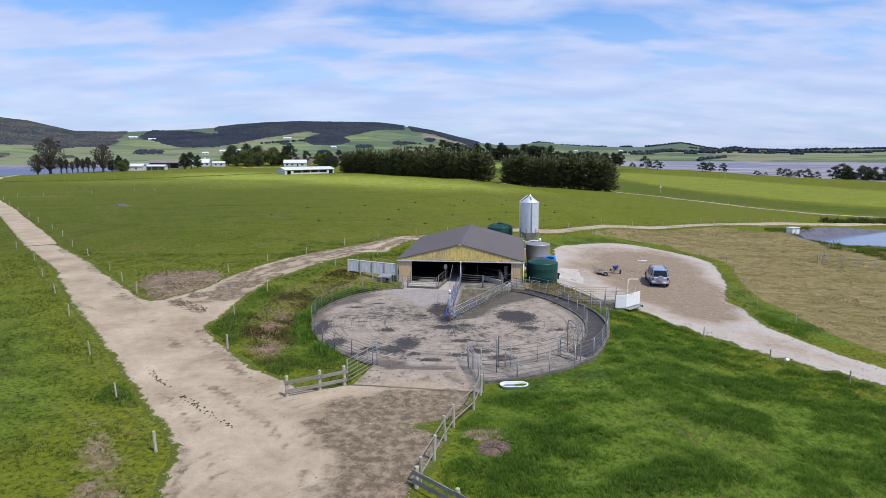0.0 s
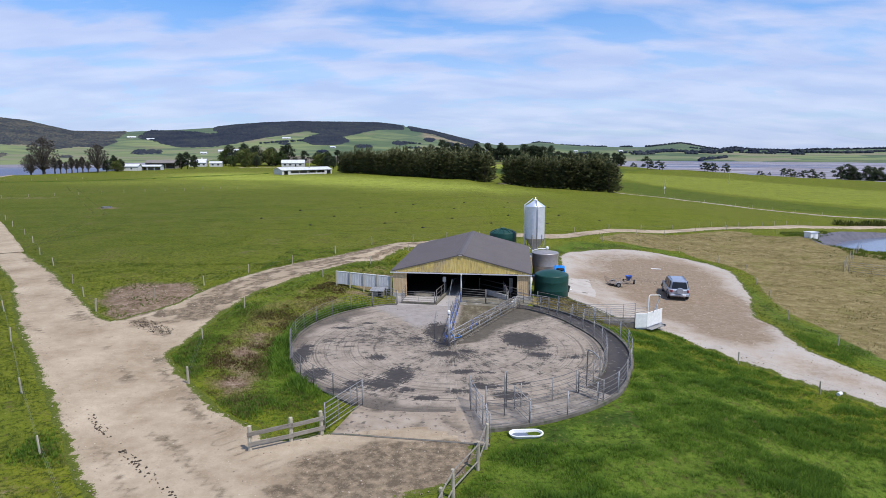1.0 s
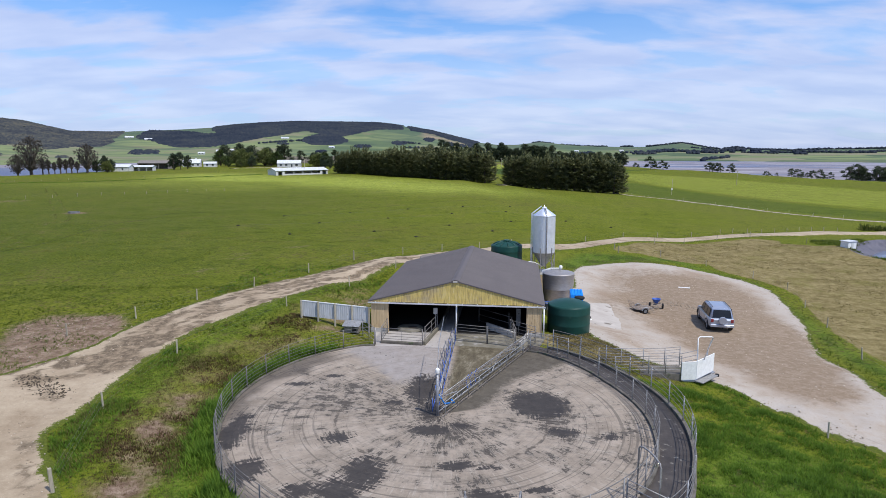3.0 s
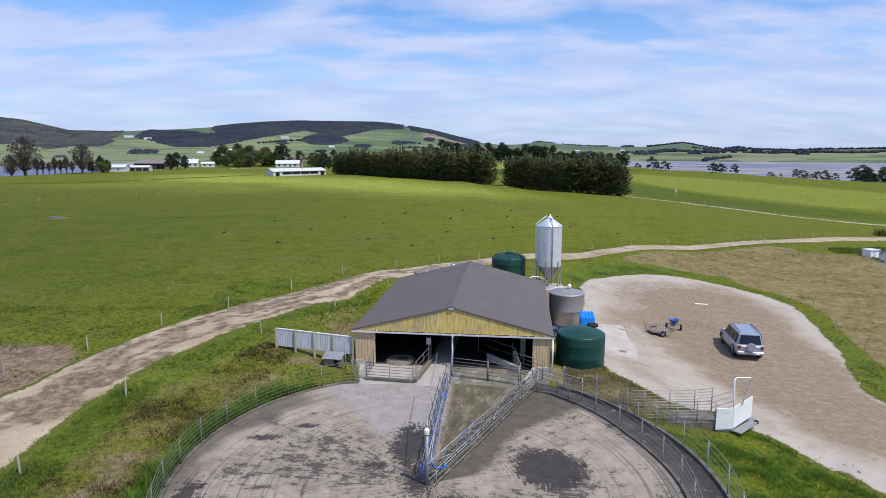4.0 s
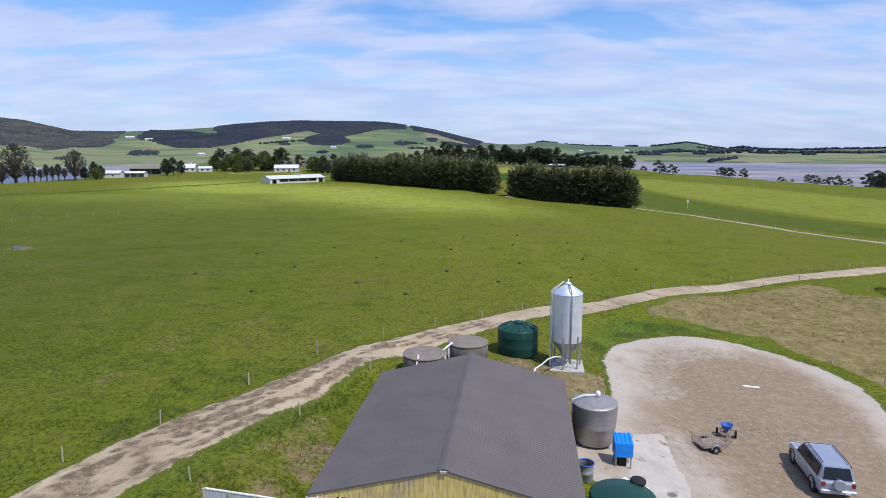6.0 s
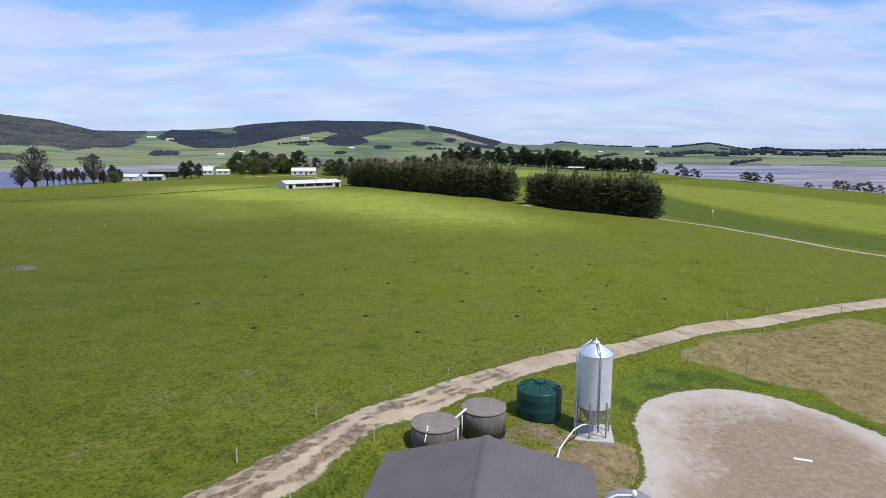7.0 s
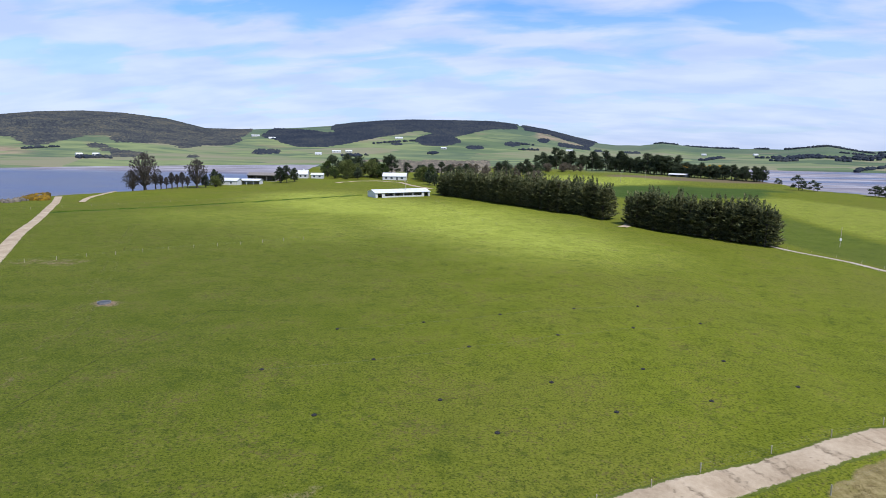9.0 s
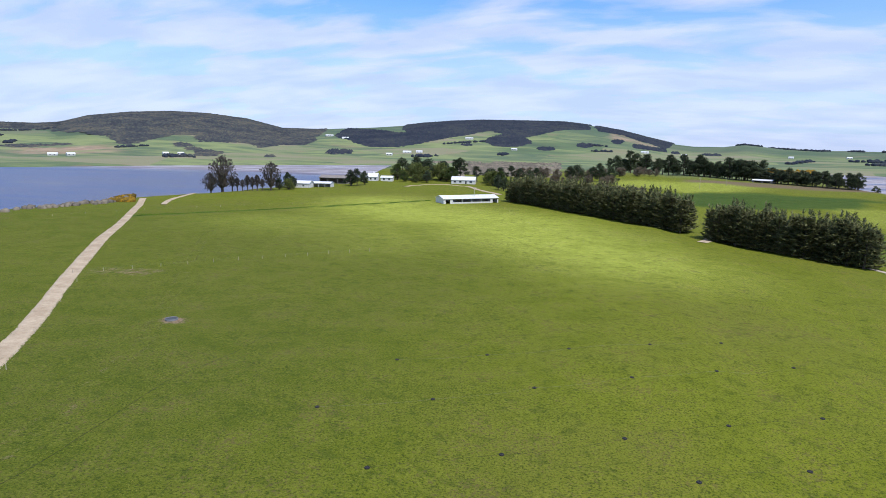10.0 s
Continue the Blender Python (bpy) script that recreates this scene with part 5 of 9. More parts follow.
# ---------------------------------------------------------------- milking shed
SHED = pose(1.5, 52.6, 0.0, 0, 0, -6.9)
HW, LEN, EAVE, RIDGE = 5.34, 13.1, 2.10, 3.47
FRONT = -0.27                           # the gable and front wall stand flush with the roof edge


def gable_material():
    g = Net("lichen_yellow_cladding")
    o = g.nodes.new("ShaderNodeTexCoord").outputs["Object"]
    streak = g.noise(3.0, 7.0, 0.7, vec=o, stretch=(4.0, 1, 0.45))
    base = g.ramp(streak, [(0.32, (0.280, 0.205, 0.100)), (0.46, (0.540, 0.400, 0.140)), (0.58, (0.700, 0.540, 0.170)), (0.72, (0.640, 0.570, 0.420))])
    worn = g.band(g.noise(0.55, 4.0, 0.6, vec=o), 0.50, 0.66, 0.0, 0.75)
    col = g.mix(worn, base, g.ramp(streak, [(0.32, (0.240, 0.180, 0.110)), (0.65, (0.500, 0.410, 0.280))]))
    col = g.mix(g.band(g.noise(5.0, 7.0, 0.75, vec=o, stretch=(1.6, 1, 0.8)), 0.56, 0.66, 0.0, 0.8), col, (0.66, 0.50, 0.09))
    col = g.mix(g.band(g.noise(9.0, 6.0, 0.75, vec=o, stretch=(2.5, 1, 0.5)), 0.60, 0.68, 0.0, 0.75), col, (0.50, 0.47, 0.42))
    g.bump(streak, 0.3, 0.02)
    return g.done(col, 0.88, spec=0.2)


GABLE = gable_material()
# muck, with the shade under the roof added to its colour
MUCKFLOOR = mat("mucky_shed_floor", [(0.3, (0.016, 0.015, 0.014)), (0.7, (0.042, 0.038, 0.033))], 1.6, detail=8, rough=0.75, bump=0.3, spots=(0.11, 0.10, 0.085), spot_scale=5, spot_at=0.66)
shed = thing("milking_shed", SHED, "low milking shed with charcoal roof and lichen-yellow gable", "shed")


def roof_slope(side):
    """Ribbed sheets from ridge to eave, with thickness."""
    bm = B()
    n = int((LEN + 0.5) / 0.19)
    y0 = -0.32
    rows = []
    for i in range(n * 4 + 1):
        ph = i % 4
        y = y0 + (LEN + 0.5) * i / (n * 4)
        h = 0.028 if ph in (1, 2) else 0.0
        rows.append([bm.verts.new((side * x, y, z + h)) for x, z in ((0.0, RIDGE), (HW + 0.16, EAVE - 0.03))])
    for u, v in zip(rows, rows[1:]):
        bm.faces.new((u[0], u[1], v[1], v[0]) if side < 0 else (u[1], u[0], v[0], v[1]))
    ys0, ys1 = y0 + 0.01, y0 + LEN + 0.49
    under = [bm.verts.new((side * x, y, z - 0.06)) for x, y, z in ((0, ys0, RIDGE), (HW + 0.14, ys0, EAVE - 0.03), (HW + 0.14, ys1, EAVE - 0.03), (0, ys1, RIDGE))]
    bm.faces.new(under)
    bm.faces.new((rows[0][0], rows[0][1], under[1], under[0])); bm.faces.new((rows[-1][0], rows[-1][1], under[2], under[3]))
    bmesh.ops.recalc_face_normals(bm, faces=bm.faces)
    return bm


for side in (-1, 1):
    part("roof", roof_slope(side), ROOF, shed, "charcoal ribbed steel roof slope")
bm = B()
rows = [[bm.verts.new((x, y, z)) for x, z in ((-0.24, RIDGE - 0.018), (-0.05, RIDGE + 0.045), (0.05, RIDGE + 0.045), (0.24, RIDGE - 0.018), (0, RIDGE - 0.05))] for y in (-0.33, LEN + 0.20)]
for k in range(5):
    bm.faces.new((rows[0][k], rows[0][(k + 1) % 5], rows[1][(k + 1) % 5], rows[1][k]))
bm.faces.new(rows[0][::-1]); bm.faces.new(rows[1])
part("ridge_cap", bm, ROOF, shed)
bm = B(); box(bm, -0.15, 0.13, -0.40, -0.31, RIDGE - 0.13, RIDGE - 0.03, bevel=0.01); part("ridge_end", bm, CONCRETE, shed, "pale weathered ridge end cap")
# barge boards
for side in (-1, 1):
    bm = B()
    a, b = Vector((0, -0.35, RIDGE + 0.0)), Vector((side * (HW + 0.16), -0.35, EAVE - 0.03))
    vs = [bm.verts.new(p) for p in (a, b, b - Vector((0, 0, 0.075)), a - Vector((0, 0, 0.075)))]
    ws = [bm.verts.new(v.co + Vector((0, 0.03, 0))) for v in vs]
    bm.faces.new(vs); bm.faces.new(ws[::-1])
    for k in range(4):
        bm.faces.new((vs[k], vs[(k + 1) % 4], ws[(k + 1) % 4], ws[k]))
    bmesh.ops.recalc_face_normals(bm, faces=bm.faces)
    part("barge_board", bm, ROOF, shed)
# gable: separate upright boards
for i in range(54):
    x0 = -HW + 2 * HW * i / 54
    x1 = -HW + 2 * HW * (i + 1) / 54 - 0.003
    h0 = EAVE - 0.03 + (RIDGE - EAVE - 0.09) * (1 - abs(x0) / HW); h1 = EAVE - 0.03 + (RIDGE - EAVE - 0.09) * (1 - abs(x1) / HW)
    off = random.uniform(-0.003, 0.003)
    bm = B()
    vs = [bm.verts.new(p) for p in ((x0, FRONT - 0.03 + off, EAVE - 0.09), (x1, FRONT - 0.03 + off, EAVE - 0.09), (x1, FRONT - 0.03 + off, h1 + 0.03), (x0, FRONT - 0.03 + off, h0 + 0.03))]
    ws = [bm.verts.new(v.co + Vector((0, 0.03, 0))) for v in vs]
    bm.faces.new(vs); bm.faces.new(ws[::-1])
    for k in range(4):
        bm.faces.new((vs[k], vs[(k + 1) % 4], ws[(k + 1) % 4], ws[k]))
    bmesh.ops.recalc_face_normals(bm, faces=bm.faces)
    part("board", bm, GABLE, shed)
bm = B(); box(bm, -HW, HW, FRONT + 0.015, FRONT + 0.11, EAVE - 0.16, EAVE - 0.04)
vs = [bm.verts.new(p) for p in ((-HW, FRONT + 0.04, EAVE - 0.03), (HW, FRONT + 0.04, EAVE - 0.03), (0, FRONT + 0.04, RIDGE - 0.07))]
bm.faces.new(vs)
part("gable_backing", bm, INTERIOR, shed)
# gutter and downpipe
bm = B()
prof = [(-0.05, -0.06), (-0.17, -0.06), (-0.18, 0.03), (-0.165, 0.03), (-0.155, -0.045), (-0.05, -0.045)]
rows = [[bm.verts.new((x, FRONT + y, EAVE - 0.12 + z)) for y, z in prof] for x in (-HW - 0.18, HW + 0.18)]
for k in range(6):
    bm.faces.new((rows[0][k], rows[0][(k + 1) % 6], rows[1][(k + 1) % 6], rows[1][k]))
bm.faces.new(rows[0][::-1]); bm.faces.new(rows[1])
bmesh.ops.recalc_face_normals(bm, faces=bm.faces)
part("gutter", bm, WHITE, shed, "white rain gutter")
bm = B(); tube(bm, [(HW + 0.10, FRONT - 0.11, EAVE - 0.15), (HW + 0.10, FRONT - 0.11, -0.15)], 0.045, 10); part("downpipe", bm, WHITE, shed, "white downpipe", smooth=True)
for i in range(12):
    x = -HW + 0.3 + i * (2 * HW - 0.6) / 11
    bm = B(); box(bm, x - 0.02, x + 0.02, FRONT - 0.185, FRONT - 0.05, EAVE - 0.085, EAVE - 0.075); part("gutter_bracket", bm, WHITE, shed)
# front side panels: upright boards over a concrete plinth
OPEN0, OPEN1 = -4.30, 4.45
for a, b in ((-HW, OPEN0), (OPEN1, HW)):
    n = 6
    for i in range(n):
        x0, x1 = a + (b - a) * i / n, a + (b - a) * (i + 1) / n - 0.01
        bm = B(); box(bm, x0, x1, FRONT - 0.03, FRONT + 0.02, 0.3, EAVE - 0.10); part("board", bm, PLYWOOD, shed)
    bm = B(); box(bm, a - 0.02, b + 0.02, FRONT - 0.06, FRONT + 0.14, -0.3, 0.3, bevel=0.015); part("plinth", bm, CONCRETE, shed)
bm = B(); box(bm, OPEN0 - 0.06, OPEN0 + 0.06, FRONT - 0.02, FRONT + 0.10, 0.0, EAVE - 0.16); part("door_post", bm, PLYWOOD, shed)
bm = B(); box(bm, OPEN1 - 0.06, OPEN1 + 0.06, FRONT - 0.02, FRONT + 0.10, 0.0, EAVE - 0.16); part("door_post", bm, PLYWOOD, shed)
bm = B(); tube(bm, [(0.06, FRONT + 0.03, 0), (0.06, FRONT + 0.03, EAVE - 0.12)], 0.045, 10); part("middle_post", bm, WHITE, shed, "pale painted steel post", smooth=True)
# walls behind, coloured near black for the shade inside the shed
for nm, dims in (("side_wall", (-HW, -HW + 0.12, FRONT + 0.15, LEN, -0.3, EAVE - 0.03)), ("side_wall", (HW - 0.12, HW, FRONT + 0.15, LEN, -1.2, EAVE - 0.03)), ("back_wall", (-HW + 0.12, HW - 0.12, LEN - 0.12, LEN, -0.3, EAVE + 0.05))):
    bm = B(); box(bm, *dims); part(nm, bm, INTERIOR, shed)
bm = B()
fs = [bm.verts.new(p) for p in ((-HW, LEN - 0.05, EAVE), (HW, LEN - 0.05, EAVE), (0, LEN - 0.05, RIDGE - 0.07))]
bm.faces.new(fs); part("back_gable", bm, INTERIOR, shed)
bm = B(); box(bm, -HW + 0.12, HW - 0.12, FRONT + 0.15, LEN - 0.12, -0.3, 0.05); part("floor", bm, MUCKFLOOR, shed, "mucky concrete floor with painted shade")
for y in (3.5, 7.0, 10.5):
    bm = B(); box(bm, -HW + 0.12, HW - 0.12, y, y + 0.12, EAVE - 0.22, EAVE - 0.05); part("rafter", bm, TIMBER, shed)


def at_shed(x, y, z=0.0):
    return SHED @ Vector((x, y, z))


# concrete lane, low walls and rails in the shed mouth


bm = B()
vs = [bm.verts.new(p) for p in ((-1.55, -3.1, 0.062), (-0.02, -3.1, 0.062), (-0.10, 1.3, 0.075), (-0.10, 8.0, 0.075), (-1.00, 8.0, 0.075), (-1.00, 1.3, 0.075))]
bm.faces.new(vs)
lane = part("pavement_lane", bm, RAMPCONC); lane.matrix_basis = SHED
tagged(lane, "pale washed concrete lane leading into the shed", "yard", kind="structure")


def nib_wall(label, pts, h, w, material):
    """A low concrete wall along a line of places in the shed's own plan."""
    t = thing("low_wall", SHED, label, "wall")
    for (ax, ay), (bx, by) in zip(pts, pts[1:]):
        L, yaw = math.hypot(bx - ax, by - ay), math.degrees(math.atan2(by - ay, bx - ax))
        bm = B(); box(bm, 0, L, -w / 2, w / 2, 0.0, h, pose(ax, ay, 0, 0, 0, yaw), bevel=0.025); part("body", bm, material, t)
    return t


nib_wall("low concrete wall beside the shed lane", [(-1.62, -2.70), (-1.08, 1.2), (-1.08, 6.0)], 0.30, 0.17, PENCONC)
nib_wall("low concrete nib wall at the shed mouth", [(-4.25, -2.52), (-1.72, -2.70)], 0.20, 0.18, KERB)
nib_wall("slanting concrete nib wall inside the shed", [(1.9, 1.3), (3.7, -0.7)], 0.42, 0.16, CONCRETE)
nib_wall("low concrete wall beside the stall rails", [(4.0, -2.3), (4.45, -0.5)], 0.35, 0.16, CONCRETE)
t = thing("holding_pen", SHED, "raised concrete platform with wet hollow inside the shed", "platform")
bm = B(); lathe(bm, [(0.86, 0.03), (0.80, 0.15), (0.6, 0.20), (0.0, 0.22)], 18, (-3.0, 0.55)); part("body", bm, PENCONC, t)
bm = B(); lathe(bm, [(0.0, 0.235), (0.22, 0.23), (0.30, 0.215)], 12, (-2.8, 0.4), cap_top=False); part("hollow", bm, WETCONC, t)


def shed_gate(label, a, b, h=1.1, rails=5, uprights=2, r=0.018):
    p, q = at_shed(*a), at_shed(*b)
    pipe_gate(label, (p.x, p.y), (q.x, q.y), h, rails, uprights=uprights, r=r, material=OLDPIPE)


shed_gate("grey pipe gate across the shed pen", (-4.2, -2.52), (-1.70, -2.70), 0.92, 6, 1)
shed_gate("grey pipe rails beside the shed pen", (-4.28, -0.5), (-4.22, -2.40), 0.92, 5, 0)
shed_gate("grey pipe gate at the shed mouth", (0.15, -1.55), (2.05, -1.95), 1.02, 6, 0)
shed_gate("grey pipe gate at the shed mouth", (2.10, -1.97), (3.67, -2.37), 1.02, 6, 0)
shed_gate("short pipe gate along the lane wall", (-1.58, -2.5), (-1.20, 0.3), 1.05, 4, 1)
shed_gate("pipe stall rail inside the shed", (3.75, -2.2), (3.3, 1.3), 1.05, 5)
shed_gate("pipe stall rail inside the shed", (4.9, -1.5), (3.4, -0.2), 1.0, 5)
shed_gate("pipe stall rail inside the shed", (1.3, 2.6), (3.5, 0.6), 0.95, 3, 0)
t = thing("control_box", SHED, "pale grey control box on a post in the shed", "control box")
bm = B(); tube(bm, [(-1.30, 0.2, 0), (-1.30, 0.2, 1.5)], 0.03, 8); part("post", bm, STEEL, t)
bm = B(); box(bm, -1.43, -1.17, 0.08, 0.2, 1.2, 1.58, bevel=0.015); part("box", bm, CONCRETE, t)
t = thing("wall_board", SHED, "pale board leaning inside the shed wall", "board")
bm = B(); box(bm, 3.75, 4.05, 2.0, 2.05, 0.05, 1.2, bevel=0.01); part("panel", bm, CONCRETE, t)

# grey iron wall and hutch west of the shed
t = thing("windbreak_wall", pose(-8.38, 53.62, 0.78, 0, 0, -7.8), "pale corrugated iron windbreak wall with timber posts", "wall")
WALLIRON = mat("pale_painted_iron", [(0.3, (0.42, 0.43, 0.44)), (0.7, (0.62, 0.63, 0.64))], 2.5, rough=0.6, metal=0.1, bump=0.1, stretch=(3, 3, 0.5), spots=(0.33, 0.30, 0.26), spot_scale=5, spot_at=0.63)
for i in range(4):
    bm = B()
    rows = []
    for k in range(25):
        x = 0.02 + i * 1.11 + 1.08 * k / 24
        y = 0.006 * math.sin(k * math.pi / 1.5)
        rows.append([bm.verts.new((x, y, z)) for z in (0.10 - 0.079 * (x / 1.11), 1.10 - 0.079 * (x / 1.11))] + [bm.verts.new((x, y + 0.02, z)) for z in (1.10 - 0.079 * (x / 1.11), 0.10 - 0.079 * (x / 1.11))])
    for u, v in zip(rows, rows[1:]):
        for k in range(4):
            bm.faces.new((u[k], v[k], v[(k + 1) % 4], u[(k + 1) % 4]))
    bm.faces.new(rows[0][::-1]); bm.faces.new(rows[-1])
    part("panel", bm, WALLIRON, t)
for i in range(5):
    bm = B(); box(bm, i * 1.11 - 0.05, i * 1.11 + 0.05, -0.11, -0.02, -0.9, 1.16 - 0.079 * i, bevel=0.01); part("post", bm, POST, t)
bm = B(); box(bm, -0.05, 4.48, -0.02, 0.05, 1.085, 1.135, pose(0, 0, 0, 0, math.degrees(math.atan(0.079 / 1.11)), 0)); part("top_rail", bm, WHITE, t)
t = thing("dog_hutch", pose(-5.0, 52.6, gz(-5.0, 52.6) + 0.04, 0, 0, -10) @ Matrix.Scale(0.78, 4), "small grey timber hutch with a sloping iron roof", "hutch")
bm = B(); box(bm, -0.6, 0.6, -0.35, 0.35, 0.05, 0.62, bevel=0.01); part("body", bm, TIMBER, t)
bm = B()
box(bm, -0.72, 0.72, -0.52, 0.45, 0.0, 0.03, Matrix.Translation((0, 0, 0.72)) @ pose(0, 0, 0, 14, 0, 0)); part("roof", bm, OLDSTEEL, t, "grey iron roof sheet")
# black panel on the closed front, painted for a shaded opening
bm = B(); box(bm, 0.1, 0.45, -0.36, -0.34, 0.12, 0.5); part("doorway_shade", bm, DARK, t)

# ---------------------------------------------------------------- tanks and silo
def plastic_tank(at, r, h, label, ribs, lid=True):
    x, y = at
    t = thing("water_tank", pose(x, y, min(gz(x, y), gz(x, y - r)) - 0.02), label, "water tank")
    bm = B()
    prof = [(r * 0.985, 0.0), (r, 0.06), (r, h * 0.32), (r * 1.008, h * 0.34), (r, h * 0.36), (r, h * 0.70), (r * 1.008, h * 0.72), (r, h * 0.74), (r, h - 0.10), (r * 0.985, h - 0.02), (r * 0.93, h + 0.03)]
    lathe(bm, prof, 56); part("wall", bm, GREENPLASTIC, t, smooth=True)
    bm = B(); lathe(bm, [(r * 0.95, h), (r * 0.6, h + 0.15 * r), (r * 0.2, h + 0.22 * r), (0, h + 0.23 * r)], 56, cap_bottom=False)
    part("top", bm, GREENPLASTIC, t, smooth=True)
    for k in range(ribs):
        a = k * math.tau / ribs
        bm = B(); tube(bm, [(r * q * math.cos(a), r * q * math.sin(a), h + w * r) for q, w in ((0.95, 0.0), (0.6, 0.15), (0.16, 0.22))], [0.04, 0.08, 0.06], 6)
        part("rib", bm, GREENPLASTIC, t, smooth=True)
    if lid:
        lx = 0 if ribs else r * 0.62
        bm = B(); lathe(bm, [(0.32, 0), (0.33, 0.10), (0.28, 0.15), (0, 0.17)], 20, (lx, lx * 0.9))
        for v in bm.verts:
            v.co.z += h + (0.22 if ribs else 0.10) * r
        part("lid", bm, GREENPLASTIC if ribs else DARK, t, smooth=True)
    return t


plastic_tank((8.75, 53.45), 1.34, 1.80, "squat dark green plastic water tank beside the shed", 0)
plastic_tank((7.1, 76.3), 1.55, 2.0, "dark green plastic water tank with ribbed domed top", 12)


def concrete_tank(at, r, h, label):
    x, y = at
    t = thing("concrete_tank", pose(x, y, gz(x, y) - 0.05), label, "water tank", "concrete tanks behind the shed")
    bm = B(); lathe(bm, [(r, 0), (r, h - 0.12), (r - 0.02, h - 0.1)], 56); part("wall", bm, DARKCONC, t, smooth=True)
    bm = B(); lathe(bm, [(r + 0.02, h - 0.1), (r + 0.03, h - 0.02), (r - 0.03, h), (r * 0.5, h + 0.03), (0, h + 0.04)], 56); part("lid", bm, TANKTOP, t, "brown-grey concrete lid", smooth=True)
    return t


concrete_tank((0.1, 71.2), 1.5, 1.7, "dark stained concrete water tank behind the shed")
concrete_tank((3.15, 73.3), 1.45, 1.85, "tall dark stained concrete water tank behind the shed")


def pipe_thing(label, pts, r, material=None, name="pipe"):
    x, y, z = pts[0]
    t = thing(name, pose(x, y, z), label, "pipe")
    bm = B(); tube(bm, [(px - x, py - y, pz - z) for px, py, pz in pts], r, 8); part("tube", bm, material or WHITE, t, smooth=True)
    return t


pipe_thing("white plastic pipe joining the concrete tanks", [(1.2, 71.7, 1.55), (2.0, 72.5, 1.95)], 0.07)
pipe_thing("white pipe down the concrete tank", [(-0.3, 70.2, 1.85), (-0.45, 69.4, 1.2)], 0.045)
pipe_thing("white pipe down the concrete tank", [(1.3, 70.5, 1.75), (1.5, 70.35, 1.7), (1.5, 70.3, 0.1)], 0.045)
pipe_thing("white pipe up the concrete tank", [(1.75, 72.4, 0.1), (1.75, 72.4, 1.8)], 0.045)

SX, SY = 10.5, 74.5
sz = gz(SX, SY)
bm = B(); box(bm, -1.30, 1.30, -1.35, 1.30, -0.4, 0.10, bevel=0.02)
base = thing("silo_base", pose(SX, SY, sz, 0, 0, -8), "pale concrete base slab under the silo", "slab"); part("slab", bm, CONCRETE, base)
silo = thing("feed_silo", pose(SX, SY, sz + 0.10, 0, 0, -8), "tall galvanised steel feed silo on legs", "silo")
SR = 1.08
bm = B()
prof, z = [(SR, 1.95)], 1.95
while z < 5.48:
    prof += [(SR + 0.012, z + 0.035), (SR, z + 0.07)]; z += 0.07
lathe(bm, prof, 48, cap_top=False, cap_bottom=False); part("barrel", bm, GALV, silo, smooth=True)
bm = B(); lathe(bm, [(0.18, 0.55), (0.22, 0.62), (SR, 1.96)], 48, cap_top=False); part("hopper_cone", bm, GALV_GREY, silo, "dull grey hopper cone", smooth=True)
bm = B(); lathe(bm, [(SR + 0.03, z - 0.02), (SR + 0.03, z + 0.03), (0.28, z + 0.62), (0.24, z + 0.64)], 48); part("roof_cone", bm, GALV, silo, smooth=True)
bm = B(); lathe(bm, [(0.25, z + 0.60), (0.25, z + 0.74), (0.11, z + 0.84), (0.04, z + 0.86), (0.04, z + 1.02), (0, z + 1.03)], 20); part("cap", bm, GALV, silo, smooth=True)
for k in range(6):
    a = radians(15 + 60 * k)
    bm = B(); tube(bm, [((SR + 0.03) * math.cos(a), (SR + 0.03) * math.sin(a), 0), ((SR + 0.03) * math.cos(a), (SR + 0.03) * math.sin(a), 2.45)], 0.05, 6); part("leg", bm, STEEL, silo)
for k in range(6):
    a, b = radians(15 + 60 * k), radians(75 + 60 * k)
    bm = B(); tube(bm, [((SR + 0.03) * math.cos(a), (SR + 0.03) * math.sin(a), 0.2), ((SR + 0.03) * math.cos(b), (SR + 0.03) * math.sin(b), 1.5)], 0.025, 6); part("brace", bm, STEEL, silo)
lad = radians(195)
for off in (-0.16, 0.16):
    px, py = (SR + 0.14) * math.cos(lad) - off * math.sin(lad), (SR + 0.14) * math.sin(lad) + off * math.cos(lad)
    bm = B(); tube(bm, [(px, py, 0.0), (px, py, z + 0.2), (px * 0.25, py * 0.25, z + 0.9)], 0.03, 6); part("ladder_rail", bm, GALV, silo)
for k in range(17):
    q = 0.3 + k * 0.3
    px, py = (SR + 0.14) * math.cos(lad), (SR + 0.14) * math.sin(lad)
    bm = B(); tube(bm, [(px + 0.16 * math.sin(lad), py - 0.16 * math.cos(lad), q), (px - 0.16 * math.sin(lad), py + 0.16 * math.cos(lad), q)], 0.02, 5); part("rung", bm, GALV, silo)
fa = radians(-78)
bm = B(); tube(bm, [(d * math.cos(fa), d * math.sin(fa), h) for d, h in ((0.25, z + 0.72), (0.55, z + 0.64), (0.95, z + 0.34), (SR + 0.07, z - 0.05), (SR + 0.07, 0.5))], 0.055, 8); part("fill_pipe", bm, OLDSTEEL, silo, "grey fill pipe", smooth=True)
auger = [(SX - 0.1, SY - 0.1, sz + 0.62), (SX - 0.55, SY - 0.7, sz + 0.95), (SX - 1.1, SY - 1.6, sz + 1.3), (SX - 1.8, SY - 2.9, sz + 1.6), (SX - 2.6, SY - 4.7, sz + 1.8), (7.2, 67.6, 1.85), (6.7, 66.0, 1.7)]
pipe_thing("curved white feed auger tube from silo to shed", auger, 0.05, WHITE, "feed_pipe")

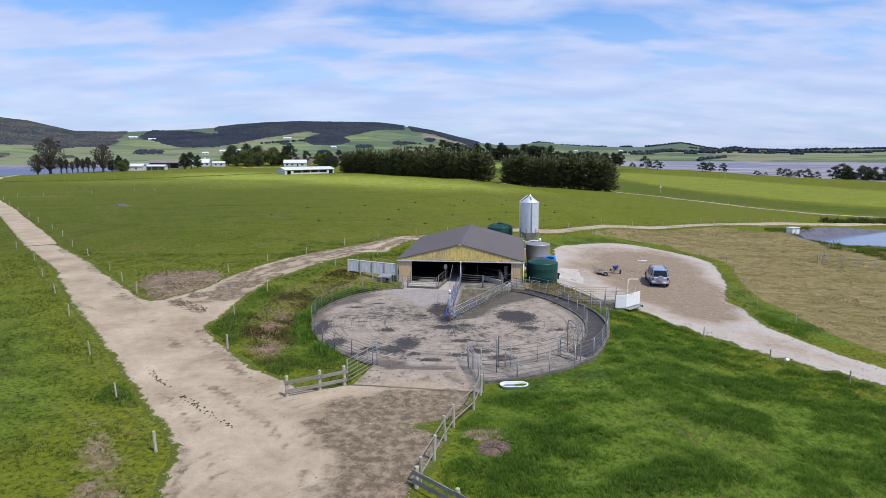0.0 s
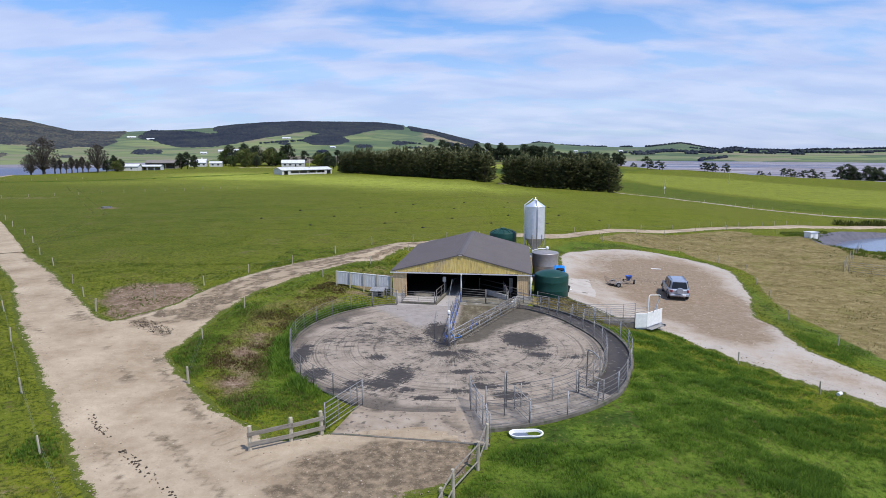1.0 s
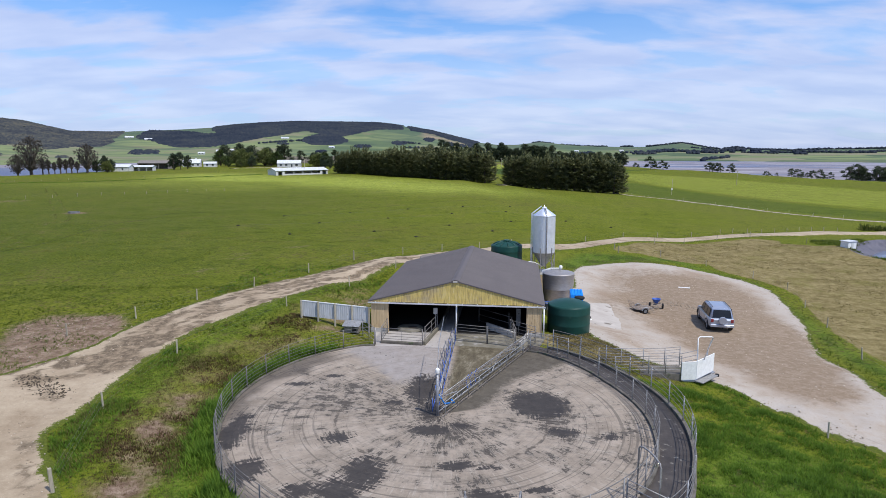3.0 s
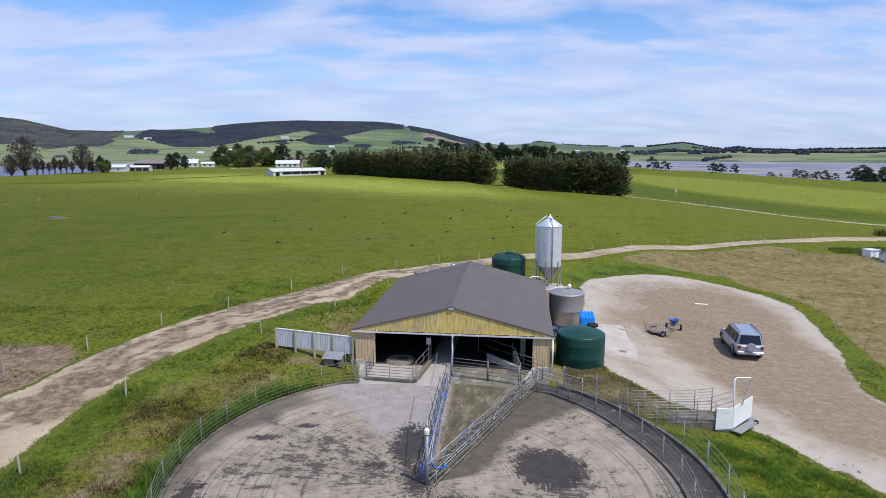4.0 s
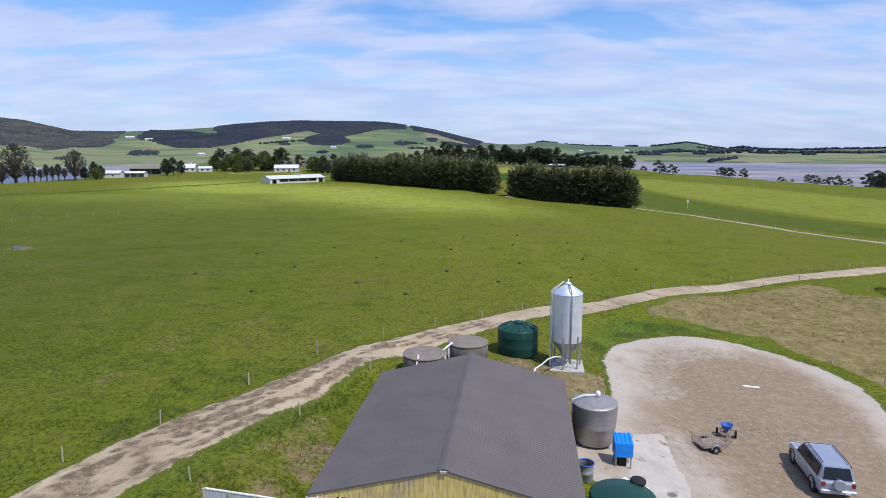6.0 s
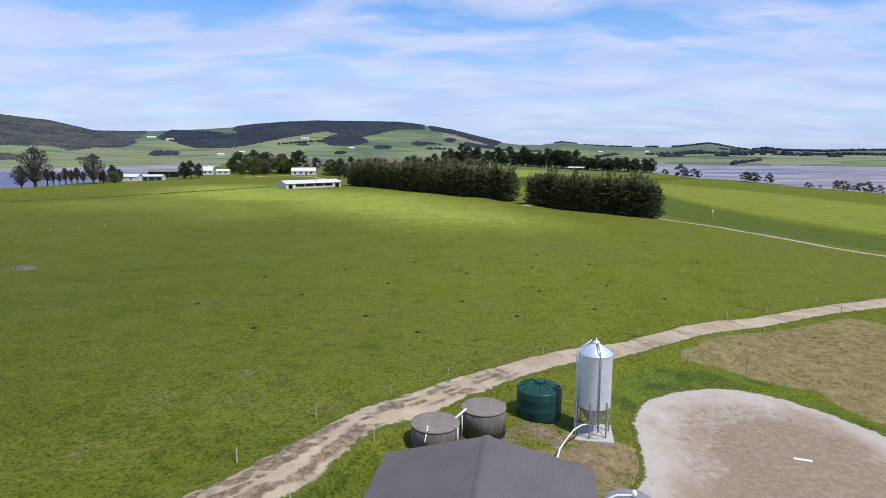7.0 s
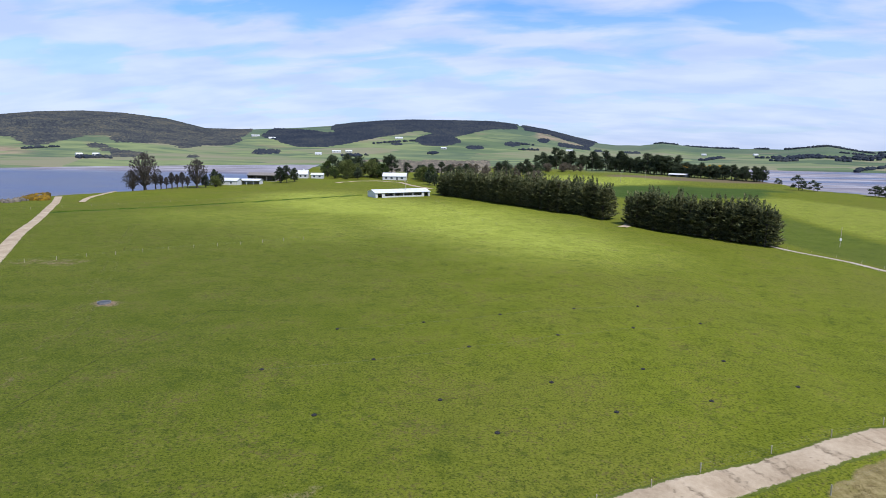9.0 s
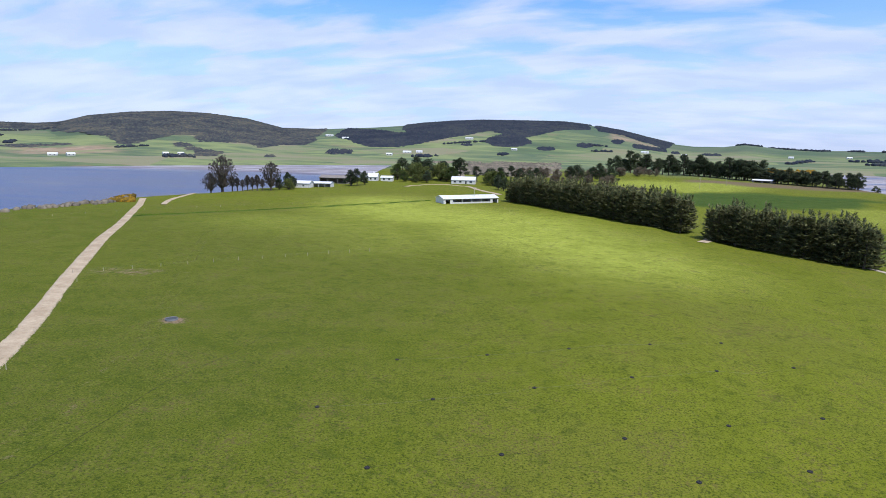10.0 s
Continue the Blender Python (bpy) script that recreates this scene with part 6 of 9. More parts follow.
VX, VY = 9.7, 62.3
vat = thing("milk_vat", pose(VX, VY, gz(VX, VY) - 0.02) @ Matrix.Diagonal((1, 1, 1.13, 1)), "round stainless steel milk vat beside the shed", "vat")
bm = B(); lathe(bm, [(1.00, 0.18), (1.05, 0.22), (1.13, 0.70), (1.17, 1.06), (1.19, 1.08), (1.175, 1.11), (1.22, 1.60), (1.23, 2.08), (1.245, 2.10), (1.20, 2.15)], 56); part("drum", bm, STAINLESS, vat, smooth=True)
bm = B(); lathe(bm, [(1.19, 2.12), (0.4, 2.30), (0, 2.33)], 56, cap_bottom=False); part("lid", bm, STAINLESS, vat, smooth=True)
for k in range(4):
    a = radians(45 + 90 * k)
    bm = B(); tube(bm, [(0.95 * math.cos(a), 0.95 * math.sin(a), 0), (0.95 * math.cos(a), 0.95 * math.sin(a), 0.3)], 0.06, 8); part("foot", bm, STEEL, vat)
bm = B(); tube(bm, [(-1.2, -0.1, 1.6), (-1.25, -0.1, 2.3), (-0.6, 0.1, 2.42), (0.05, 0.1, 2.42)], 0.04, 8); part("inlet_pipe", bm, WHITE, vat, "white inlet pipe", smooth=True)
bm = B(); lathe(bm, [(0, 2.33), (0.12, 2.36), (0.14, 2.5), (0.1, 2.6), (0, 2.62)], 16, (0.2, 0.15)); part("agitator_cap", bm, WHITE, vat, "white agitator cap", smooth=True)

BX, BY = 10.65, 60.0
t = thing("pump_cabinet", pose(BX, BY, gz(BX, BY), 0, 0, -6), "bright blue plastic hood over a steel pump stand", "cabinet")
bm = B()
vs = [bm.verts.new(p) for p in ((-0.46, -0.40, 0.62), (0.46, -0.40, 0.62), (0.46, 0.42, 0.62), (-0.46, 0.42, 0.62), (-0.46, -0.40, 1.35), (0.46, -0.40, 1.35), (0.46, 0.42, 1.62), (-0.46, 0.42, 1.62))]
for f in ((3, 2, 1, 0), (4, 5, 6, 7), (0, 1, 5, 4), (1, 2, 6, 5), (2, 3, 7, 6), (3, 0, 4, 7)):
    bm.faces.new([vs[i] for i in f])
bmesh.ops.bevel(bm, geom=list(bm.edges), offset=0.03, segments=2, affect="EDGES")
part("hood", bm, BLUEPLASTIC, t)
for k in range(4):
    x = -0.33 + 0.22 * k
    bm = B(); tube(bm, [(x, -0.40, 1.365), (x, 0.42, 1.635)], 0.022, 6); part("rib", bm, BLUEPLASTIC, t)
for sx in (-0.4, 0.34):
    for sy in (-0.35, 0.3):
        bm = B(); box(bm, sx, sx + 0.06, sy, sy + 0.06, 0, 0.64); part("leg", bm, STEEL, t)
bm = B(); box(bm, -0.25, 0.2, -0.2, 0.25, 0.05, 0.5, bevel=0.05); part("pump", bm, DARK, t, "dark pump body")
t = thing("steel_drum", pose(8.35, 58.2, gz(8.35, 58.2)), "open blue-rimmed drum beside the shed wall", "drum")
bm = B(); lathe(bm, [(0.36, 0), (0.38, 0.05), (0.37, 0.45), (0.39, 0.47), (0.37, 0.5), (0.38, 0.92)], 28, cap_top=False); part("body", bm, OLDSTEEL, t, smooth=True)
bm = B(); tube(bm, [(0.39 * math.cos(k * math.tau / 24), 0.39 * math.sin(k * math.tau / 24), 0.93) for k in range(24)], 0.03, 6, closed=True); part("rim", bm, BLUEPAINT, t, "blue painted rim", smooth=True)
bm = B(); lathe(bm, [(0, 0.5), (0.36, 0.5)], 24, cap_top=False, cap_bottom=False); part("contents", bm, WETCONC, t)

# ---------------------------------------------------------------- trees
def tri_mesh(name, tris):
    co = np.concatenate(tris).reshape(-1, 3)
    return quads(name, co, np.arange(len(co)).reshape(-1, 3))


def sprays(rng, centres, size, per, flat=0.6, droop=0.0, outward=None):
    """Small leaf clumps: per triangles round every centre."""
    n = len(centres) * per
    c = np.repeat(centres, per, 0) + rng.normal(0, size * 0.45, (n, 3)) * (1, 1, flat)
    a = rng.normal(0, 1, (n, 3)); a /= np.linalg.norm(a, axis=1, keepdims=True)
    if outward is not None:
        a = a * 0.75 + np.repeat(outward, per, 0); a /= np.linalg.norm(a, axis=1, keepdims=True)
    b = np.cross(a, rng.normal(0, 1, (n, 3))); b /= np.linalg.norm(b, axis=1, keepdims=True) + 1e-9
    s = size * rng.uniform(0.55, 1.25, (n, 1))
    a[:, 2] -= droop
    return np.stack([c - b * s * 0.42, c + b * s * 0.42, c + a * s * 1.15], 1).astype(np.float32)


def fans(rng, at, ways, length, width, tilt=0.25):
    """Flat sprays: each lies along its limb, a little fanned out and turned up at the tip."""
    n = len(at)
    a = ways + rng.normal(0, 0.42, (n, 3)) * (1, 1, 0.45)
    a[:, 2] += tilt
    a /= np.linalg.norm(a, axis=1, keepdims=True)
    b = np.cross(a, np.array([0, 0, 1.0]) + rng.normal(0, 0.35, (n, 3)))
    b /= np.linalg.norm(b, axis=1, keepdims=True) + 1e-9
    L, W = length * rng.uniform(0.6, 1.3, (n, 1)), width * rng.uniform(0.6, 1.3, (n, 1))
    return np.stack([at - b * W, at + b * W, at + a * L], 1).astype(np.float32)


def macrocarpa(seed, h, w, limbs_n=95, leaders=7, length=0.95, width=0.24, per=26):
    """A hedge cypress: limbs that sweep out and up in tiers, flat sprays on their outer half, thin leaders over the top."""
    rng = np.random.default_rng(seed)
    wood = B()
    tube(wood, [(0, 0, -0.5), (0.1, 0.05, h * 0.4), (0.05, 0.1, h * 0.75), (0, 0, h * 0.92)], [0.34, 0.26, 0.13, 0.03], 8)
    at, ways = [], []
    for k in range(limbs_n):
        f = 0.02 + 0.90 * (k + rng.random()) / limbs_n
        z, a = f * h, k * 2.39996 + rng.normal(0, 0.25)
        L = w * (1.0 if f < 0.5 else max(0.22, 1 - ((f - 0.5) / 0.5) ** 1.5)) * rng.uniform(0.70, 1.18)
        d, rise = np.array([math.cos(a), math.sin(a), 0.0]), rng.uniform(0.10, 0.42)
        if k % 4 == 0:
            tube(wood, [(0, 0, z), tuple(d * L * 0.5 + (0, 0, z + rise * L * 0.35)), tuple(d * L * 0.95 + (0, 0, z + rise * L))], [0.07, 0.045, 0.012], 4, cap=False)
        q = rng.uniform(0.38, 1.0, per) ** 0.8
        p = d * (L * q)[:, None] + np.array([0, 0, z])
        p[:, 2] += rise * L * q * q
        side = np.array([-d[1], d[0], 0])
        p += side * (rng.normal(0, 0.26, per) * L * (1.15 - 0.7 * q))[:, None] + rng.normal(0, 0.07, (per, 3))
        at.append(p); ways.append(np.tile(d * 0.9, (per, 1)))
    for _ in range(leaders):
        x, y, top = rng.uniform(-0.7, 0.7) * w, rng.uniform(-0.7, 0.7) * w, h * rng.uniform(0.90, 1.16)
        z = np.linspace(0.70 * h, top, 22)
        a = rng.uniform(0, math.tau, 22)
        out = np.stack([np.cos(a), np.sin(a), 0.9 + 0 * a], -1)
        taper = (1.02 - (z - z[0]) / (top - z[0]))[:, None]
        at.append(np.stack([x + 0 * z, y + 0 * z, z], -1) + out * (0.22, 0.22, 0) * taper); ways.append(out * (0.3 + 0.7 * taper))
    return wood, tri_mesh("crown", [fans(rng, np.concatenate(at), np.concatenate(ways), length, width)])


def open_pine(seed, h, w, bare=0.30, clumps=11, per=120, size=0.62):
    """An old pine: a bare leaning trunk, a few heavy limbs, flattened tufts of needles with sky between them."""
    rng = np.random.default_rng(seed)
    wood = B()
    lean = rng.normal(0, 0.06, 2) * h
    tube(wood, [(0, 0, -0.6), (*(lean * 0.4), h * 0.45), (*lean, h * 0.9)], [0.030 * h, 0.022 * h, 0.006 * h], 7)
    tris = []
    for k in range(clumps):
        f = bare + (1 - bare) * (k + rng.random()) / clumps
        a = k * 2.4 + rng.normal(0, 0.4)
        reach = w * (0.95 if f < 0.72 else 1.15 * math.sqrt(max(0.04, 1 - f))) * rng.uniform(0.55, 1.1)
        c = np.array([lean[0] * f + math.cos(a) * reach, lean[1] * f + math.sin(a) * reach, h * f + 0.12 * reach])
        tube(wood, [(lean[0] * f, lean[1] * f, h * f * 0.86), tuple(c * (0.6, 0.6, 0.97)), tuple(c)], [0.009 * h, 0.006 * h, 0.002 * h], 4, cap=False)
        p = rng.normal(0, 1, (per, 3)); p /= np.linalg.norm(p, axis=1, keepdims=True)
        way = p.copy(); way[:, 2] = np.abs(way[:, 2]) * 0.6
        p = c + p * rng.uniform(0.35, 1.0, (per, 1)) * (w * 0.46, w * 0.46, w * 0.24)
        tris.append(fans(rng, p, way, size, size * 0.40, 0.3))
    return wood, tri_mesh("crown", [np.concatenate(tris)])


def broadleaf(seed, h, w, size=0.7, per=10, clumps=26, base=0.25):
    """A round-headed tree: forked limbs that end in clumps."""
    rng = np.random.default_rng(seed)
    limbs = B()
    tube(limbs, [(0, 0, -0.4), (0.1, 0, h * base), (0.05, 0.1, h * 0.55)], [0.045 * h, 0.035 * h, 0.015 * h], 8)
    centres, out = [], []
    for k in range(clumps):
        a, f = rng.uniform(0, math.tau), rng.uniform(0, 1)
        z = h * (base + (1 - base) * (0.15 + 0.80 * f))
        reach = w * math.sqrt(max(0.05, 1 - (2 * f - 0.85) ** 2)) * rng.uniform(0.45, 1.0)
        p = np.array([math.cos(a) * reach, math.sin(a) * reach, z])
        tube(limbs, [(0.05, 0, h * base * rng.uniform(0.8, 1.5)), tuple(p * (0.55, 0.55, 0.75)), tuple(p)], [0.012 * h, 0.008 * h, 0.002 * h], 4, cap=False)
        for _ in range(7):
            q = rng.normal(0, 1, 3); q /= np.linalg.norm(q)
            centres.append(p + q * w * 0.24 * rng.uniform(0.6, 1.1)); out.append(q * 0.9 + np.array([0, 0, 0.3]))
    return limbs, tri_mesh("crown", [sprays(rng, np.array(centres), size, per, flat=0.8, outward=np.array(out))])


def make_tree(kind, built, leafmat, label, category, group=""):
    limbs, crown = built
    t = thing(kind, pose(0, 0, 0), label, category, group)
    part("trunk", limbs, BARK, t)
    link_mesh("crown", crown, leafmat, t)
    return t


def plant(proto, places, rng, lo=0.85, hi=1.12, sink=0.15, used=None):
    """The first place takes the tree itself, the others copies; each is turned and sized a little."""
    for i, (x, y, s) in enumerate(places):
        k = s * rng.uniform(lo, hi)
        m = pose(x, y, gz(x, y) - sink, 0, 0, rng.uniform(0, 360)) @ Matrix.Scale(k, 4)
        if used is not None and not used:
            proto.matrix_basis = m; used.append(1)
        else:
            c = copy_thing(proto, pose(0, 0, 0)); c.matrix_basis = m


rng = np.random.default_rng(5)
belts = [make_tree("shelter_pine", macrocarpa(40 + i, 10.6, 2.9), PINE, "dense dark green macrocarpa pine in a shelter belt", "tree", "shelter belt trees") for i in range(4)]
used = [[], [], [], []]


def belt(a, b, step, scale=1.0, protos=belts, marks=used, jitter=0.8, wobble=0.14):
    L = math.hypot(b[0] - a[0], b[1] - a[1])
    n = max(int(L / step), 1)
    for i in range(n + 1):
        x = a[0] + (b[0] - a[0]) * i / n + rng.uniform(-jitter, jitter)
        y = a[1] + (b[1] - a[1]) * i / n + rng.uniform(-jitter, jitter)
        k = int(rng.integers(0, len(protos)))
        plant(protos[k], [(x, y, scale)], rng, 1 - wobble, 1 + wobble, used=marks[k])


belt((-58, 365), (18.5, 286), 3.3, 1.12)
belt((-55, 369), (21.0, 290), 4.4, 1.16)
belt((28.0, 272.5), (63.5, 243.5), 3.0, 1.08)
belt((30.5, 276), (65.5, 247), 4.0, 1.10)

darks = [make_tree("pine_tree", open_pine(60 + i, (13.0, 15.5, 11.5)[i], (4.8, 4.4, 5.4)[i], (0.20, 0.30, 0.10)[i], (14, 13, 17)[i], 130, 0.80), DEEPPINE, "dark old pine with a rough open crown", "tree", "old pines") for i in range(3)]
dused = [[], [], []]
belt((60, 760), (118, 710), 3.6, 1.15, darks, dused, 3, 0.30)
belt((64, 766), (122, 716), 4.5, 1.1, darks, dused, 3, 0.30)
belt((118, 706), (176, 620), 3.6, 0.85, darks, dused, 2.5, 0.30)
belt((122, 710), (178, 628), 5.0, 0.75, darks, dused, 2.5, 0.30)
belt((-20, 720), (60, 770), 4.6, 1.2, darks, dused, 5, 0.30)
BROWNTWIG = leaf("bare_brown_twigs", (0.110, 0.088, 0.060), (0.180, 0.148, 0.105), (0.260, 0.220, 0.165))
bares = [make_tree("bare_tree", broadleaf(70 + i, 8.5, 4.0, 0.5, 10, 30, 0.12), BROWNTWIG, "leafless brown scrub tree behind the shelter belt", "tree", "bare scrub trees") for i in range(2)]
bare_used = [[], []]
belt((-90, 560), (-30, 600), 5.0, 1.0, bares, bare_used, 6)
belt((-62, 500), (-8, 530), 5.0, 0.8, bares, bare_used, 5)
belt((-40, 640), (30, 690), 6.0, 0.9, bares, bare_used, 8)
belt((-30, 455), (8, 440), 3.5, 0.55, bares, bare_used, 1.5)
belt((-42, 560), (-14, 575), 6.0, 0.95, darks, dused, 4)
shores = [make_tree("shore_pine", open_pine(66 + i, 6.8, 2.9, 0.16, 9, 90, 0.6), DEEPPINE, "low ragged pine on the shore bank", "tree", "shore pines") for i in range(3)]
sused = [[], [], []]
belt((215, 412), (236, 395), 5.0, 0.55, shores, sused, 3, 0.4)
belt((247, 388), (330, 350), 3.0, 1.25, shores, sused, 2.5, 0.3)
belt((250, 392), (335, 354), 4.6, 1.35, shores, sused, 2.5, 0.3)
for x, y, s in ((168, 515, 0.85), (176, 510, 0.8), (196, 470, 0.75), (201, 468, 0.7), (207, 462, 0.55), (222, 440, 0.45), (232, 420, 0.55), (240, 408, 0.6), (180, 640, 0.8), (190, 628, 0.7), (345, 345, 1.1)):
    k = int(rng.integers(0, 3)); plant(shores[k], [(x, y, s * 1.55), (x + 3.0, y + 2, s * 1.1)], rng, used=sused[k])

GARDENLEAF = leaf("light_garden_leaves", (0.070, 0.090, 0.026), (0.130, 0.155, 0.045), (0.215, 0.230, 0.080))
broads = [make_tree("broadleaf_tree", broadleaf(80 + i, (9.0, 7.6, 9.6)[i], (4.0, 4.4, 3.4)[i], 0.50, 14, 38, (0.08, 0.03, 0.10)[i]), (BROADLEAF, GARDENLEAF, DEEPPINE)[i], ("dark green garden tree near the farmhouse", "light green leafy garden tree near the farmhouse", "dark upright conifer near the farmhouse")[i], "tree", "garden trees") for i in range(3)]
bused = [[], [], []]
for x, y, s in ((-172, 500, 1.5), (-160, 508, 1.7), (-150, 502, 1.5), (-141, 512, 1.7), (-134, 505, 1.4), (-128, 500, 1.2), (-162, 488, 0.9), (-152, 486, 0.8), (-144, 488, 0.9), (-156, 500, 1.6), (-178, 430, 0.9), (-174, 442, 1.0), (-92, 480, 1.2), (-85, 470, 1.0), (-97, 492, 1.2), (-200, 376, 0.85), (-196, 380, 0.95), (-205, 395, 1.1), (-199, 390, 0.9), (-80, 440, 1.0), (-74, 428, 0.9)):
    k = int(rng.integers(0, 3)); plant(broads[k], [(x, y, s)], rng, used=bused[k])
belt((-172, 520), (-126, 528), 6.0, 1.15, darks, dused, 3)
belt((-110, 505), (-70, 520), 6.0, 0.75, darks, dused, 4)
plant(darks[0], [(-176, 424, 0.85), (-173, 428, 0.8)], rng, used=dused[0])
big = make_tree("old_tree", broadleaf(91, 15.0, 5.6, 0.34, 13, 80, 0.10), TWIG, "large half-bare old tree with grey twigs", "tree")
bg_used = []
plant(big, [(-222, 352, 1.45), (-203, 372, 1.2), (-226, 347, 0.9)], rng, used=bg_used)
poplar = make_tree("bare_poplar", broadleaf(95, 9.0, 1.7, 0.30, 9, 44, 0.22), TWIG, "thin leafless grey poplar in a row on the shore", "tree", "bare poplars")
pop_used = []
for x, y in ((-219, 357), (-217, 359), (-215, 361), (-213, 363), (-211, 365), (-209, 367), (-207, 369)):
    plant(poplar, [(x, y, 0.95)], rng, 0.75, 1.15, used=pop_used)


# far woods: many small crowns in one mesh
def woods(name, label, spots, material, lo, hi, seed, tall=1.0, dense=False):
    r = np.random.default_rng(seed)
    x, y = spots
    n = len(x)
    s = r.uniform(lo, hi, n)
    z = ground(x, y)
    base = np.array([[math.cos(a), math.sin(a), 0] for a in np.arange(5) * math.tau / 5])
    ring = base[None] * s[:, None, None] * r.uniform(0.7, 1.1, (n, 5, 1))
    low = ring * 0.75; low[..., 2] = -1.0
    mid = ring.copy(); mid[..., 2] = (s * tall * 0.6)[:, None] * r.uniform(0.7, 1.2, (n, 5))
    top = np.zeros((n, 1, 3)); top[:, 0, 2] = s * tall * r.uniform(0.85, 1.15, n)
    if dense:                                # crowns that stand shoulder to shoulder show their tops alone
        low = ring * 1.25; low[..., 2] = -0.4
        co = np.concatenate([low, top], 1) + np.stack([x, y, z], -1)[:, None]
        f = (np.array([(k, (k + 1) % 5, 5) for k in range(5)])[None] + 6 * np.arange(n)[:, None, None]).reshape(-1, 3)
        return tagged(link_mesh(name, quads(name, co.reshape(-1, 3), f), material, smooth=True), label, "woodland", kind="stuff")
    co = np.concatenate([low, mid, top], 1) + np.stack([x, y, z], -1)[:, None]
    f = []
    for k in range(5):
        q = (k + 1) % 5
        f += [(k, q, 5 + q), (k, 5 + q, 5 + k), (5 + k, 5 + q, 10)]
    f = (np.array(f)[None] + 11 * np.arange(n)[:, None, None]).reshape(-1, 3)
    me = quads(name, co.reshape(-1, 3), f)
    return tagged(link_mesh(name, me, material, smooth=True), label, "woodland", kind="stuff")


def polar_spots(n, az0, az1, r0, r1, seed, keep):
    r = np.random.default_rng(seed)
    a, d = np.radians(r.uniform(az0, az1, n)), np.sqrt(r.uniform(r0 ** 2, r1 ** 2, n))
    x, y = d * np.sin(a), 40 + d * np.cos(a)
    k = keep(np.degrees(a), d, x, y, r)
    return x[k], y[k]


def bush(az, d, x, y, r):
    return forest(x, y) > r.uniform(0.35, 0.75, len(x))


def shelter_lines(n, seed):
    """Crowns along short straight belts and in small copses on the far flats."""
    r = np.random.default_rng(seed)
    px, py = [], []
    for _ in range(n):
        az, d = radians(r.uniform(-62, 58)), r.uniform(1010, 1750)
        cx, cy = d * math.sin(az), 40 + d * math.cos(az)
        turn = -az + radians(r.choice([-18, 14, 22, 75])) + r.normal(0, 0.1)
        L, W = (r.uniform(40, 150), 5) if r.random() < 0.6 else (r.uniform(18, 45), 18)
        k = int(L * W / 14) + 8
        u, v = r.uniform(-L / 2, L / 2, k), r.normal(0, W / 2, k)
        px.append(cx + u * math.cos(turn) - v * math.sin(turn)); py.append(cy + u * math.sin(turn) + v * math.cos(turn))
    return np.concatenate(px), np.concatenate(py)


woods("wood_west", "dark bushland covering the rounded hill", polar_spots(60000, -62, -26, 1080, 2300, 1, bush), BUSHHILL, 2.6, 5.4, 2, 0.55, True)
woods("wood_ridge", "dark plantation along the long ridge", polar_spots(60000, -27, 8, 1080, 2300, 3, bush), WOODS, 2.6, 5.0, 4, 1.0, True)
woods("wood_flats", "shelter belts and copses on the far flats", shelter_lines(34, 5), WOODS, 2.0, 4.6, 6, 1.1)
woods("swamp_scrub", "brown leafless scrub on the flats behind the shelter belts", polar_spots(9000, -17.5, -6.0, 560, 930, 7, lambda az, d, x, y, r: fbm(x / 40, y / 40, 45) > 0.36 + 0.25 * np.abs(az + 11.5) / 6), SWAMPWOOD, 1.6, 3.2, 8, 1.0, True)
sk = np.random.default_rng(55)
sx, sy = [], []
for az, d, n, w in ((9.2, 2150, 16, 26), (11.4, 2120, 12, 22), (13.2, 2140, 26, 45), (16.6, 2150, 9, 14), (20.6, 2080, 40, 60), (22.4, 2100, 30, 50), (26.4, 2060, 26, 50), (28.6, 2080, 40, 90), (24.6, 1500, 26, 30), (18.4, 1450, 10, 40), (22.0, 1380, 12, 60), (31.0, 1500, 30, 80), (33.0, 2080, 40, 120)):
    a = radians(az)
    n = n * 4
    u, v = sk.uniform(-1, 1, n) * w * 1.4, sk.normal(0, 9, n)
    sx.append(d * math.sin(a) + u * math.cos(a) + v * math.sin(a)); sy.append(40 + d * math.cos(a) - u * math.sin(a) + v * math.cos(a))
woods("wood_knolls", "clumps of old trees on the far eastern skyline", (np.concatenate(sx), np.concatenate(sy)), WOODS, 3.0, 6.5, 56, 1.0)
gx, gy = polar_spots(2400, -43.9, -42.2, 326, 360, 9, lambda az, d, x, y, r: fbm(x / 6, y / 6, 51) > 0.50)
woods("gorse_bank", "flowering yellow gorse on the shore bank", (gx, gy), GORSE, 0.7, 1.7, 10)
bx, by = polar_spots(5000, -66, -42.5, 240, 360, 14, lambda az, d, x, y, r: (np.abs(d - np.interp(az, NEAR_AZ, NEAR_R) + 30) < 5) & (fbm(x / 7, y / 7, 57) > 0.40))
woods("shore_scrub", "low dark scrub along the estuary bank", (bx, by), SWAMPWOOD, 0.7, 1.7, 15)
hx, hy = polar_spots(500, 9, 14, 900, 1010, 12, lambda az, d, x, y, r: fbm(x / 30, y / 30, 53) > 0.45)
woods("gorse_far", "yellow gorse along the far shore", (hx, hy), GORSE, 1.5, 3, 13)


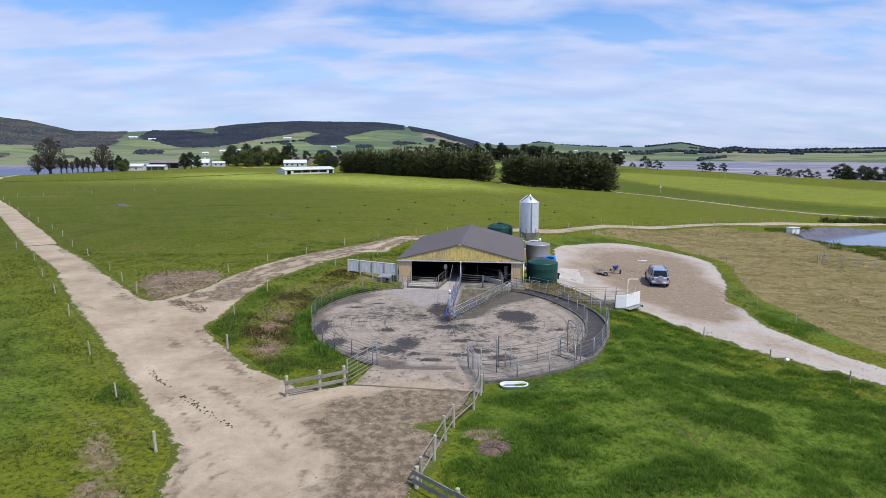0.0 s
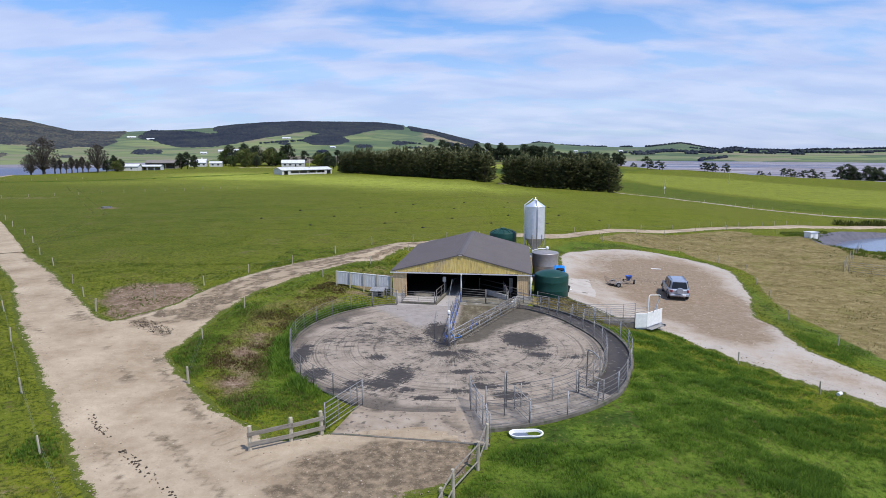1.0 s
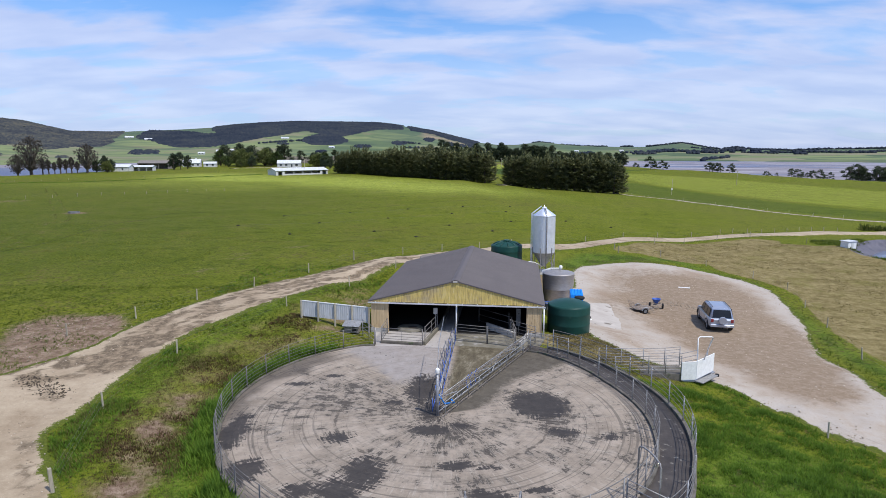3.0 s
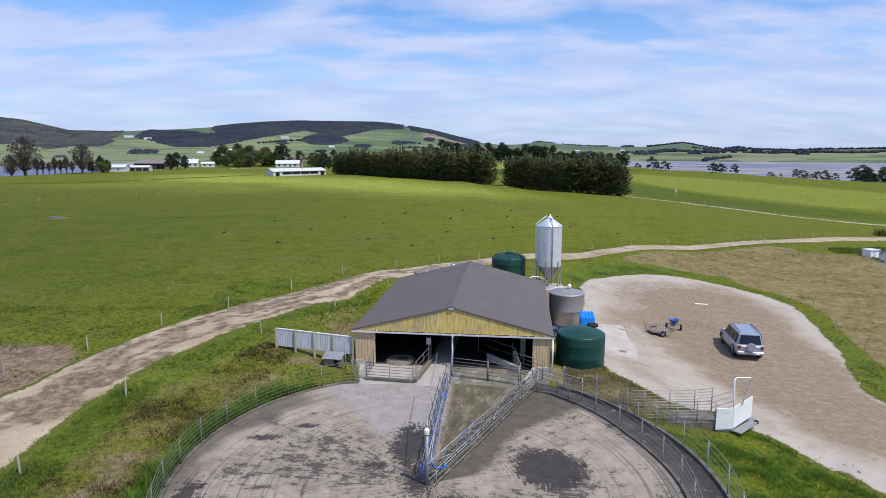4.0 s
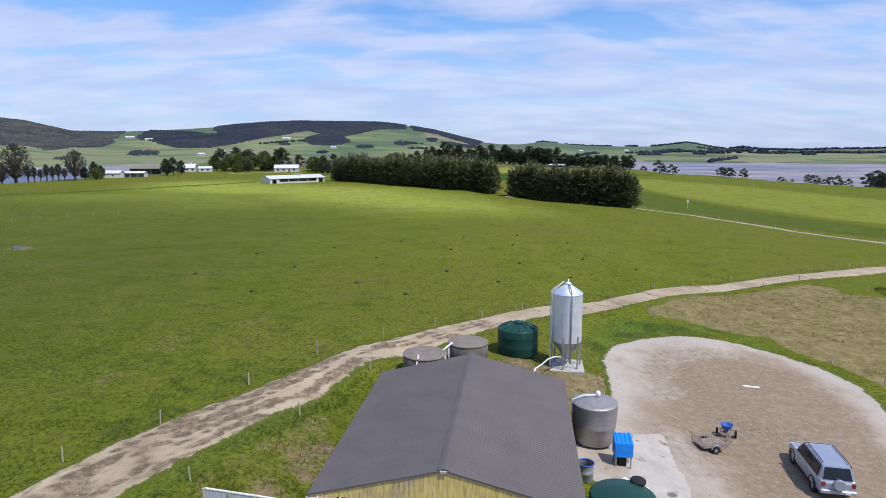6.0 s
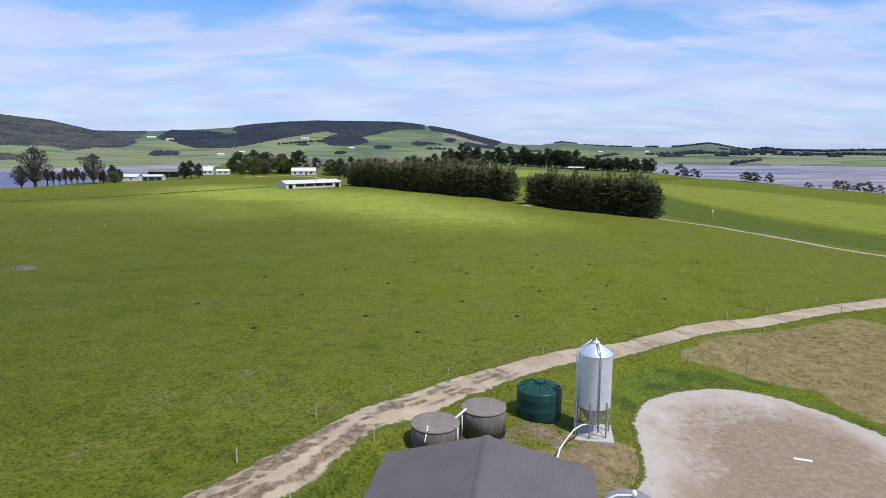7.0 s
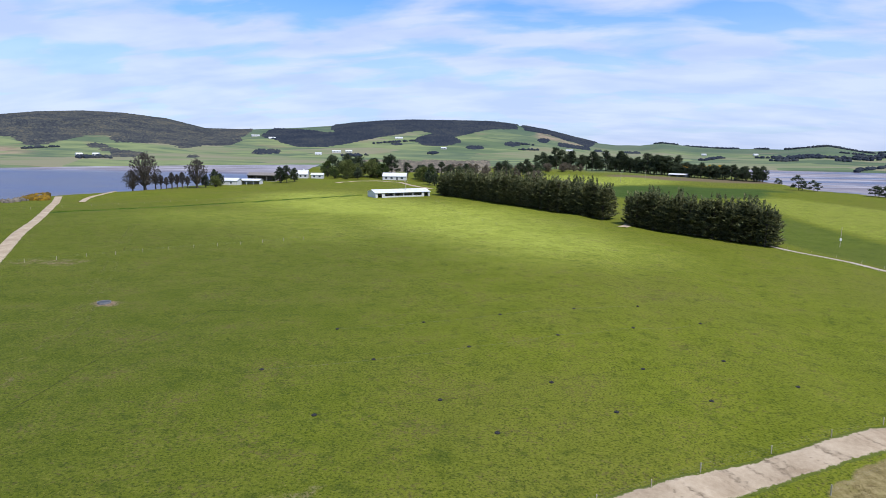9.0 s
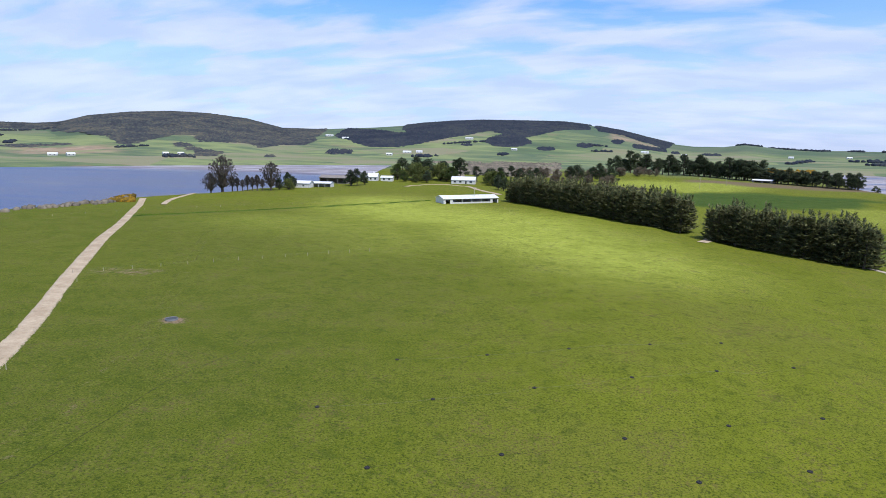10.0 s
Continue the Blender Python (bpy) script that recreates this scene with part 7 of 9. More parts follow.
# ---------------------------------------------------------------- far buildings
HOUSEWALL = mat("pale_house_wall", [(0.3, (0.50, 0.50, 0.49)), (0.7, (0.66, 0.66, 0.64))], 1.5, rough=0.7, bump=0.1)
HOUSEROOF = mat("light_iron_roof", [(0.3, (0.55, 0.56, 0.58)), (0.7, (0.74, 0.75, 0.77))], 0.8, rough=0.5, metal=0.1, bump=0.05)
REDROOF = mat("grey_brown_roof", [(0.3, (0.16, 0.14, 0.13)), (0.7, (0.26, 0.23, 0.21))], 0.8, rough=0.7, bump=0.1)
GLASSDARK = mat("dark_window_glass", [(0.3, (0.02, 0.025, 0.03)), (0.7, (0.04, 0.05, 0.06))], 1.0, rough=0.08, bump=0.0)


def farm_building(kind, at, yaw, L, W, H, rise, wall_m, roof_m, label, openings=(), windows=(), open_front=False, chimney=False):
    """A gabled building: walls with thickness, roof with overhang, bays and windows along the front (-y)."""
    x, y = at
    t = thing(kind, pose(x, y, gz(x, y) - 0.1, 0, 0, yaw), label, "building")
    th = 0.2
    for nm, d in (("wall", (-L / 2, L / 2, W / 2 - th, W / 2, 0, H)), ("wall", (-L / 2, -L / 2 + th, -W / 2, W / 2 - th, 0, H)), ("wall", (L / 2 - th, L / 2, -W / 2, W / 2 - th, 0, H))):
        bm = B(); box(bm, *d); part(nm, bm, wall_m, t)
    cuts = sorted(openings)
    xs = [-L / 2 + th] + [v for c in cuts for v in (c[0], c[1])] + [L / 2 - th]
    for k in range(0, len(xs), 2):
        if xs[k + 1] - xs[k] > 0.02:
            bm = B(); box(bm, xs[k], xs[k + 1], -W / 2, -W / 2 + th, 0, H); part("wall", bm, wall_m, t)
    for c in cuts:
        bm = B(); box(bm, c[0], c[1], -W / 2, -W / 2 + th, H * c[2], H); part("lintel", bm, wall_m, t)
        if c[3] > 0:
            bm = B(); box(bm, c[0], c[1], -W / 2, -W / 2 + th, 0, H * c[3]); part("sill_wall", bm, wall_m, t)
    bm = B(); box(bm, -L / 2, L / 2, -W / 2, W / 2, -0.3, 0.02); part("floor", bm, CONCRETE, t)
    for s in (-1, 1):
        bm = B()
        o = 0.35
        vs = [bm.verts.new(p) for p in ((-L / 2 - o, 0, H + rise), (L / 2 + o, 0, H + rise), (L / 2 + o, s * (W / 2 + o), H - rise * o / (W / 2)), (-L / 2 - o, s * (W / 2 + o), H - rise * o / (W / 2)))]
        ws = [bm.verts.new(v.co - Vector((0, 0, 0.14))) for v in vs]
        bm.faces.new(vs); bm.faces.new(ws[::-1])
        for k in range(4):
            bm.faces.new((vs[k], vs[(k + 1) % 4], ws[(k + 1) % 4], ws[k]))
        bmesh.ops.recalc_face_normals(bm, faces=bm.faces)
        part("roof", bm, roof_m, t)
    for s in (-1, 1):
        bm = B()
        gxx = s * (L / 2 - 0.1)
        bm.faces.new([bm.verts.new(p) for p in ((gxx, -W / 2, H - 0.05), (gxx, W / 2, H - 0.05), (gxx, 0, H + rise - 0.1))])
        part("gable", bm, wall_m, t)
    for wx, wz, ww, wh in windows:
        bm = B(); box(bm, wx - ww / 2, wx + ww / 2, -W / 2 - 0.03, -W / 2 + 0.05, wz, wz + wh); w = part("window", bm, GLASSDARK, t)
        bm = B(); box(bm, wx - ww / 2 - 0.08, wx + ww / 2 + 0.08, -W / 2 - 0.06, -W / 2 - 0.02, wz - 0.1, wz - 0.02); part("sill", bm, WHITE, w)
    if chimney:
        bm = B(); box(bm, L * 0.2, L * 0.2 + 0.8, -0.4, 0.4, H + rise * 0.5, H + rise + 0.9); part("chimney", bm, WHITE, t)
    return t


farm_building("long_barn", (-77.6, 352), 39, 30, 10.5, 2.8, 1.3, HOUSEWALL, HOUSEROOF, "long white open-bay barn with a pale iron roof",
              openings=[(-13.8, -11.6, 0.8, 0.0), (-3.5 - 6.5, -5.2, 0.85, 0.35), (-4.8, 0.0, 0.85, 0.35), (0.4, 5.2, 0.85, 0.35), (5.6, 10.4, 0.85, 0.35), (11.8, 14.2, 0.85, 0.0)])
farm_building("farmhouse", (-115, 486), 8, 17, 9, 3.0, 2.2, HOUSEWALL, HOUSEROOF, "white farmhouse with a pale hipped iron roof", windows=[(-6, 1.0, 1.6, 1.2), (-2, 1.0, 1.6, 1.2), (2, 0.2, 1.0, 2.0), (5.5, 1.0, 1.8, 1.2)])
farm_building("old_shed", (-199, 402), 6, 12, 7, 3.0, 1.4, HOUSEWALL, HOUSEROOF, "pale timber farm shed with an iron roof", windows=[(2, 1.0, 1.0, 1.0)])
farm_building("implement_shed", (-189, 411), 8, 12, 7, 2.8, 0.9, HOUSEWALL, HOUSEROOF, "open-fronted white implement shed", openings=[(-6.2, -2.4, 0.82, 0), (-2.0, 2.0, 0.82, 0), (2.4, 6.2, 0.82, 0)])
farm_building("hay_barn", (-198, 446), 4, 20, 9, 4.2, 1.6, REDROOF, REDROOF, "dark open hay barn with a brown roof", openings=[(-10.2, -4, 0.85, 0), (-3.6, 3.4, 0.85, 0), (3.8, 10.2, 0.85, 0)])
farm_building("white_cottage", (-186, 480), 12, 12, 8, 3.2, 2.6, HOUSEWALL, HOUSEROOF, "white weatherboard cottage with a chimney", windows=[(-4, 1, 1.4, 1.3), (1, 1, 1.4, 1.3), (4.5, 1, 1.4, 1.3)], chimney=True)
farm_building("white_cottage", (-174, 484), 12, 9, 6, 2.8, 1.2, HOUSEWALL, HOUSEROOF, "low white outbuilding beside the cottage", windows=[(-2, 1, 1.4, 1.2), (2, 1, 1.4, 1.2)])
farm_building("tunnel_shed", (120, 690), -30, 18, 8, 2.4, 1.0, REDROOF, HOUSEROOF, "low grey shed beside the far pines", openings=[(-7, -1, 0.8, 0), (1, 7, 0.8, 0)])
hrng = np.random.default_rng(77)
for az, d, L in ((-26.9, 1674, 20), (-25.5, 1577, 16), (-21.5, 1164, 11), (-19.9, 1222, 16), (-18.8, 1225, 12), (-14.3, 1497, 18), (-40.4, 1115, 9), (-39.2, 1118, 9), (-48.4, 1108, 13), (-47.2, 1102, 11), (1.1, 1426, 16), (4.3, 1493, 11), (-10.2, 1301, 11), (12.3, 1600, 10), (16.2, 1650, 10)):
    x, y = d * math.sin(radians(az)), 40 + d * math.cos(radians(az))
    farm_building("distant_house", (x, y), float(-az + hrng.uniform(-25, 25)), L, 7, 2.8, 1.8, HOUSEWALL, HOUSEROOF, "small white house on the far slopes", windows=[(-3, 1, 1.6, 1.2), (2.5, 1, 1.6, 1.2)])

# ---------------------------------------------------------------- fences
WIRE = mat("fence_wire", [(0.3, (0.20, 0.20, 0.19)), (0.7, (0.32, 0.32, 0.30))], 20, rough=0.5, metal=0.6, bump=0)
POST_MESH = {}


def post_mesh(r, h):
    key = (r, h)
    if key not in POST_MESH:
        bm = B(); lathe(bm, [(r * 1.03, -0.4), (r, 0.1), (r * 0.96, h - 0.02), (r * 0.86, h)], 8)
        me = bpy.data.meshes.new("post"); bm.to_mesh(me); bm.free()
        me.materials.append(POST)
        POST_MESH[key] = me
    return POST_MESH[key]


def wire_fence(pts, label, h=0.78, r=0.042, wires=3, group="wire fences", strainers=()):
    """Timber posts that follow the ground, with wires from post to post."""
    x0, y0 = pts[0]
    z0 = gz(x0, y0)
    t = thing("wire_fence", pose(x0, y0, z0), label, "fence", group)
    tops = []
    for i, (x, y) in enumerate(pts):
        big = i in strainers
        ob = new("post", post_mesh(r * (1.5 if big else 1), h * (1.15 if big else 1)))
        ob.parent = t
        ob.matrix_basis = pose(x - x0, y - y0, gz(x, y) - z0, random.uniform(-4, 4), random.uniform(-4, 4), random.uniform(0, 360)) @ Matrix.Scale(random.uniform(0.93, 1.07), 4)
        tops.append((x - x0, y - y0, gz(x, y) - z0))
    for k in range(wires):
        q = h * (0.92 - 0.30 * k)
        bm = B(); tube(bm, [(x, y, z + q) for x, y, z in tops], 0.0020, 4, cap=False); part("wire", bm, WIRE, t)
    return t


def spaced(pts, step):
    """Points at even steps along a line."""
    out, carry = [pts[0]], 0.0
    for (ax, ay), (bx, by) in zip(pts, pts[1:]):
        L = math.hypot(bx - ax, by - ay)
        d = step - carry
        while d <= L:
            out.append((ax + (bx - ax) * d / L, ay + (by - ay) * d / L)); d += step
        carry = L - (d - step)
    return out


wire_fence([(-23.1, 45.4), (-21.2, 49.8), (-18.8, 53.1), (-16.6, 57.4), (-13.8, 61.4), (-10.8, 67.0), (-7.8, 73.1), (-3.4, 77.4), (0.6, 82.1), (4.9, 85.5), (9.0, 88.6), (13.2, 92.4), (20.0, 97.7), (26.4, 102.2), (33.3, 107.9), (40.6, 113.2), (46.9, 117.0)], "weathered post and wire fence along the field track", strainers=(0, 6))
wire_fence([(-23.1, 45.4), (-26.2, 49.4), (-29.5, 53.6), (-35.1, 60.2), (-40.2, 66.2), (-46, 74), (-52, 81.6), (-60, 91), (-68, 101), (-78, 113), (-90, 128), (-100, 140.5)], "weathered post and wire fence along the west track", strainers=(0,))
wire_fence([(-11.1, 22.3), (-15.0, 26.9), (-19.0, 31.9), (-24.3, 38.9), (-29.1, 45.2), (-34.0, 51.4), (-39, 58), (-45.5, 65)], "weathered post and wire fence beside the grass paddock", strainers=(0,))
wire_fence([(-12.4, 34.2), (-14.1, 40.5), (-13.8, 47.4), (-9.9, 55.8), (-6.8, 63.5), (-3.6, 70.3)], "weathered post and wire fence round the weedy bank", strainers=(0,))
wire_fence([(22.3, 90.0), (27.0, 88.6), (31.3, 85.6), (34.2, 80.4), (35.2, 75.5), (33.0, 68.6), (30.9, 62.0), (28.2, 53.9), (26.6, 45.1), (28.4, 37.5), (33, 30)], "post and wire fence along the dry paddock", strainers=(0,))
wire_fence([(22.4, 92.1), (29.7, 98.6), (35.8, 103.9), (43, 109.4), (50.5, 114.2), (55.2, 106.5), (57.8, 102.5)], "post and wire fence between track and paddock", strainers=(0, 4))
wire_fence([(50.0, 119.2), (53.4, 121.0), (56.8, 122.9), (60.2, 124.9), (63.6, 127.0), (67.0, 129.0), (70.5, 131.0), (74.0, 132.9), (78, 135)], "close-set posts of the pond track fence")
wire_fence(spaced([(-199, 222), (-171, 285), (-135, 325), (-97, 352)], 11), "distant post and wire fence across the pasture", wires=2)
wire_fence(spaced([(-107, 146), (-97, 157), (-84, 172), (-60, 198)], 5.5), "distant post and wire fence across the pasture", wires=2)
wire_fence(spaced([(-60, 345), (-31.6, 271), (-10, 233)], 6.0), "temporary fence of thin pale posts in the pasture", h=0.75, r=0.02, wires=1)
wire_fence(spaced([(67, 237), (77.5, 223.5), (84.3, 206), (88.6, 190.5), (94.5, 176.5), (103.5, 166.5)], 7), "post and wire fence beside the farm lane", wires=2)
wire_fence(spaced([(70, 242.5), (82.5, 227.5), (89.6, 209.5), (94.3, 193.5), (99.5, 181.5), (108.5, 171.5)], 7), "post and wire fence beside the farm lane", wires=2)
wire_fence([(18.0, 41.1), (20.3, 36.7), (22.7, 32.8), (26, 27)], "short posts on the grass bank edge", h=0.75)


def board_fence(pts, label, h=0.95, boards=(0.35, 0.75), post_h=1.05):
    x0, y0 = pts[0]
    t = thing("timber_fence", pose(x0, y0, gz(x0, y0)), label, "fence", "timber board fences")
    for x, y in pts:
        ob = new("post", post_mesh(0.085, post_h)); ob.parent = t
        ob.matrix_basis = pose(x - x0, y - y0, gz(x, y) - gz(x0, y0), random.uniform(-2, 2), random.uniform(-2, 2), random.uniform(0, 90))
    for (ax, ay), (bx, by) in zip(pts, pts[1:]):
        L, yaw = math.hypot(bx - ax, by - ay), math.degrees(math.atan2(by - ay, bx - ax))
        for z in boards:
            bm = B(); box(bm, -0.1, L + 0.1, -0.12, -0.085, z - 0.085, z + 0.085, bevel=0.006)
            ob = part("board", bm, TIMBER, t)
            ob.matrix_basis = pose(ax - x0, ay - y0, 0, 0, random.uniform(-1, 1), yaw)
    return t


board_fence([(-7.35, 27.6), (-5.95, 28.35), (-4.85, 29.0)], "grey weathered two-board timber fence")
board_fence([(-0.92, 19.75), (0.5, 18.4), (1.8, 17.1)], "grey weathered two-board timber fence beside the apron", boards=(0.30, 0.62), post_h=0.8)
t = wire_fence([(1.77, 27.8), (1.37, 26.2), (0.45, 24.4), (0.09, 23.2), (-0.34, 21.6), (-0.80, 19.95)], "timber race fence posts with pipe and wire", h=1.1, r=0.07, wires=2)
for q in (0.35, 0.98):
    bm = B(); tube(bm, [(x - 1.77, y - 27.8, q) for x, y in ((1.77, 27.8), (1.37, 26.2), (0.45, 24.4), (0.09, 23.2), (-0.34, 21.6), (-0.80, 19.95))], 0.03, 6); part("rail", bm, TIMBER, t)
# pond yard pens: gate and posts
wire_fence([(46.7, 75.7), (49.0, 78.8), (50.8, 81.0), (52.7, 83.3), (55.7, 87.2), (58.2, 90.4), (60, 92.4)], "post and rail pen beside the pond", h=1.2, strainers=(0,))
pipe_gate("grey pipe farm gate standing by the pond pen", (46.9, 75.2), (51.3, 70.2), 1.15, 5, z0=gz(49, 73), name="metal_gate")

# ---------------------------------------------------------------- backing gate in the yard
RUSTPIPE = mat("rust_stained_pipe", [(0.3, (0.12, 0.10, 0.09)), (0.7, (0.28, 0.25, 0.23))], 7, rough=0.7, metal=0.3, bump=0.2)
HX, HY = 0.45, 40.4
t = thing("backing_gate", pose(HX, HY, 0.05), "two-armed pipe backing gate with blue paint in the yard", "gate")
bm = B(); tube(bm, [(0, 0, -0.1), (0, 0, 1.95)], 0.06, 10); part("pivot_post", bm, OLDSTEEL, t, smooth=True)
bm = B(); lathe(bm, [(0, 1.93), (0.09, 1.95), (0.10, 2.10), (0.06, 2.16), (0, 2.17)], 12); part("post_cap", bm, WHITE, t, "white cap")


def arm(end, lean, heights, mats, name):
    ex, ey = end[0] - HX, end[1] - HY
    L = math.hypot(ex, ey)
    nx, ny = -ey / L, ex / L
    for k, (off, h0, h1) in enumerate(heights):
        ax, ay, bx, by = nx * off, ny * off, ex + nx * off, ey + ny * off
        bm = B(); tube(bm, [(ax, ay, h0), (bx, by, h1)], 0.018, 6); part(name, bm, mats[k % len(mats)], t, smooth=True)
    n = 9
    for i in range(n + 1):
        f = i / n
        for off, lo, hi in lean:
            x, y = ex * f + nx * off, ey * f + ny * off
            bm = B(); tube(bm, [(x, y, lo), (x, y, hi)], 0.015, 6); part("upright", bm, mats[i % len(mats)], t, smooth=True)
        if i < n:
            g = (i + 1) / n
            off, lo, hi = lean[0]
            bm = B(); tube(bm, [(ex * f + nx * off, ey * f + ny * off, lo if i % 2 else hi), (ex * g + nx * off, ey * g + ny * off, hi if i % 2 else lo)], 0.016, 5); part("brace", bm, mats[(i + 1) % len(mats)], t)
            if len(lean) > 1:
                o2 = lean[1][0]
                bm = B(); tube(bm, [(ex * f + nx * off, ey * f + ny * off, hi), (ex * g + nx * o2, ey * g + ny * o2, hi)], 0.016, 5); part("brace", bm, mats[i % len(mats)], t)


arm((1.45, 50.6), [(0.0, 0.20, 0.92), (0.22, 0.20, 0.80)], [(0, 0.22, 0.22), (0, 0.56, 0.56), (0, 0.92, 0.95), (0.22, 0.28, 0.28), (0.22, 0.78, 0.80)], (BLUEPAINT, OLDPIPE, OLDSTEEL), "rail")
arm((5.35, 49.3), [(0.0, 0.12, 0.80), (-0.38, 0.12, 0.70)], [(0, 0.16, 0.16), (0, 0.38, 0.38), (0, 0.60, 0.60), (0, 0.82, 0.82), (-0.38, 0.2, 0.2), (-0.38, 0.46, 0.46), (-0.38, 0.72, 0.72), (-0.2, 0.9, 0.9)], (OLDSTEEL, RUSTPIPE, OLDPIPE), "rail")
for q in (0.55, 0.62, 0.72):
    x, y = (5.55 - HX) * 0.25 * q / 0.5, (49.2 - HY) * 0.25 * q / 0.5
    bm = B(); tube(bm, [(x, y, 0.3), (x - 0.08, y + 0.06, 0.7), (x + 0.06, y + 0.2, 0.9)], 0.016, 6); part("strap", bm, BLUEPAINT, t)
bm = B(); tube(bm, [(-0.02, 0, 1.85), (0.05, 3.4, 2.2), (0.30, 7.0, 2.5)], 0.016, 6); part("hose_boom", bm, OLDSTEEL, t, smooth=True)
bm = B(); tube(bm, [(0.05, 0.2, 0.9), (0.3, 0.5, 0.35), (0.55, 0.9, 0.2), (0.75, 0.6, 0.35), (0.6, 0.35, 0.6)], 0.03, 6); part("hose", bm, BLUEPLASTIC, t, "bright blue hose", smooth=True)
for k, dx_ in enumerate((0.1, 0.28)):
    bm = B(); tube(bm, [(dx_, 3.0, 2.0), (dx_ + 0.05, 4.2, 1.2), (dx_ + 0.15, 5.8, 0.4)], 0.012, 5); part("chain", bm, OLDSTEEL, t)

# rails that close the yard at the shed
rail_fence("galvanised pipe rails running from yard to shed corner", straight((5.6, 49.3), (7.6, 47.8), 4), (0, 2, 4), 1.15, 5)
rail_fence("low pipe rails at the shed pen", straight((-3.3, 50.3), (-4.3, 52.2), 4), (0, 2, 4), 1.0, 4)

# ---------------------------------------------------------------- loading ramp
lr = thing("loading_ramp", pose(13.2, 46.0, 0), "white-sided stock loading ramp with pipe hoop", "ramp")


def panel(a, b, z0, z1, material, name, parent, th=0.04, org=(13.2, 46.0)):
    ax, ay, bx, by = a[0] - org[0], a[1] - org[1], b[0] - org[0], b[1] - org[1]
    L, yaw = math.hypot(bx - ax, by - ay), math.degrees(math.atan2(by - ay, bx - ax))
    bm = B(); box(bm, 0, L, -th / 2, th / 2, z0, z1, bevel=0.01)
    ob = part(name, bm, material, parent); ob.matrix_basis = pose(ax, ay, 0, 0, 0, yaw)
    return ob


panel((13.2, 46.0), (14.02, 46.1), -0.52, 0.48, WHITE, "side_panel", lr)
panel((14.04, 46.12), (15.5, 47.4), -0.52, 0.50, WHITE, "side_panel", lr)
for q in (-0.35, -0.1, 0.15, 0.42):
    bm = B(); tube(bm, [(0.45, 1.45, q), (1.75, 2.15, q)], 0.018, 6); part("rail", bm, STEEL, lr, smooth=True)
bm = B()
vs = [bm.verts.new(p) for p in ((-0.1, 0.1, -0.62), (0.85, 0.1, -0.56), (2.4, 1.35, -0.56), (1.7, 2.2, -0.56), (0.3, 1.4, -0.62))]
ws = [bm.verts.new(v.co - Vector((0, 0, 0.08))) for v in vs]
bm.faces.new(vs); bm.faces.new(ws[::-1])
for k in range(5):
    bm.faces.new((vs[k], vs[(k + 1) % 5], ws[(k + 1) % 5], ws[k]))
bmesh.ops.recalc_face_normals(bm, faces=bm.faces); part("deck", bm, GALV_GREY, lr, "grey steel deck plate")
bm = B(); box(bm, 0, 1.7, -0.45, 0.0, -0.62, -0.56, bevel=0.01)
ob = part("side_step", bm, STEEL, lr); ob.matrix_basis = pose(0.75, 0.05, 0, 0, 0, 41)
for x, y in ((0.1, 0.2), (0.9, 0.2), (1.5, 0.75), (2.2, 1.35), (1.5, 1.9)):
    zb = gz(13.2 + x, 46 + y) - 0.1
    bm = B(); tube(bm, [(x, y, zb), (x, y, -0.62)], 0.05, 8); part("leg", bm, STEEL, lr)
bm = B(); tube(bm, [(1.0, 0.5, -0.6), (1.05, 0.6, 0.6), (1.2, 1.0, 1.45), (1.3, 1.05, 1.52), (1.95, 1.05, 1.52), (2.05, 1.1, 1.45), (1.85, 1.2, 0.8), (1.75, 1.1, -0.6)], 0.03, 8); part("hoop", bm, WHITE, lr, smooth=True)
bm = B(); tube(bm, [(1.95, 1.1, 1.3), (1.35, 0.45, 0.45)], 0.025, 6); part("stay", bm, STEEL, lr)
bm = B(); lathe(bm, [(0.05, -0.06), (0.11, -0.06), (0.11, 0.06), (0.05, 0.06)], 16); part("buffer", bm, DARK, lr, "black rubber buffer").matrix_basis = pose(2.35, 1.0, -0.62)
near = [(9.7, 45.95, 0), (10.5, 46.05, 0), (11.5, 46.1, 0), (12.4, 46.1, 0), (13.2, 46.05, 0)]
farr = [(9.2, 47.4, 0), (10.4, 47.3, 0), (11.6, 47.3, 0), (12.8, 47.4, 0), (13.7, 47.6, 0)]
rail_fence("pipe rails of the loading race", near, (0, 1, 2, 3, 4), 0.95, 6, z0=-0.15)
rail_fence("pipe rails of the loading race", farr, (0, 1, 2, 3, 4), 0.95, 6, z0=-0.15)
slab("pavement_loading_race", [(9.6, 46.0), (13.3, 46.05), (13.6, 47.4), (9.4, 47.4)], -0.20, 1.2, KERB, "raised concrete loading race floor")


# ---------------------------------------------------------------- bath trough
t = thing("bath_trough", pose(3.5, 28.95, gz(3.5, 28.9) - 0.30, 0, 0, 3), "old white bathtub used as a drinking trough", "bathtub")


def stadium(L, W, z, n=10):
    r = W / 2
    return [(s * (L / 2 - r) + r * math.cos(a), r * math.sin(a), z) for s, a0 in ((1, -90), (-1, 90)) for a in [radians(a0 + 180 * k / n) for k in range(n + 1)]]


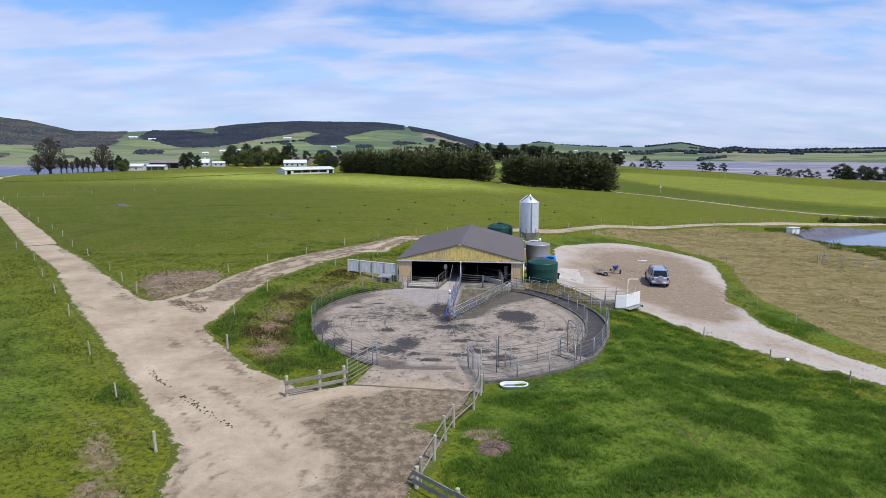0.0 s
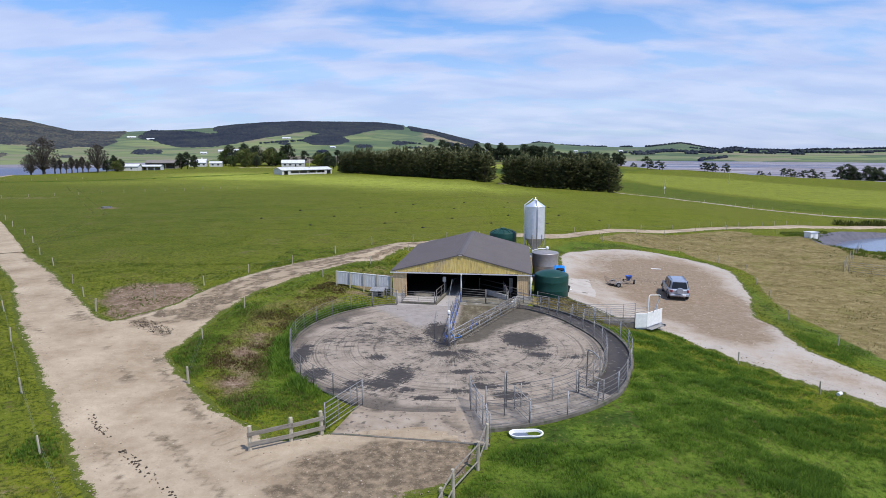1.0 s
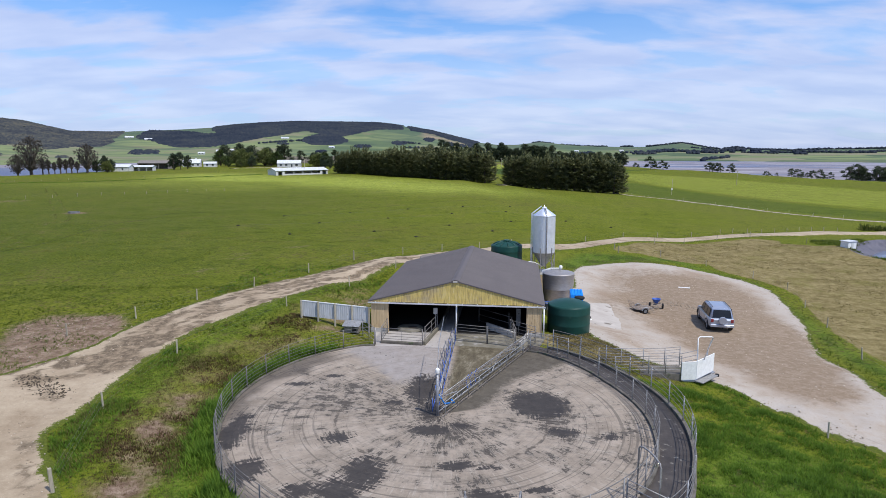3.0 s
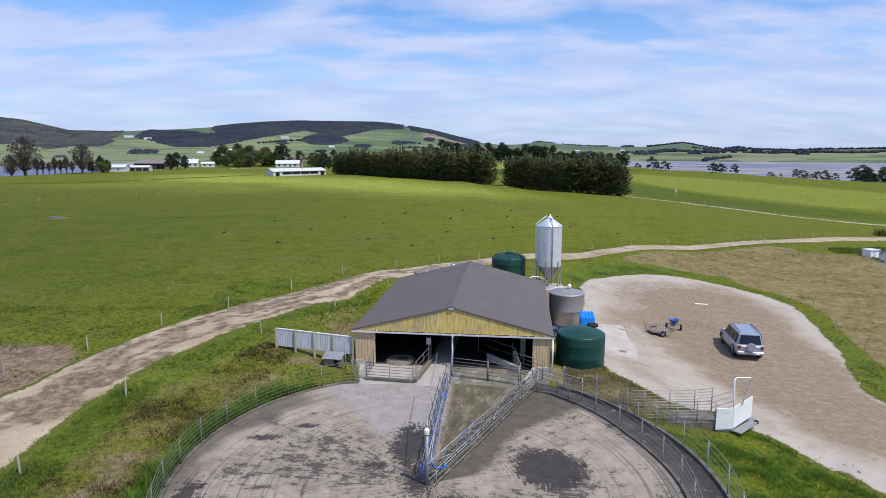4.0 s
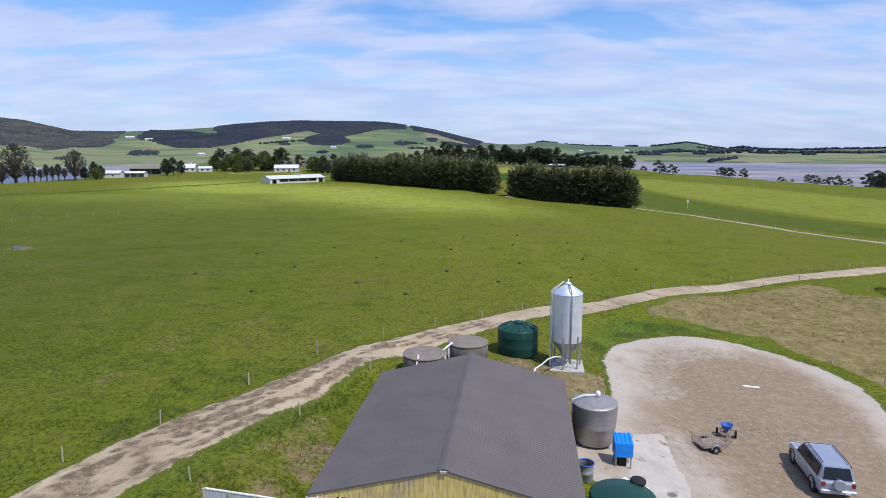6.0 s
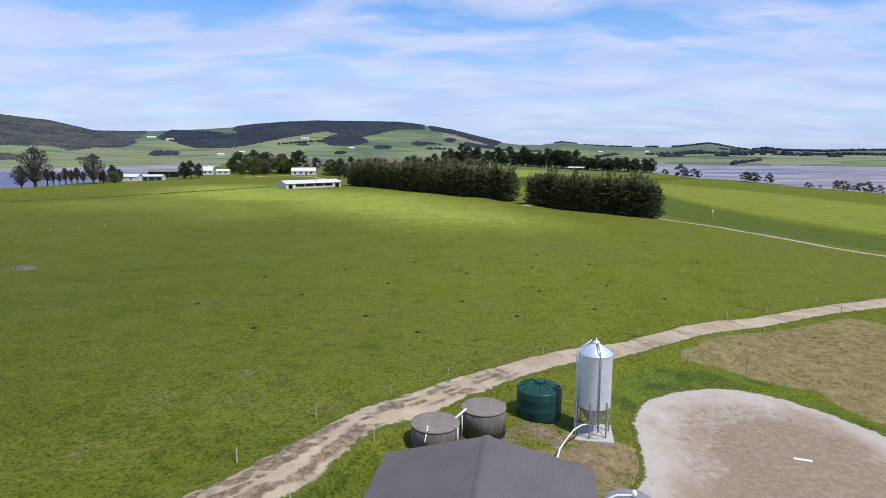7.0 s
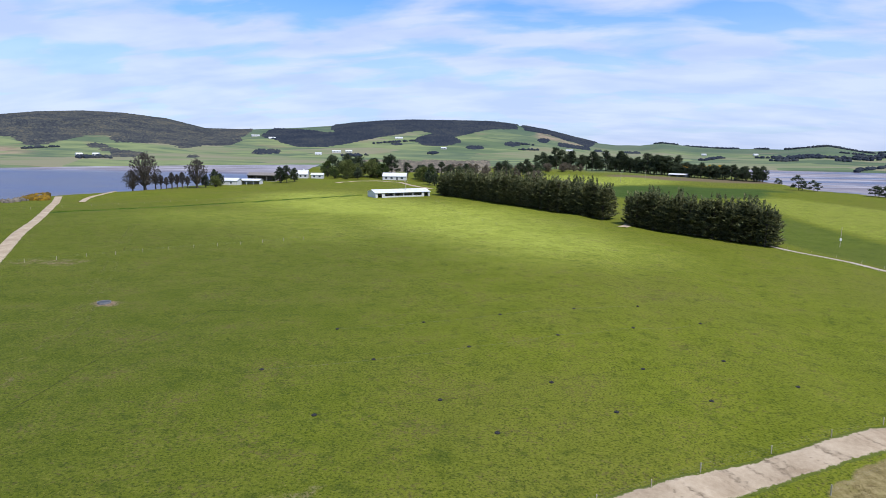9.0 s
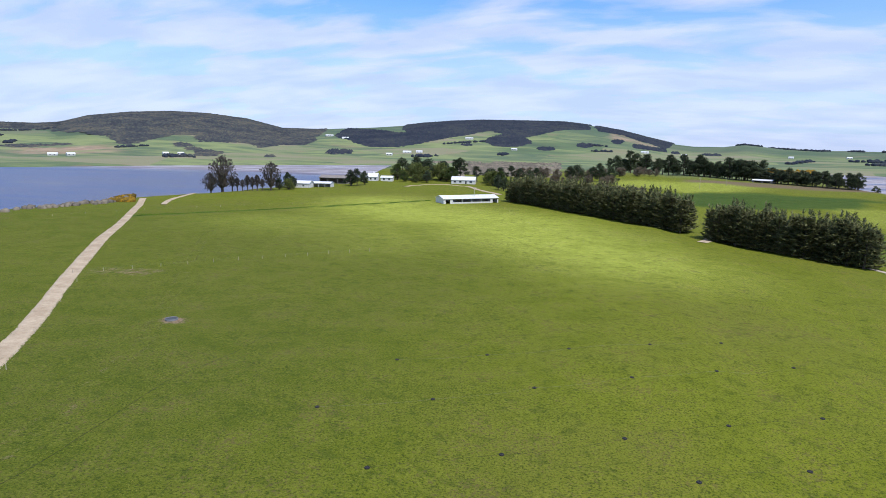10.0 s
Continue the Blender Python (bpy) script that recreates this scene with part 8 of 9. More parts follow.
bm = B()
loops = [[bm.verts.new(p) for p in stadium(*q)] for q in ((1.15, 0.42, 0.06), (1.5, 0.66, 0.42), (1.62, 0.78, 0.46), (1.62, 0.78, 0.49), (1.46, 0.62, 0.49), (1.2, 0.45, 0.16))]
for u, v in zip(loops, loops[1:]):
    for k in range(len(u)):
        bm.faces.new((u[k], u[(k + 1) % len(u)], v[(k + 1) % len(v)], v[k]))
bm.faces.new(loops[0][::-1]); bm.faces.new(loops[-1])
bmesh.ops.recalc_face_normals(bm, faces=bm.faces)
part("tub", bm, WHITE, t, smooth=False)
t.scale = (0.88, 0.88, 0.88)
bm = B(); bm.faces.new([bm.verts.new(p) for p in stadium(1.38, 0.56, 0.36)]); part("water", bm, POND, t, "murky water")
for sx in (-0.4, 0.4):
    bm = B(); box(bm, sx - 0.06, sx + 0.06, -0.2, 0.2, 0, 0.09); part("foot", bm, OLDSTEEL, t)


# ---------------------------------------------------------------- car
CARPAINT = mat("silver_blue_car_paint", [(0.3, (0.36, 0.395, 0.47)), (0.7, (0.44, 0.475, 0.55))], 1.5, rough=0.25, metal=0.45, bump=0.0, spec=0.6)
CARGLASS = mat("tinted_car_glass", [(0.3, (0.012, 0.014, 0.018)), (0.7, (0.022, 0.026, 0.032))], 1.0, rough=0.06, bump=0.0)
REDLAMP = mat("red_tail_lamp", [(0.3, (0.20, 0.03, 0.03)), (0.7, (0.28, 0.05, 0.05))], 3, rough=0.2, bump=0)
CLEARLAMP = mat("clear_head_lamp", [(0.3, (0.66, 0.68, 0.70)), (0.7, (0.80, 0.82, 0.84))], 3, rough=0.15, bump=0)
BLACKTRIM = mat("black_trim", [(0.3, (0.02, 0.02, 0.021)), (0.7, (0.035, 0.035, 0.037))], 6, rough=0.55, bump=0.05)
RIM = mat("alloy_rim", [(0.3, (0.45, 0.46, 0.48)), (0.7, (0.60, 0.61, 0.63))], 6, rough=0.35, metal=0.7, bump=0)


def loft(bm, sections, cap=True):
    """Skin over rings of equal length."""
    rings = [[bm.verts.new(p) for p in s] for s in sections]
    for u, v in zip(rings, rings[1:]):
        for k in range(len(u)):
            bm.faces.new((u[k], u[(k + 1) % len(u)], v[(k + 1) % len(v)], v[k]))
    if cap:
        bm.faces.new(rings[0][::-1]); bm.faces.new(rings[-1])
    bmesh.ops.recalc_face_normals(bm, faces=bm.faces)
    return bm


def wheel(parent, at, r=0.37, w=0.24, tyre_m=None, rim_m=None, side=1):
    x, y, z = at
    bm = B(); lathe(bm, [(r * 0.62, -w / 2), (r * 0.93, -w / 2), (r, -w / 2 + 0.04), (r, w / 2 - 0.04), (r * 0.93, w / 2), (r * 0.62, w / 2), (r * 0.62, -w / 2)], 28, cap_top=False, cap_bottom=False)
    wt = part("wheel", bm, tyre_m or DARK, parent, "black rubber tyre", smooth=False)
    wt.matrix_basis = pose(x, y, z, 0, 90 * side, 0)
    bm = B(); lathe(bm, [(r * 0.63, -w / 2 + 0.03), (r * 0.60, w / 2 - 0.05), (r * 0.5, w / 2 - 0.07), (r * 0.16, w / 2 - 0.04), (0, w / 2 - 0.03)], 20, cap_bottom=True)
    part("rim", bm, rim_m or RIM, wt, "grey metal rim")
    for k in range(6):
        a = k * math.tau / 6
        bm = B(); box(bm, r * 0.12, r * 0.58, -0.022, 0.022, w / 2 - 0.07, w / 2 - 0.02, Matrix.Rotation(a, 4, "Z")); part("spoke", bm, rim_m or RIM, wt)
    return wt


CARX, CARY, CARYAW = 21.6, 61.1, -11.0
car = thing("parked_car", pose(CARX, CARY, gz(CARX, CARY) + 0.05, 0, 0, CARYAW) @ Matrix.Scale(0.96, 4), "silver-blue four wheel drive wagon with rear spare wheel", "car")
# rings across the car, from tail (-y) to nose (+y): half width, floor, sill, waist height
body = []
for y, w, z0, zt in ((-2.38, 0.80, 0.46, 0.98), (-2.30, 0.89, 0.40, 1.08), (-1.6, 0.94, 0.34, 1.12), (0.0, 0.95, 0.33, 1.10), (1.0, 0.95, 0.34, 1.09), (1.5, 0.94, 0.36, 1.06), (2.15, 0.90, 0.38, 0.98), (2.42, 0.80, 0.44, 0.86), (2.50, 0.66, 0.50, 0.74)):
    body.append([(-w * 0.90, y, z0), (w * 0.90, y, z0), (w, y, z0 + 0.14), (w, y, zt - 0.12), (w * 0.94, y, zt), (-w * 0.94, y, zt), (-w, y, zt - 0.12), (-w, y, z0 + 0.14)])
bm = loft(B(), body)
part("body", bm, CARPAINT, car)
cab = []
for y, wb, wt_, zb, zt in ((-2.22, 0.82, 0.66, 1.07, 1.10), (-1.98, 0.84, 0.68, 1.08, 1.76), (-1.2, 0.86, 0.72, 1.08, 1.84), (0.2, 0.86, 0.72, 1.07, 1.83), (0.55, 0.86, 0.71, 1.06, 1.78), (1.25, 0.84, 0.70, 1.05, 1.10)):
    cab.append([(-wb, y, zb), (wb, y, zb), (wt_, y, zt - 0.04), (wt_ * 0.9, y, zt), (-wt_ * 0.9, y, zt), (-wt_, y, zt - 0.04)])
part("cabin", loft(B(), cab), CARPAINT, car)


def pane(name, pts, material, parent, th=0.012, label=""):
    a, b, c = (Vector(p) for p in pts[:3])
    n = (b - a).cross(c - a).normalized()
    bm = B()
    vs = [bm.verts.new(Vector(p) + n * th) for p in pts]; ws = [bm.verts.new(Vector(p) - n * th) for p in pts]
    bm.faces.new(vs); bm.faces.new(ws[::-1])
    for k in range(len(pts)):
        bm.faces.new((vs[k], vs[(k + 1) % len(pts)], ws[(k + 1) % len(pts)], ws[k]))
    bmesh.ops.recalc_face_normals(bm, faces=bm.faces)
    return part(name, bm, material, parent, label)


for s in (-1, 1):
    for y0, y1, t0, t1 in ((-1.85, -1.05, -1.80, -1.05), (-0.95, -0.10, -0.95, -0.10), (0.0, 1.0, 0.0, 0.52)):
        pane("side_window", [(s * 0.872, y0, 1.12), (s * 0.872, y1, 1.12), (s * 0.752, t1, 1.72), (s * 0.752, t0, 1.72)], CARGLASS, car, label="dark side window")
    bm = B(); tube(bm, [(s * 0.62, -1.8, 1.86), (s * 0.62, -1.6, 1.90), (s * 0.62, 0.1, 1.90), (s * 0.62, 0.3, 1.86)], 0.024, 6); part("roof_rail", bm, BLACKTRIM, car, "black roof rail")
    bm = B(); box(bm, s * 0.98 - 0.08, s * 0.98 + 0.08, 0.85, 1.0, 1.12, 1.28, bevel=0.03); part("mirror", bm, CARPAINT, car)
    bm = B(); box(bm, s * 0.72 - 0.10, s * 0.72 + 0.10, -2.40, -2.30, 0.80, 1.05, bevel=0.02); part("tail_lamp", bm, REDLAMP, car, "red tail lamp")
    bm = B(); box(bm, s * 0.66 - 0.16, s * 0.66 + 0.16, 2.36, 2.47, 0.70, 0.86, bevel=0.02); part("headlight", bm, CLEARLAMP, car)
    bm = B(); box(bm, s * 0.93 - 0.03, s * 0.93 + 0.03, -1.1, 1.05, 0.30, 0.42, bevel=0.01); part("side_step", bm, BLACKTRIM, car)
    for wy in (-1.50, 1.50):
        wheel(car, (s * 0.82, wy, 0.37), side=s)
        bm = B(); tube(bm, [(s * 0.945, wy + 0.46 * math.cos(a), 0.40 + 0.46 * math.sin(a)) for a in [radians(12 * k) for k in range(16)]], 0.035, 6); part("wheel_arch", bm, BLACKTRIM, car)
pane("rear_window", [(-0.70, -2.23, 1.12), (0.70, -2.23, 1.12), (0.60, -2.03, 1.70), (-0.60, -2.03, 1.70)], CARGLASS, car, label="dark rear window")
pane("windscreen", [(-0.78, 1.24, 1.14), (0.78, 1.24, 1.14), (0.66, 0.63, 1.76), (-0.66, 0.63, 1.76)], CARGLASS, car, label="dark windscreen")
bm = B(); box(bm, -0.86, 0.86, -2.50, -2.34, 0.44, 0.66, bevel=0.04); part("rear_bumper", bm, CARPAINT, car)
bm = B(); box(bm, -0.80, 0.80, 2.42, 2.58, 0.42, 0.62, bevel=0.05); part("front_bumper", bm, CARPAINT, car)
bm = B(); lathe(bm, [(0.0, -0.10), (0.24, -0.11), (0.29, -0.05), (0.30, 0.06), (0.27, 0.12), (0, 0.12)], 28); sp = part("spare_wheel", bm, CARPAINT, car, "silver covered spare wheel"); sp.matrix_basis = pose(0.0, -2.46, 0.98, 90, 0, 0)
bm = B(); box(bm, 0.30, 0.56, -2.53, -2.495, 0.50, 0.62); part("number_plate", bm, WHITE, car, "pale plate")
bm = B(); tube(bm, [(0, -2.45, 0.42), (0, -2.68, 0.40), (0, -2.68, 0.48)], 0.03, 8); part("tow_bar", bm, BLACKTRIM, car)


# ---------------------------------------------------------------- trailers
TX, TY = 16.9, 63.9
tr = thing("cage_trailer", pose(TX, TY, gz(TX, TY) + 0.04, 0, 0, 100) @ Matrix.Scale(0.70, 4), "small rusty farm trailer with mesh sides and tailgate", "trailer")
RUST = mat("rusty_painted_steel", [(0.3, (0.14, 0.10, 0.075)), (0.7, (0.33, 0.29, 0.25))], 6, rough=0.8, bump=0.3, spots=(0.22, 0.10, 0.05), spot_scale=9, spot_at=0.58)
bm = B(); box(bm, -0.75, 0.75, -1.1, 1.1, 0.50, 0.56); part("deck", bm, RUST, tr, "rusty deck")
bm = B(); tube(bm, [(-0.78, -1.12, 0.52), (0.78, -1.12, 0.52), (0.78, 1.12, 0.52), (-0.78, 1.12, 0.52)], 0.04, 6, closed=True); part("chassis", bm, RUST, tr)
for s in (-1, 1):
    bm = B(); tube(bm, [(s * 0.78, -1.1, 0.55), (s * 0.78, -1.1, 0.88), (s * 0.78, 1.1, 0.88), (s * 0.78, 1.1, 0.55)], 0.025, 6); part("side_rail", bm, RUST, tr)
    for k in range(7):
        y = -0.95 + k * 0.316
        bm = B(); tube(bm, [(s * 0.78, y, 0.55), (s * 0.78, y, 0.88)], 0.012, 5); part("mesh_bar", bm, RUST, tr)
    wheel(tr, (s * 0.92, 0.05, 0.32), 0.32, 0.19, rim_m=OLDSTEEL, side=s)
    bm = B(); tube(bm, [(s * 0.92, 0.05 + 0.40 * math.cos(a), 0.34 + 0.40 * math.sin(a)) for a in [radians(10 + 16 * k) for k in range(11)]], [0.06] * 11, 6); part("mudguard", bm, OLDSTEEL, tr, "dull grey mudguard")
bm = B(); tube(bm, [(-0.74, 1.12, 0.55), (-0.74, 1.45, 1.35), (0.74, 1.45, 1.35), (0.74, 1.12, 0.55)], 0.025, 6); part("tailgate", bm, RUST, tr)
for k in range(5):
    f = (k + 1) / 6
    bm = B(); tube(bm, [(-0.74, 1.12 + 0.33 * f, 0.55 + 0.8 * f), (0.74, 1.12 + 0.33 * f, 0.55 + 0.8 * f)], 0.010, 5); part("mesh_bar", bm, RUST, tr)
bm = B(); tube(bm, [(-0.5, -1.1, 0.5), (0, -2.1, 0.46), (0.5, -1.1, 0.5)], 0.035, 6); part("drawbar", bm, RUST, tr)
QX, QY = 18.7, 65.8
sp = thing("spreader", pose(QX, QY, gz(QX, QY) + 0.04, 0, 0, -25) @ Matrix.Scale(0.85, 4), "small towed spreader with a blue hopper", "spreader")
bm = B(); lathe(bm, [(0.14, 0.55), (0.42, 0.95), (0.44, 1.0), (0.40, 1.0), (0.12, 0.6)], 20, cap_top=False); part("hopper", bm, BLUEPAINT, sp, "blue hopper")
bm = B(); tube(bm, [(-0.45, 0.4, 0.45), (0.45, 0.4, 0.45), (0.35, -0.5, 0.45), (0, -1.4, 0.40), (-0.35, -0.5, 0.45)], 0.035, 6, closed=True); part("frame", bm, RUST, sp)
for s in (-1, 1):
    wheel(sp, (s * 0.62, 0.2, 0.27), 0.27, 0.16, rim_m=OLDSTEEL, side=s)
    bm = B(); tube(bm, [(s * 0.3, 0.2, 0.45), (s * 0.28, 0.2, 0.8)], 0.025, 6); part("strut", bm, RUST, sp)
bm = B(); lathe(bm, [(0.0, 0.40), (0.28, 0.40), (0.28, 0.44), (0, 0.45)], 20); part("disc", bm, RUST, sp)


# ---------------------------------------------------------------- loose things on the pad
CRACKED = mat("broken_pale_concrete", [(0.3, (0.38, 0.335, 0.29)), (0.7, (0.50, 0.455, 0.40))], 0.8, detail=8, rough=0.9, bump=0.2, coords="World", spots=(0.17, 0.145, 0.115), spot_scale=1.0, spot_at=0.60)
def slab_sdf(x, y):
    inside = np.minimum(np.minimum(x - 10.3 - 0.30 * (y - 59), 14.6 + 0.16 * (y - 62) - x), np.minimum(y - 56.2, 65.1 + 0.22 * (x - 13) - y))
    return inside + (fbm(x / 1.2, y / 1.2, 33) - 0.5) * 0.9


sheet("pavement_slab", slab_sdf, CRACKED, "broken pale concrete slab beside the vat", lift=0.09, xs=XP, ys=YP)
t = thing("pale_sheet", pose(24.3, 74.1, gz(24.3, 74.1) + 0.05, 0, 0, -18), "pale plank lying on the gravel", "plank")
bm = B(); box(bm, -0.55, 0.55, -0.12, 0.12, 0, 0.05, bevel=0.01); part("board", bm, WHITE, t)
t = thing("black_bucket", pose(10.5, 56.2, gz(10.5, 56.2)), "black plastic tub beside the green tank", "tub")
bm = B(); lathe(bm, [(0.26, 0), (0.34, 0.5), (0.37, 0.52), (0.34, 0.55), (0.30, 0.52), (0.24, 0.06), (0, 0.06)], 20); part("body", bm, DARK, t)
rs = np.random.default_rng(8)
for k in range(7):
    x, y = 10.6 + rs.uniform(-0.7, 0.7), 58.1 + rs.uniform(-0.4, 0.4)
    t = thing("white_rock", pose(x, y, gz(x, y) + 0.03, 0, 0, rs.uniform(0, 360)), "white lump of broken concrete beside the slab", "rock", "white rubble by the slab")
    bm = B(); bmesh.ops.create_icosphere(bm, subdivisions=1, radius=0.18)
    for v in bm.verts:
        v.co = Vector((v.co.x * 1.3, v.co.y, v.co.z * 0.6)) * rs.uniform(0.8, 1.2)
    part("stone", bm, WHITE, t)
t = thing("white_drum", pose(21.1, 36.3, gz(21.1, 36.3)), "white plastic drum lying in the grass", "drum")
t.scale = (0.6, 0.6, 0.6)
bm = B(); lathe(bm, [(0, -0.25), (0.15, -0.25), (0.17, -0.2), (0.17, 0.2), (0.15, 0.25), (0, 0.25)], 16); part("body", bm, WHITE, t).matrix_basis = pose(0, 0, 0.16, 0, 90, 30)
PX, PY = 56.9, 99.6
t = thing("pump_shed", pose(PX, PY, gz(PX, PY), 0, 0, 20) @ Matrix.Scale(0.72, 4), "small white pump box on the pond bank", "pump box")
bm = B(); box(bm, -1.1, 1.1, -0.8, 0.8, -0.2, 1.25, bevel=0.03); part("body", bm, WHITE, t)
bm = B(); box(bm, -1.25, 1.25, -0.95, 0.95, 1.25, 1.36, bevel=0.02); part("lid", bm, HOUSEROOF, t)
bm = B(); box(bm, -0.3, 0.3, -0.84, -0.80, 0.1, 1.0); part("door", bm, HOUSEWALL, t)


# ---------------------------------------------------------------- field: irrigation pods, hose, trough, pole
def torus_mesh(R, r, n=20, m=8):
    bm = B(); tube(bm, [(R * math.cos(k * math.tau / n), R * math.sin(k * math.tau / n), r) for k in range(n)], r, m, closed=True)
    return bm


pod = thing("irrigation_pod", pose(0, 0, 0), "black ring-shaped irrigation pod lying in the pasture", "pod", "irrigation pods in the field")
part("ring", torus_mesh(0.19, 0.06), DARK, pod, smooth=True)
bm = B(); lathe(bm, [(0.15, 0.03), (0.13, 0.09), (0.04, 0.12), (0.02, 0.25), (0, 0.26)], 14); part("sprinkler", bm, BLACKTRIM, pod)
first = True
PALEHOSE = mat("sun_bleached_hose", [(0.3, (0.13, 0.13, 0.10)), (0.7, (0.22, 0.215, 0.18))], 0.2, rough=0.5, bump=0)
HOSE = mat("black_hose", [(0.3, (0.015, 0.015, 0.015)), (0.7, (0.03, 0.03, 0.03))], 5, rough=0.7, bump=0)
for x0, y0, n, shade in ((-2.8, 94.6, 4, 0), (-19.1, 93.8, 5, 0), (-28.8, 103.4, 6, 1), (-26.4, 120.3, 5, 1)):
    row = [(x0 + 10.3 * i + rs.uniform(-0.2, 0.2), y0 + 6.8 * i - (0.9 * i if y0 > 110 else 0) + rs.uniform(-0.2, 0.2)) for i in range(n)]
    for x, y in row:
        m = pose(x, y, gz(x, y) - 0.02, 0, 0, rs.uniform(0, 360))
        if first:
            pod.matrix_basis = m; first = False
        else:
            copy_thing(pod, m)
    hose = thing("irrigation_hose", pose(row[0][0], row[0][1], 0), "thin grey irrigation hose lying in the grass" if shade else "thin black irrigation hose lying in the grass", "hose", "irrigation hoses")
    pts = []
    for (ax, ay), (bx, by) in zip(row, row[1:]):
        for k in range(6):
            f = k / 6
            wob = 0.35 * math.sin(f * math.pi) * (1 if int(ax) % 2 else -1)
            x, y = ax + (bx - ax) * f - wob * 0.5, ay + (by - ay) * f + wob
            pts.append((x - row[0][0], y - row[0][1], gz(x, y) + 0.03))
    bm = B(); tube(bm, pts, 0.006, 5); part("tube", bm, PALEHOSE if shade else HOSE, hose)
hose = thing("irrigation_hose", pose(-44.9, 82.3, 0), "thin black irrigation hose lying in the grass", "hose", "irrigation hoses")
way = spaced([(-44.5, 70), (-44.9, 82.3), (-45.2, 87.5), (-46.4, 94.8), (-48.3, 104.9), (-47.5, 114.1), (-47.8, 125.2), (-43.0, 126.3), (-38, 124)], 1.5)
bm = B(); tube(bm, [(x + 44.9, y - 82.3, gz(x, y) + 0.04) for x, y in way], 0.011, 5); part("tube", bm, HOSE, hose)
hose = thing("irrigation_hose", pose(-26.5, 120.8, 0), "thin black irrigation hose lying in the grass", "hose", "irrigation hoses")
way = spaced([(-26.5, 120.8), (-21.9, 124.3), (-18.4, 132.3), (-11.1, 137.2), (-0.2, 149.2), (9.8, 158.2), (15.5, 153.8)], 1.5)
bm = B(); tube(bm, [(x + 26.5, y - 120.8, gz(x, y) + 0.04) for x, y in way], 0.009, 5); part("tube", bm, HOSE, hose)
TROUGH = mat("dark_damp_concrete", [(0.3, (0.14, 0.14, 0.15)), (0.7, (0.24, 0.24, 0.25))], 2, rough=0.85, bump=0.2)
t = thing("water_trough", pose(-65.4, 125.4, gz(-65.4, 125.4)), "round grey concrete stock trough in the pasture", "trough")
bm = B(); lathe(bm, [(0.95, -0.1), (0.97, 0.26), (0.90, 0.26), (0.87, 0.08), (0, 0.08)], 28); part("basin", bm, TROUGH, t)
bm = B(); lathe(bm, [(0, 0.17), (0.88, 0.17)], 28, cap_top=False, cap_bottom=False); part("water", bm, mat("murky_trough_water", [(0.3, (0.03, 0.035, 0.03)), (0.7, (0.05, 0.055, 0.05))], 1, rough=0.35, bump=0), t)


def power_pole(at, h, label):
    x, y = at
    t = thing("power_pole", pose(x, y, gz(x, y)), label, "power pole", "timber power poles")
    bm = B(); tube(bm, [(0, 0, -0.5), (0, 0, h)], [0.16, 0.10], 8); part("pole", bm, POST, t)
    bm = B(); box(bm, -0.9, 0.9, -0.06, 0.06, h - 0.5, h - 0.38); part("crossarm", bm, TIMBER, t)
    for k in (-0.8, 0, 0.8):
        bm = B(); lathe(bm, [(0.05, h - 0.38), (0.07, h - 0.3), (0.03, h - 0.2), (0, h - 0.19)], 8, (k, 0)); part("insulator", bm, WHITE, t)
    return t


t = thing("marker_pole", pose(91, 259, gz(91, 259)), "thin pale pole standing in the pasture", "pole")
bm = B(); tube(bm, [(0, 0, -0.4), (0, 0, 6.4)], [0.10, 0.07], 8); part("pole", bm, POST, t)
bm = B(); box(bm, -0.25, 0.25, -0.18, 0.18, 2.0, 2.8, bevel=0.02); part("box", bm, WHITE, t)
power_pole((150, 330), 7.0, "timber power pole in the far pasture")
power_pole((52, 560), 8.0, "timber power pole beside the far field")
power_pole((76, 600), 8.0, "timber power pole beside the far field")
power_pole((-74, 352), 8.0, "timber power pole beside the long barn")

# ---------------------------------------------------------------- grass tufts, weeds and stones
def tufts(name, label, n, box_, keep, height, material, seed, blades=5, spread=0.10, width=0.12):
    r = np.random.default_rng(seed)
    x, y = r.uniform(box_[0], box_[1], n), r.uniform(box_[2], box_[3], n)
    k = keep(x, y, r)
    x, y = x[k], y[k]
    n = len(x)
    h = height * r.uniform(0.6, 1.25, n) * (0.62 + 0.75 * ss(0.30, 0.72, tone(x, y)))
    base = np.stack([x, y, ground(x, y) - 0.01], -1)
    tris = []
    for b in range(blades):
        a = r.uniform(0, math.tau, n)
        d = np.stack([np.cos(a), np.sin(a), 0 * a], -1)
        s = np.stack([-np.sin(a), np.cos(a), 0 * a], -1)
        p = base + d * r.uniform(0, spread, (n, 1))
        w = (h * width)[:, None]
        tip = p + d * (h * r.uniform(0.3, 0.9, n))[:, None] + np.stack([0 * h, 0 * h, h], -1)
        tris.append(np.stack([p - s * w, p + s * w, tip], 1))
    me = tri_mesh(name, [np.concatenate(tris).astype(np.float32)])
    put_attr(me, "tone", np.repeat(np.tile(tone(x, y), blades), 3))
    return tagged(link_mesh(name, me, material), label, "grass", kind="stuff")


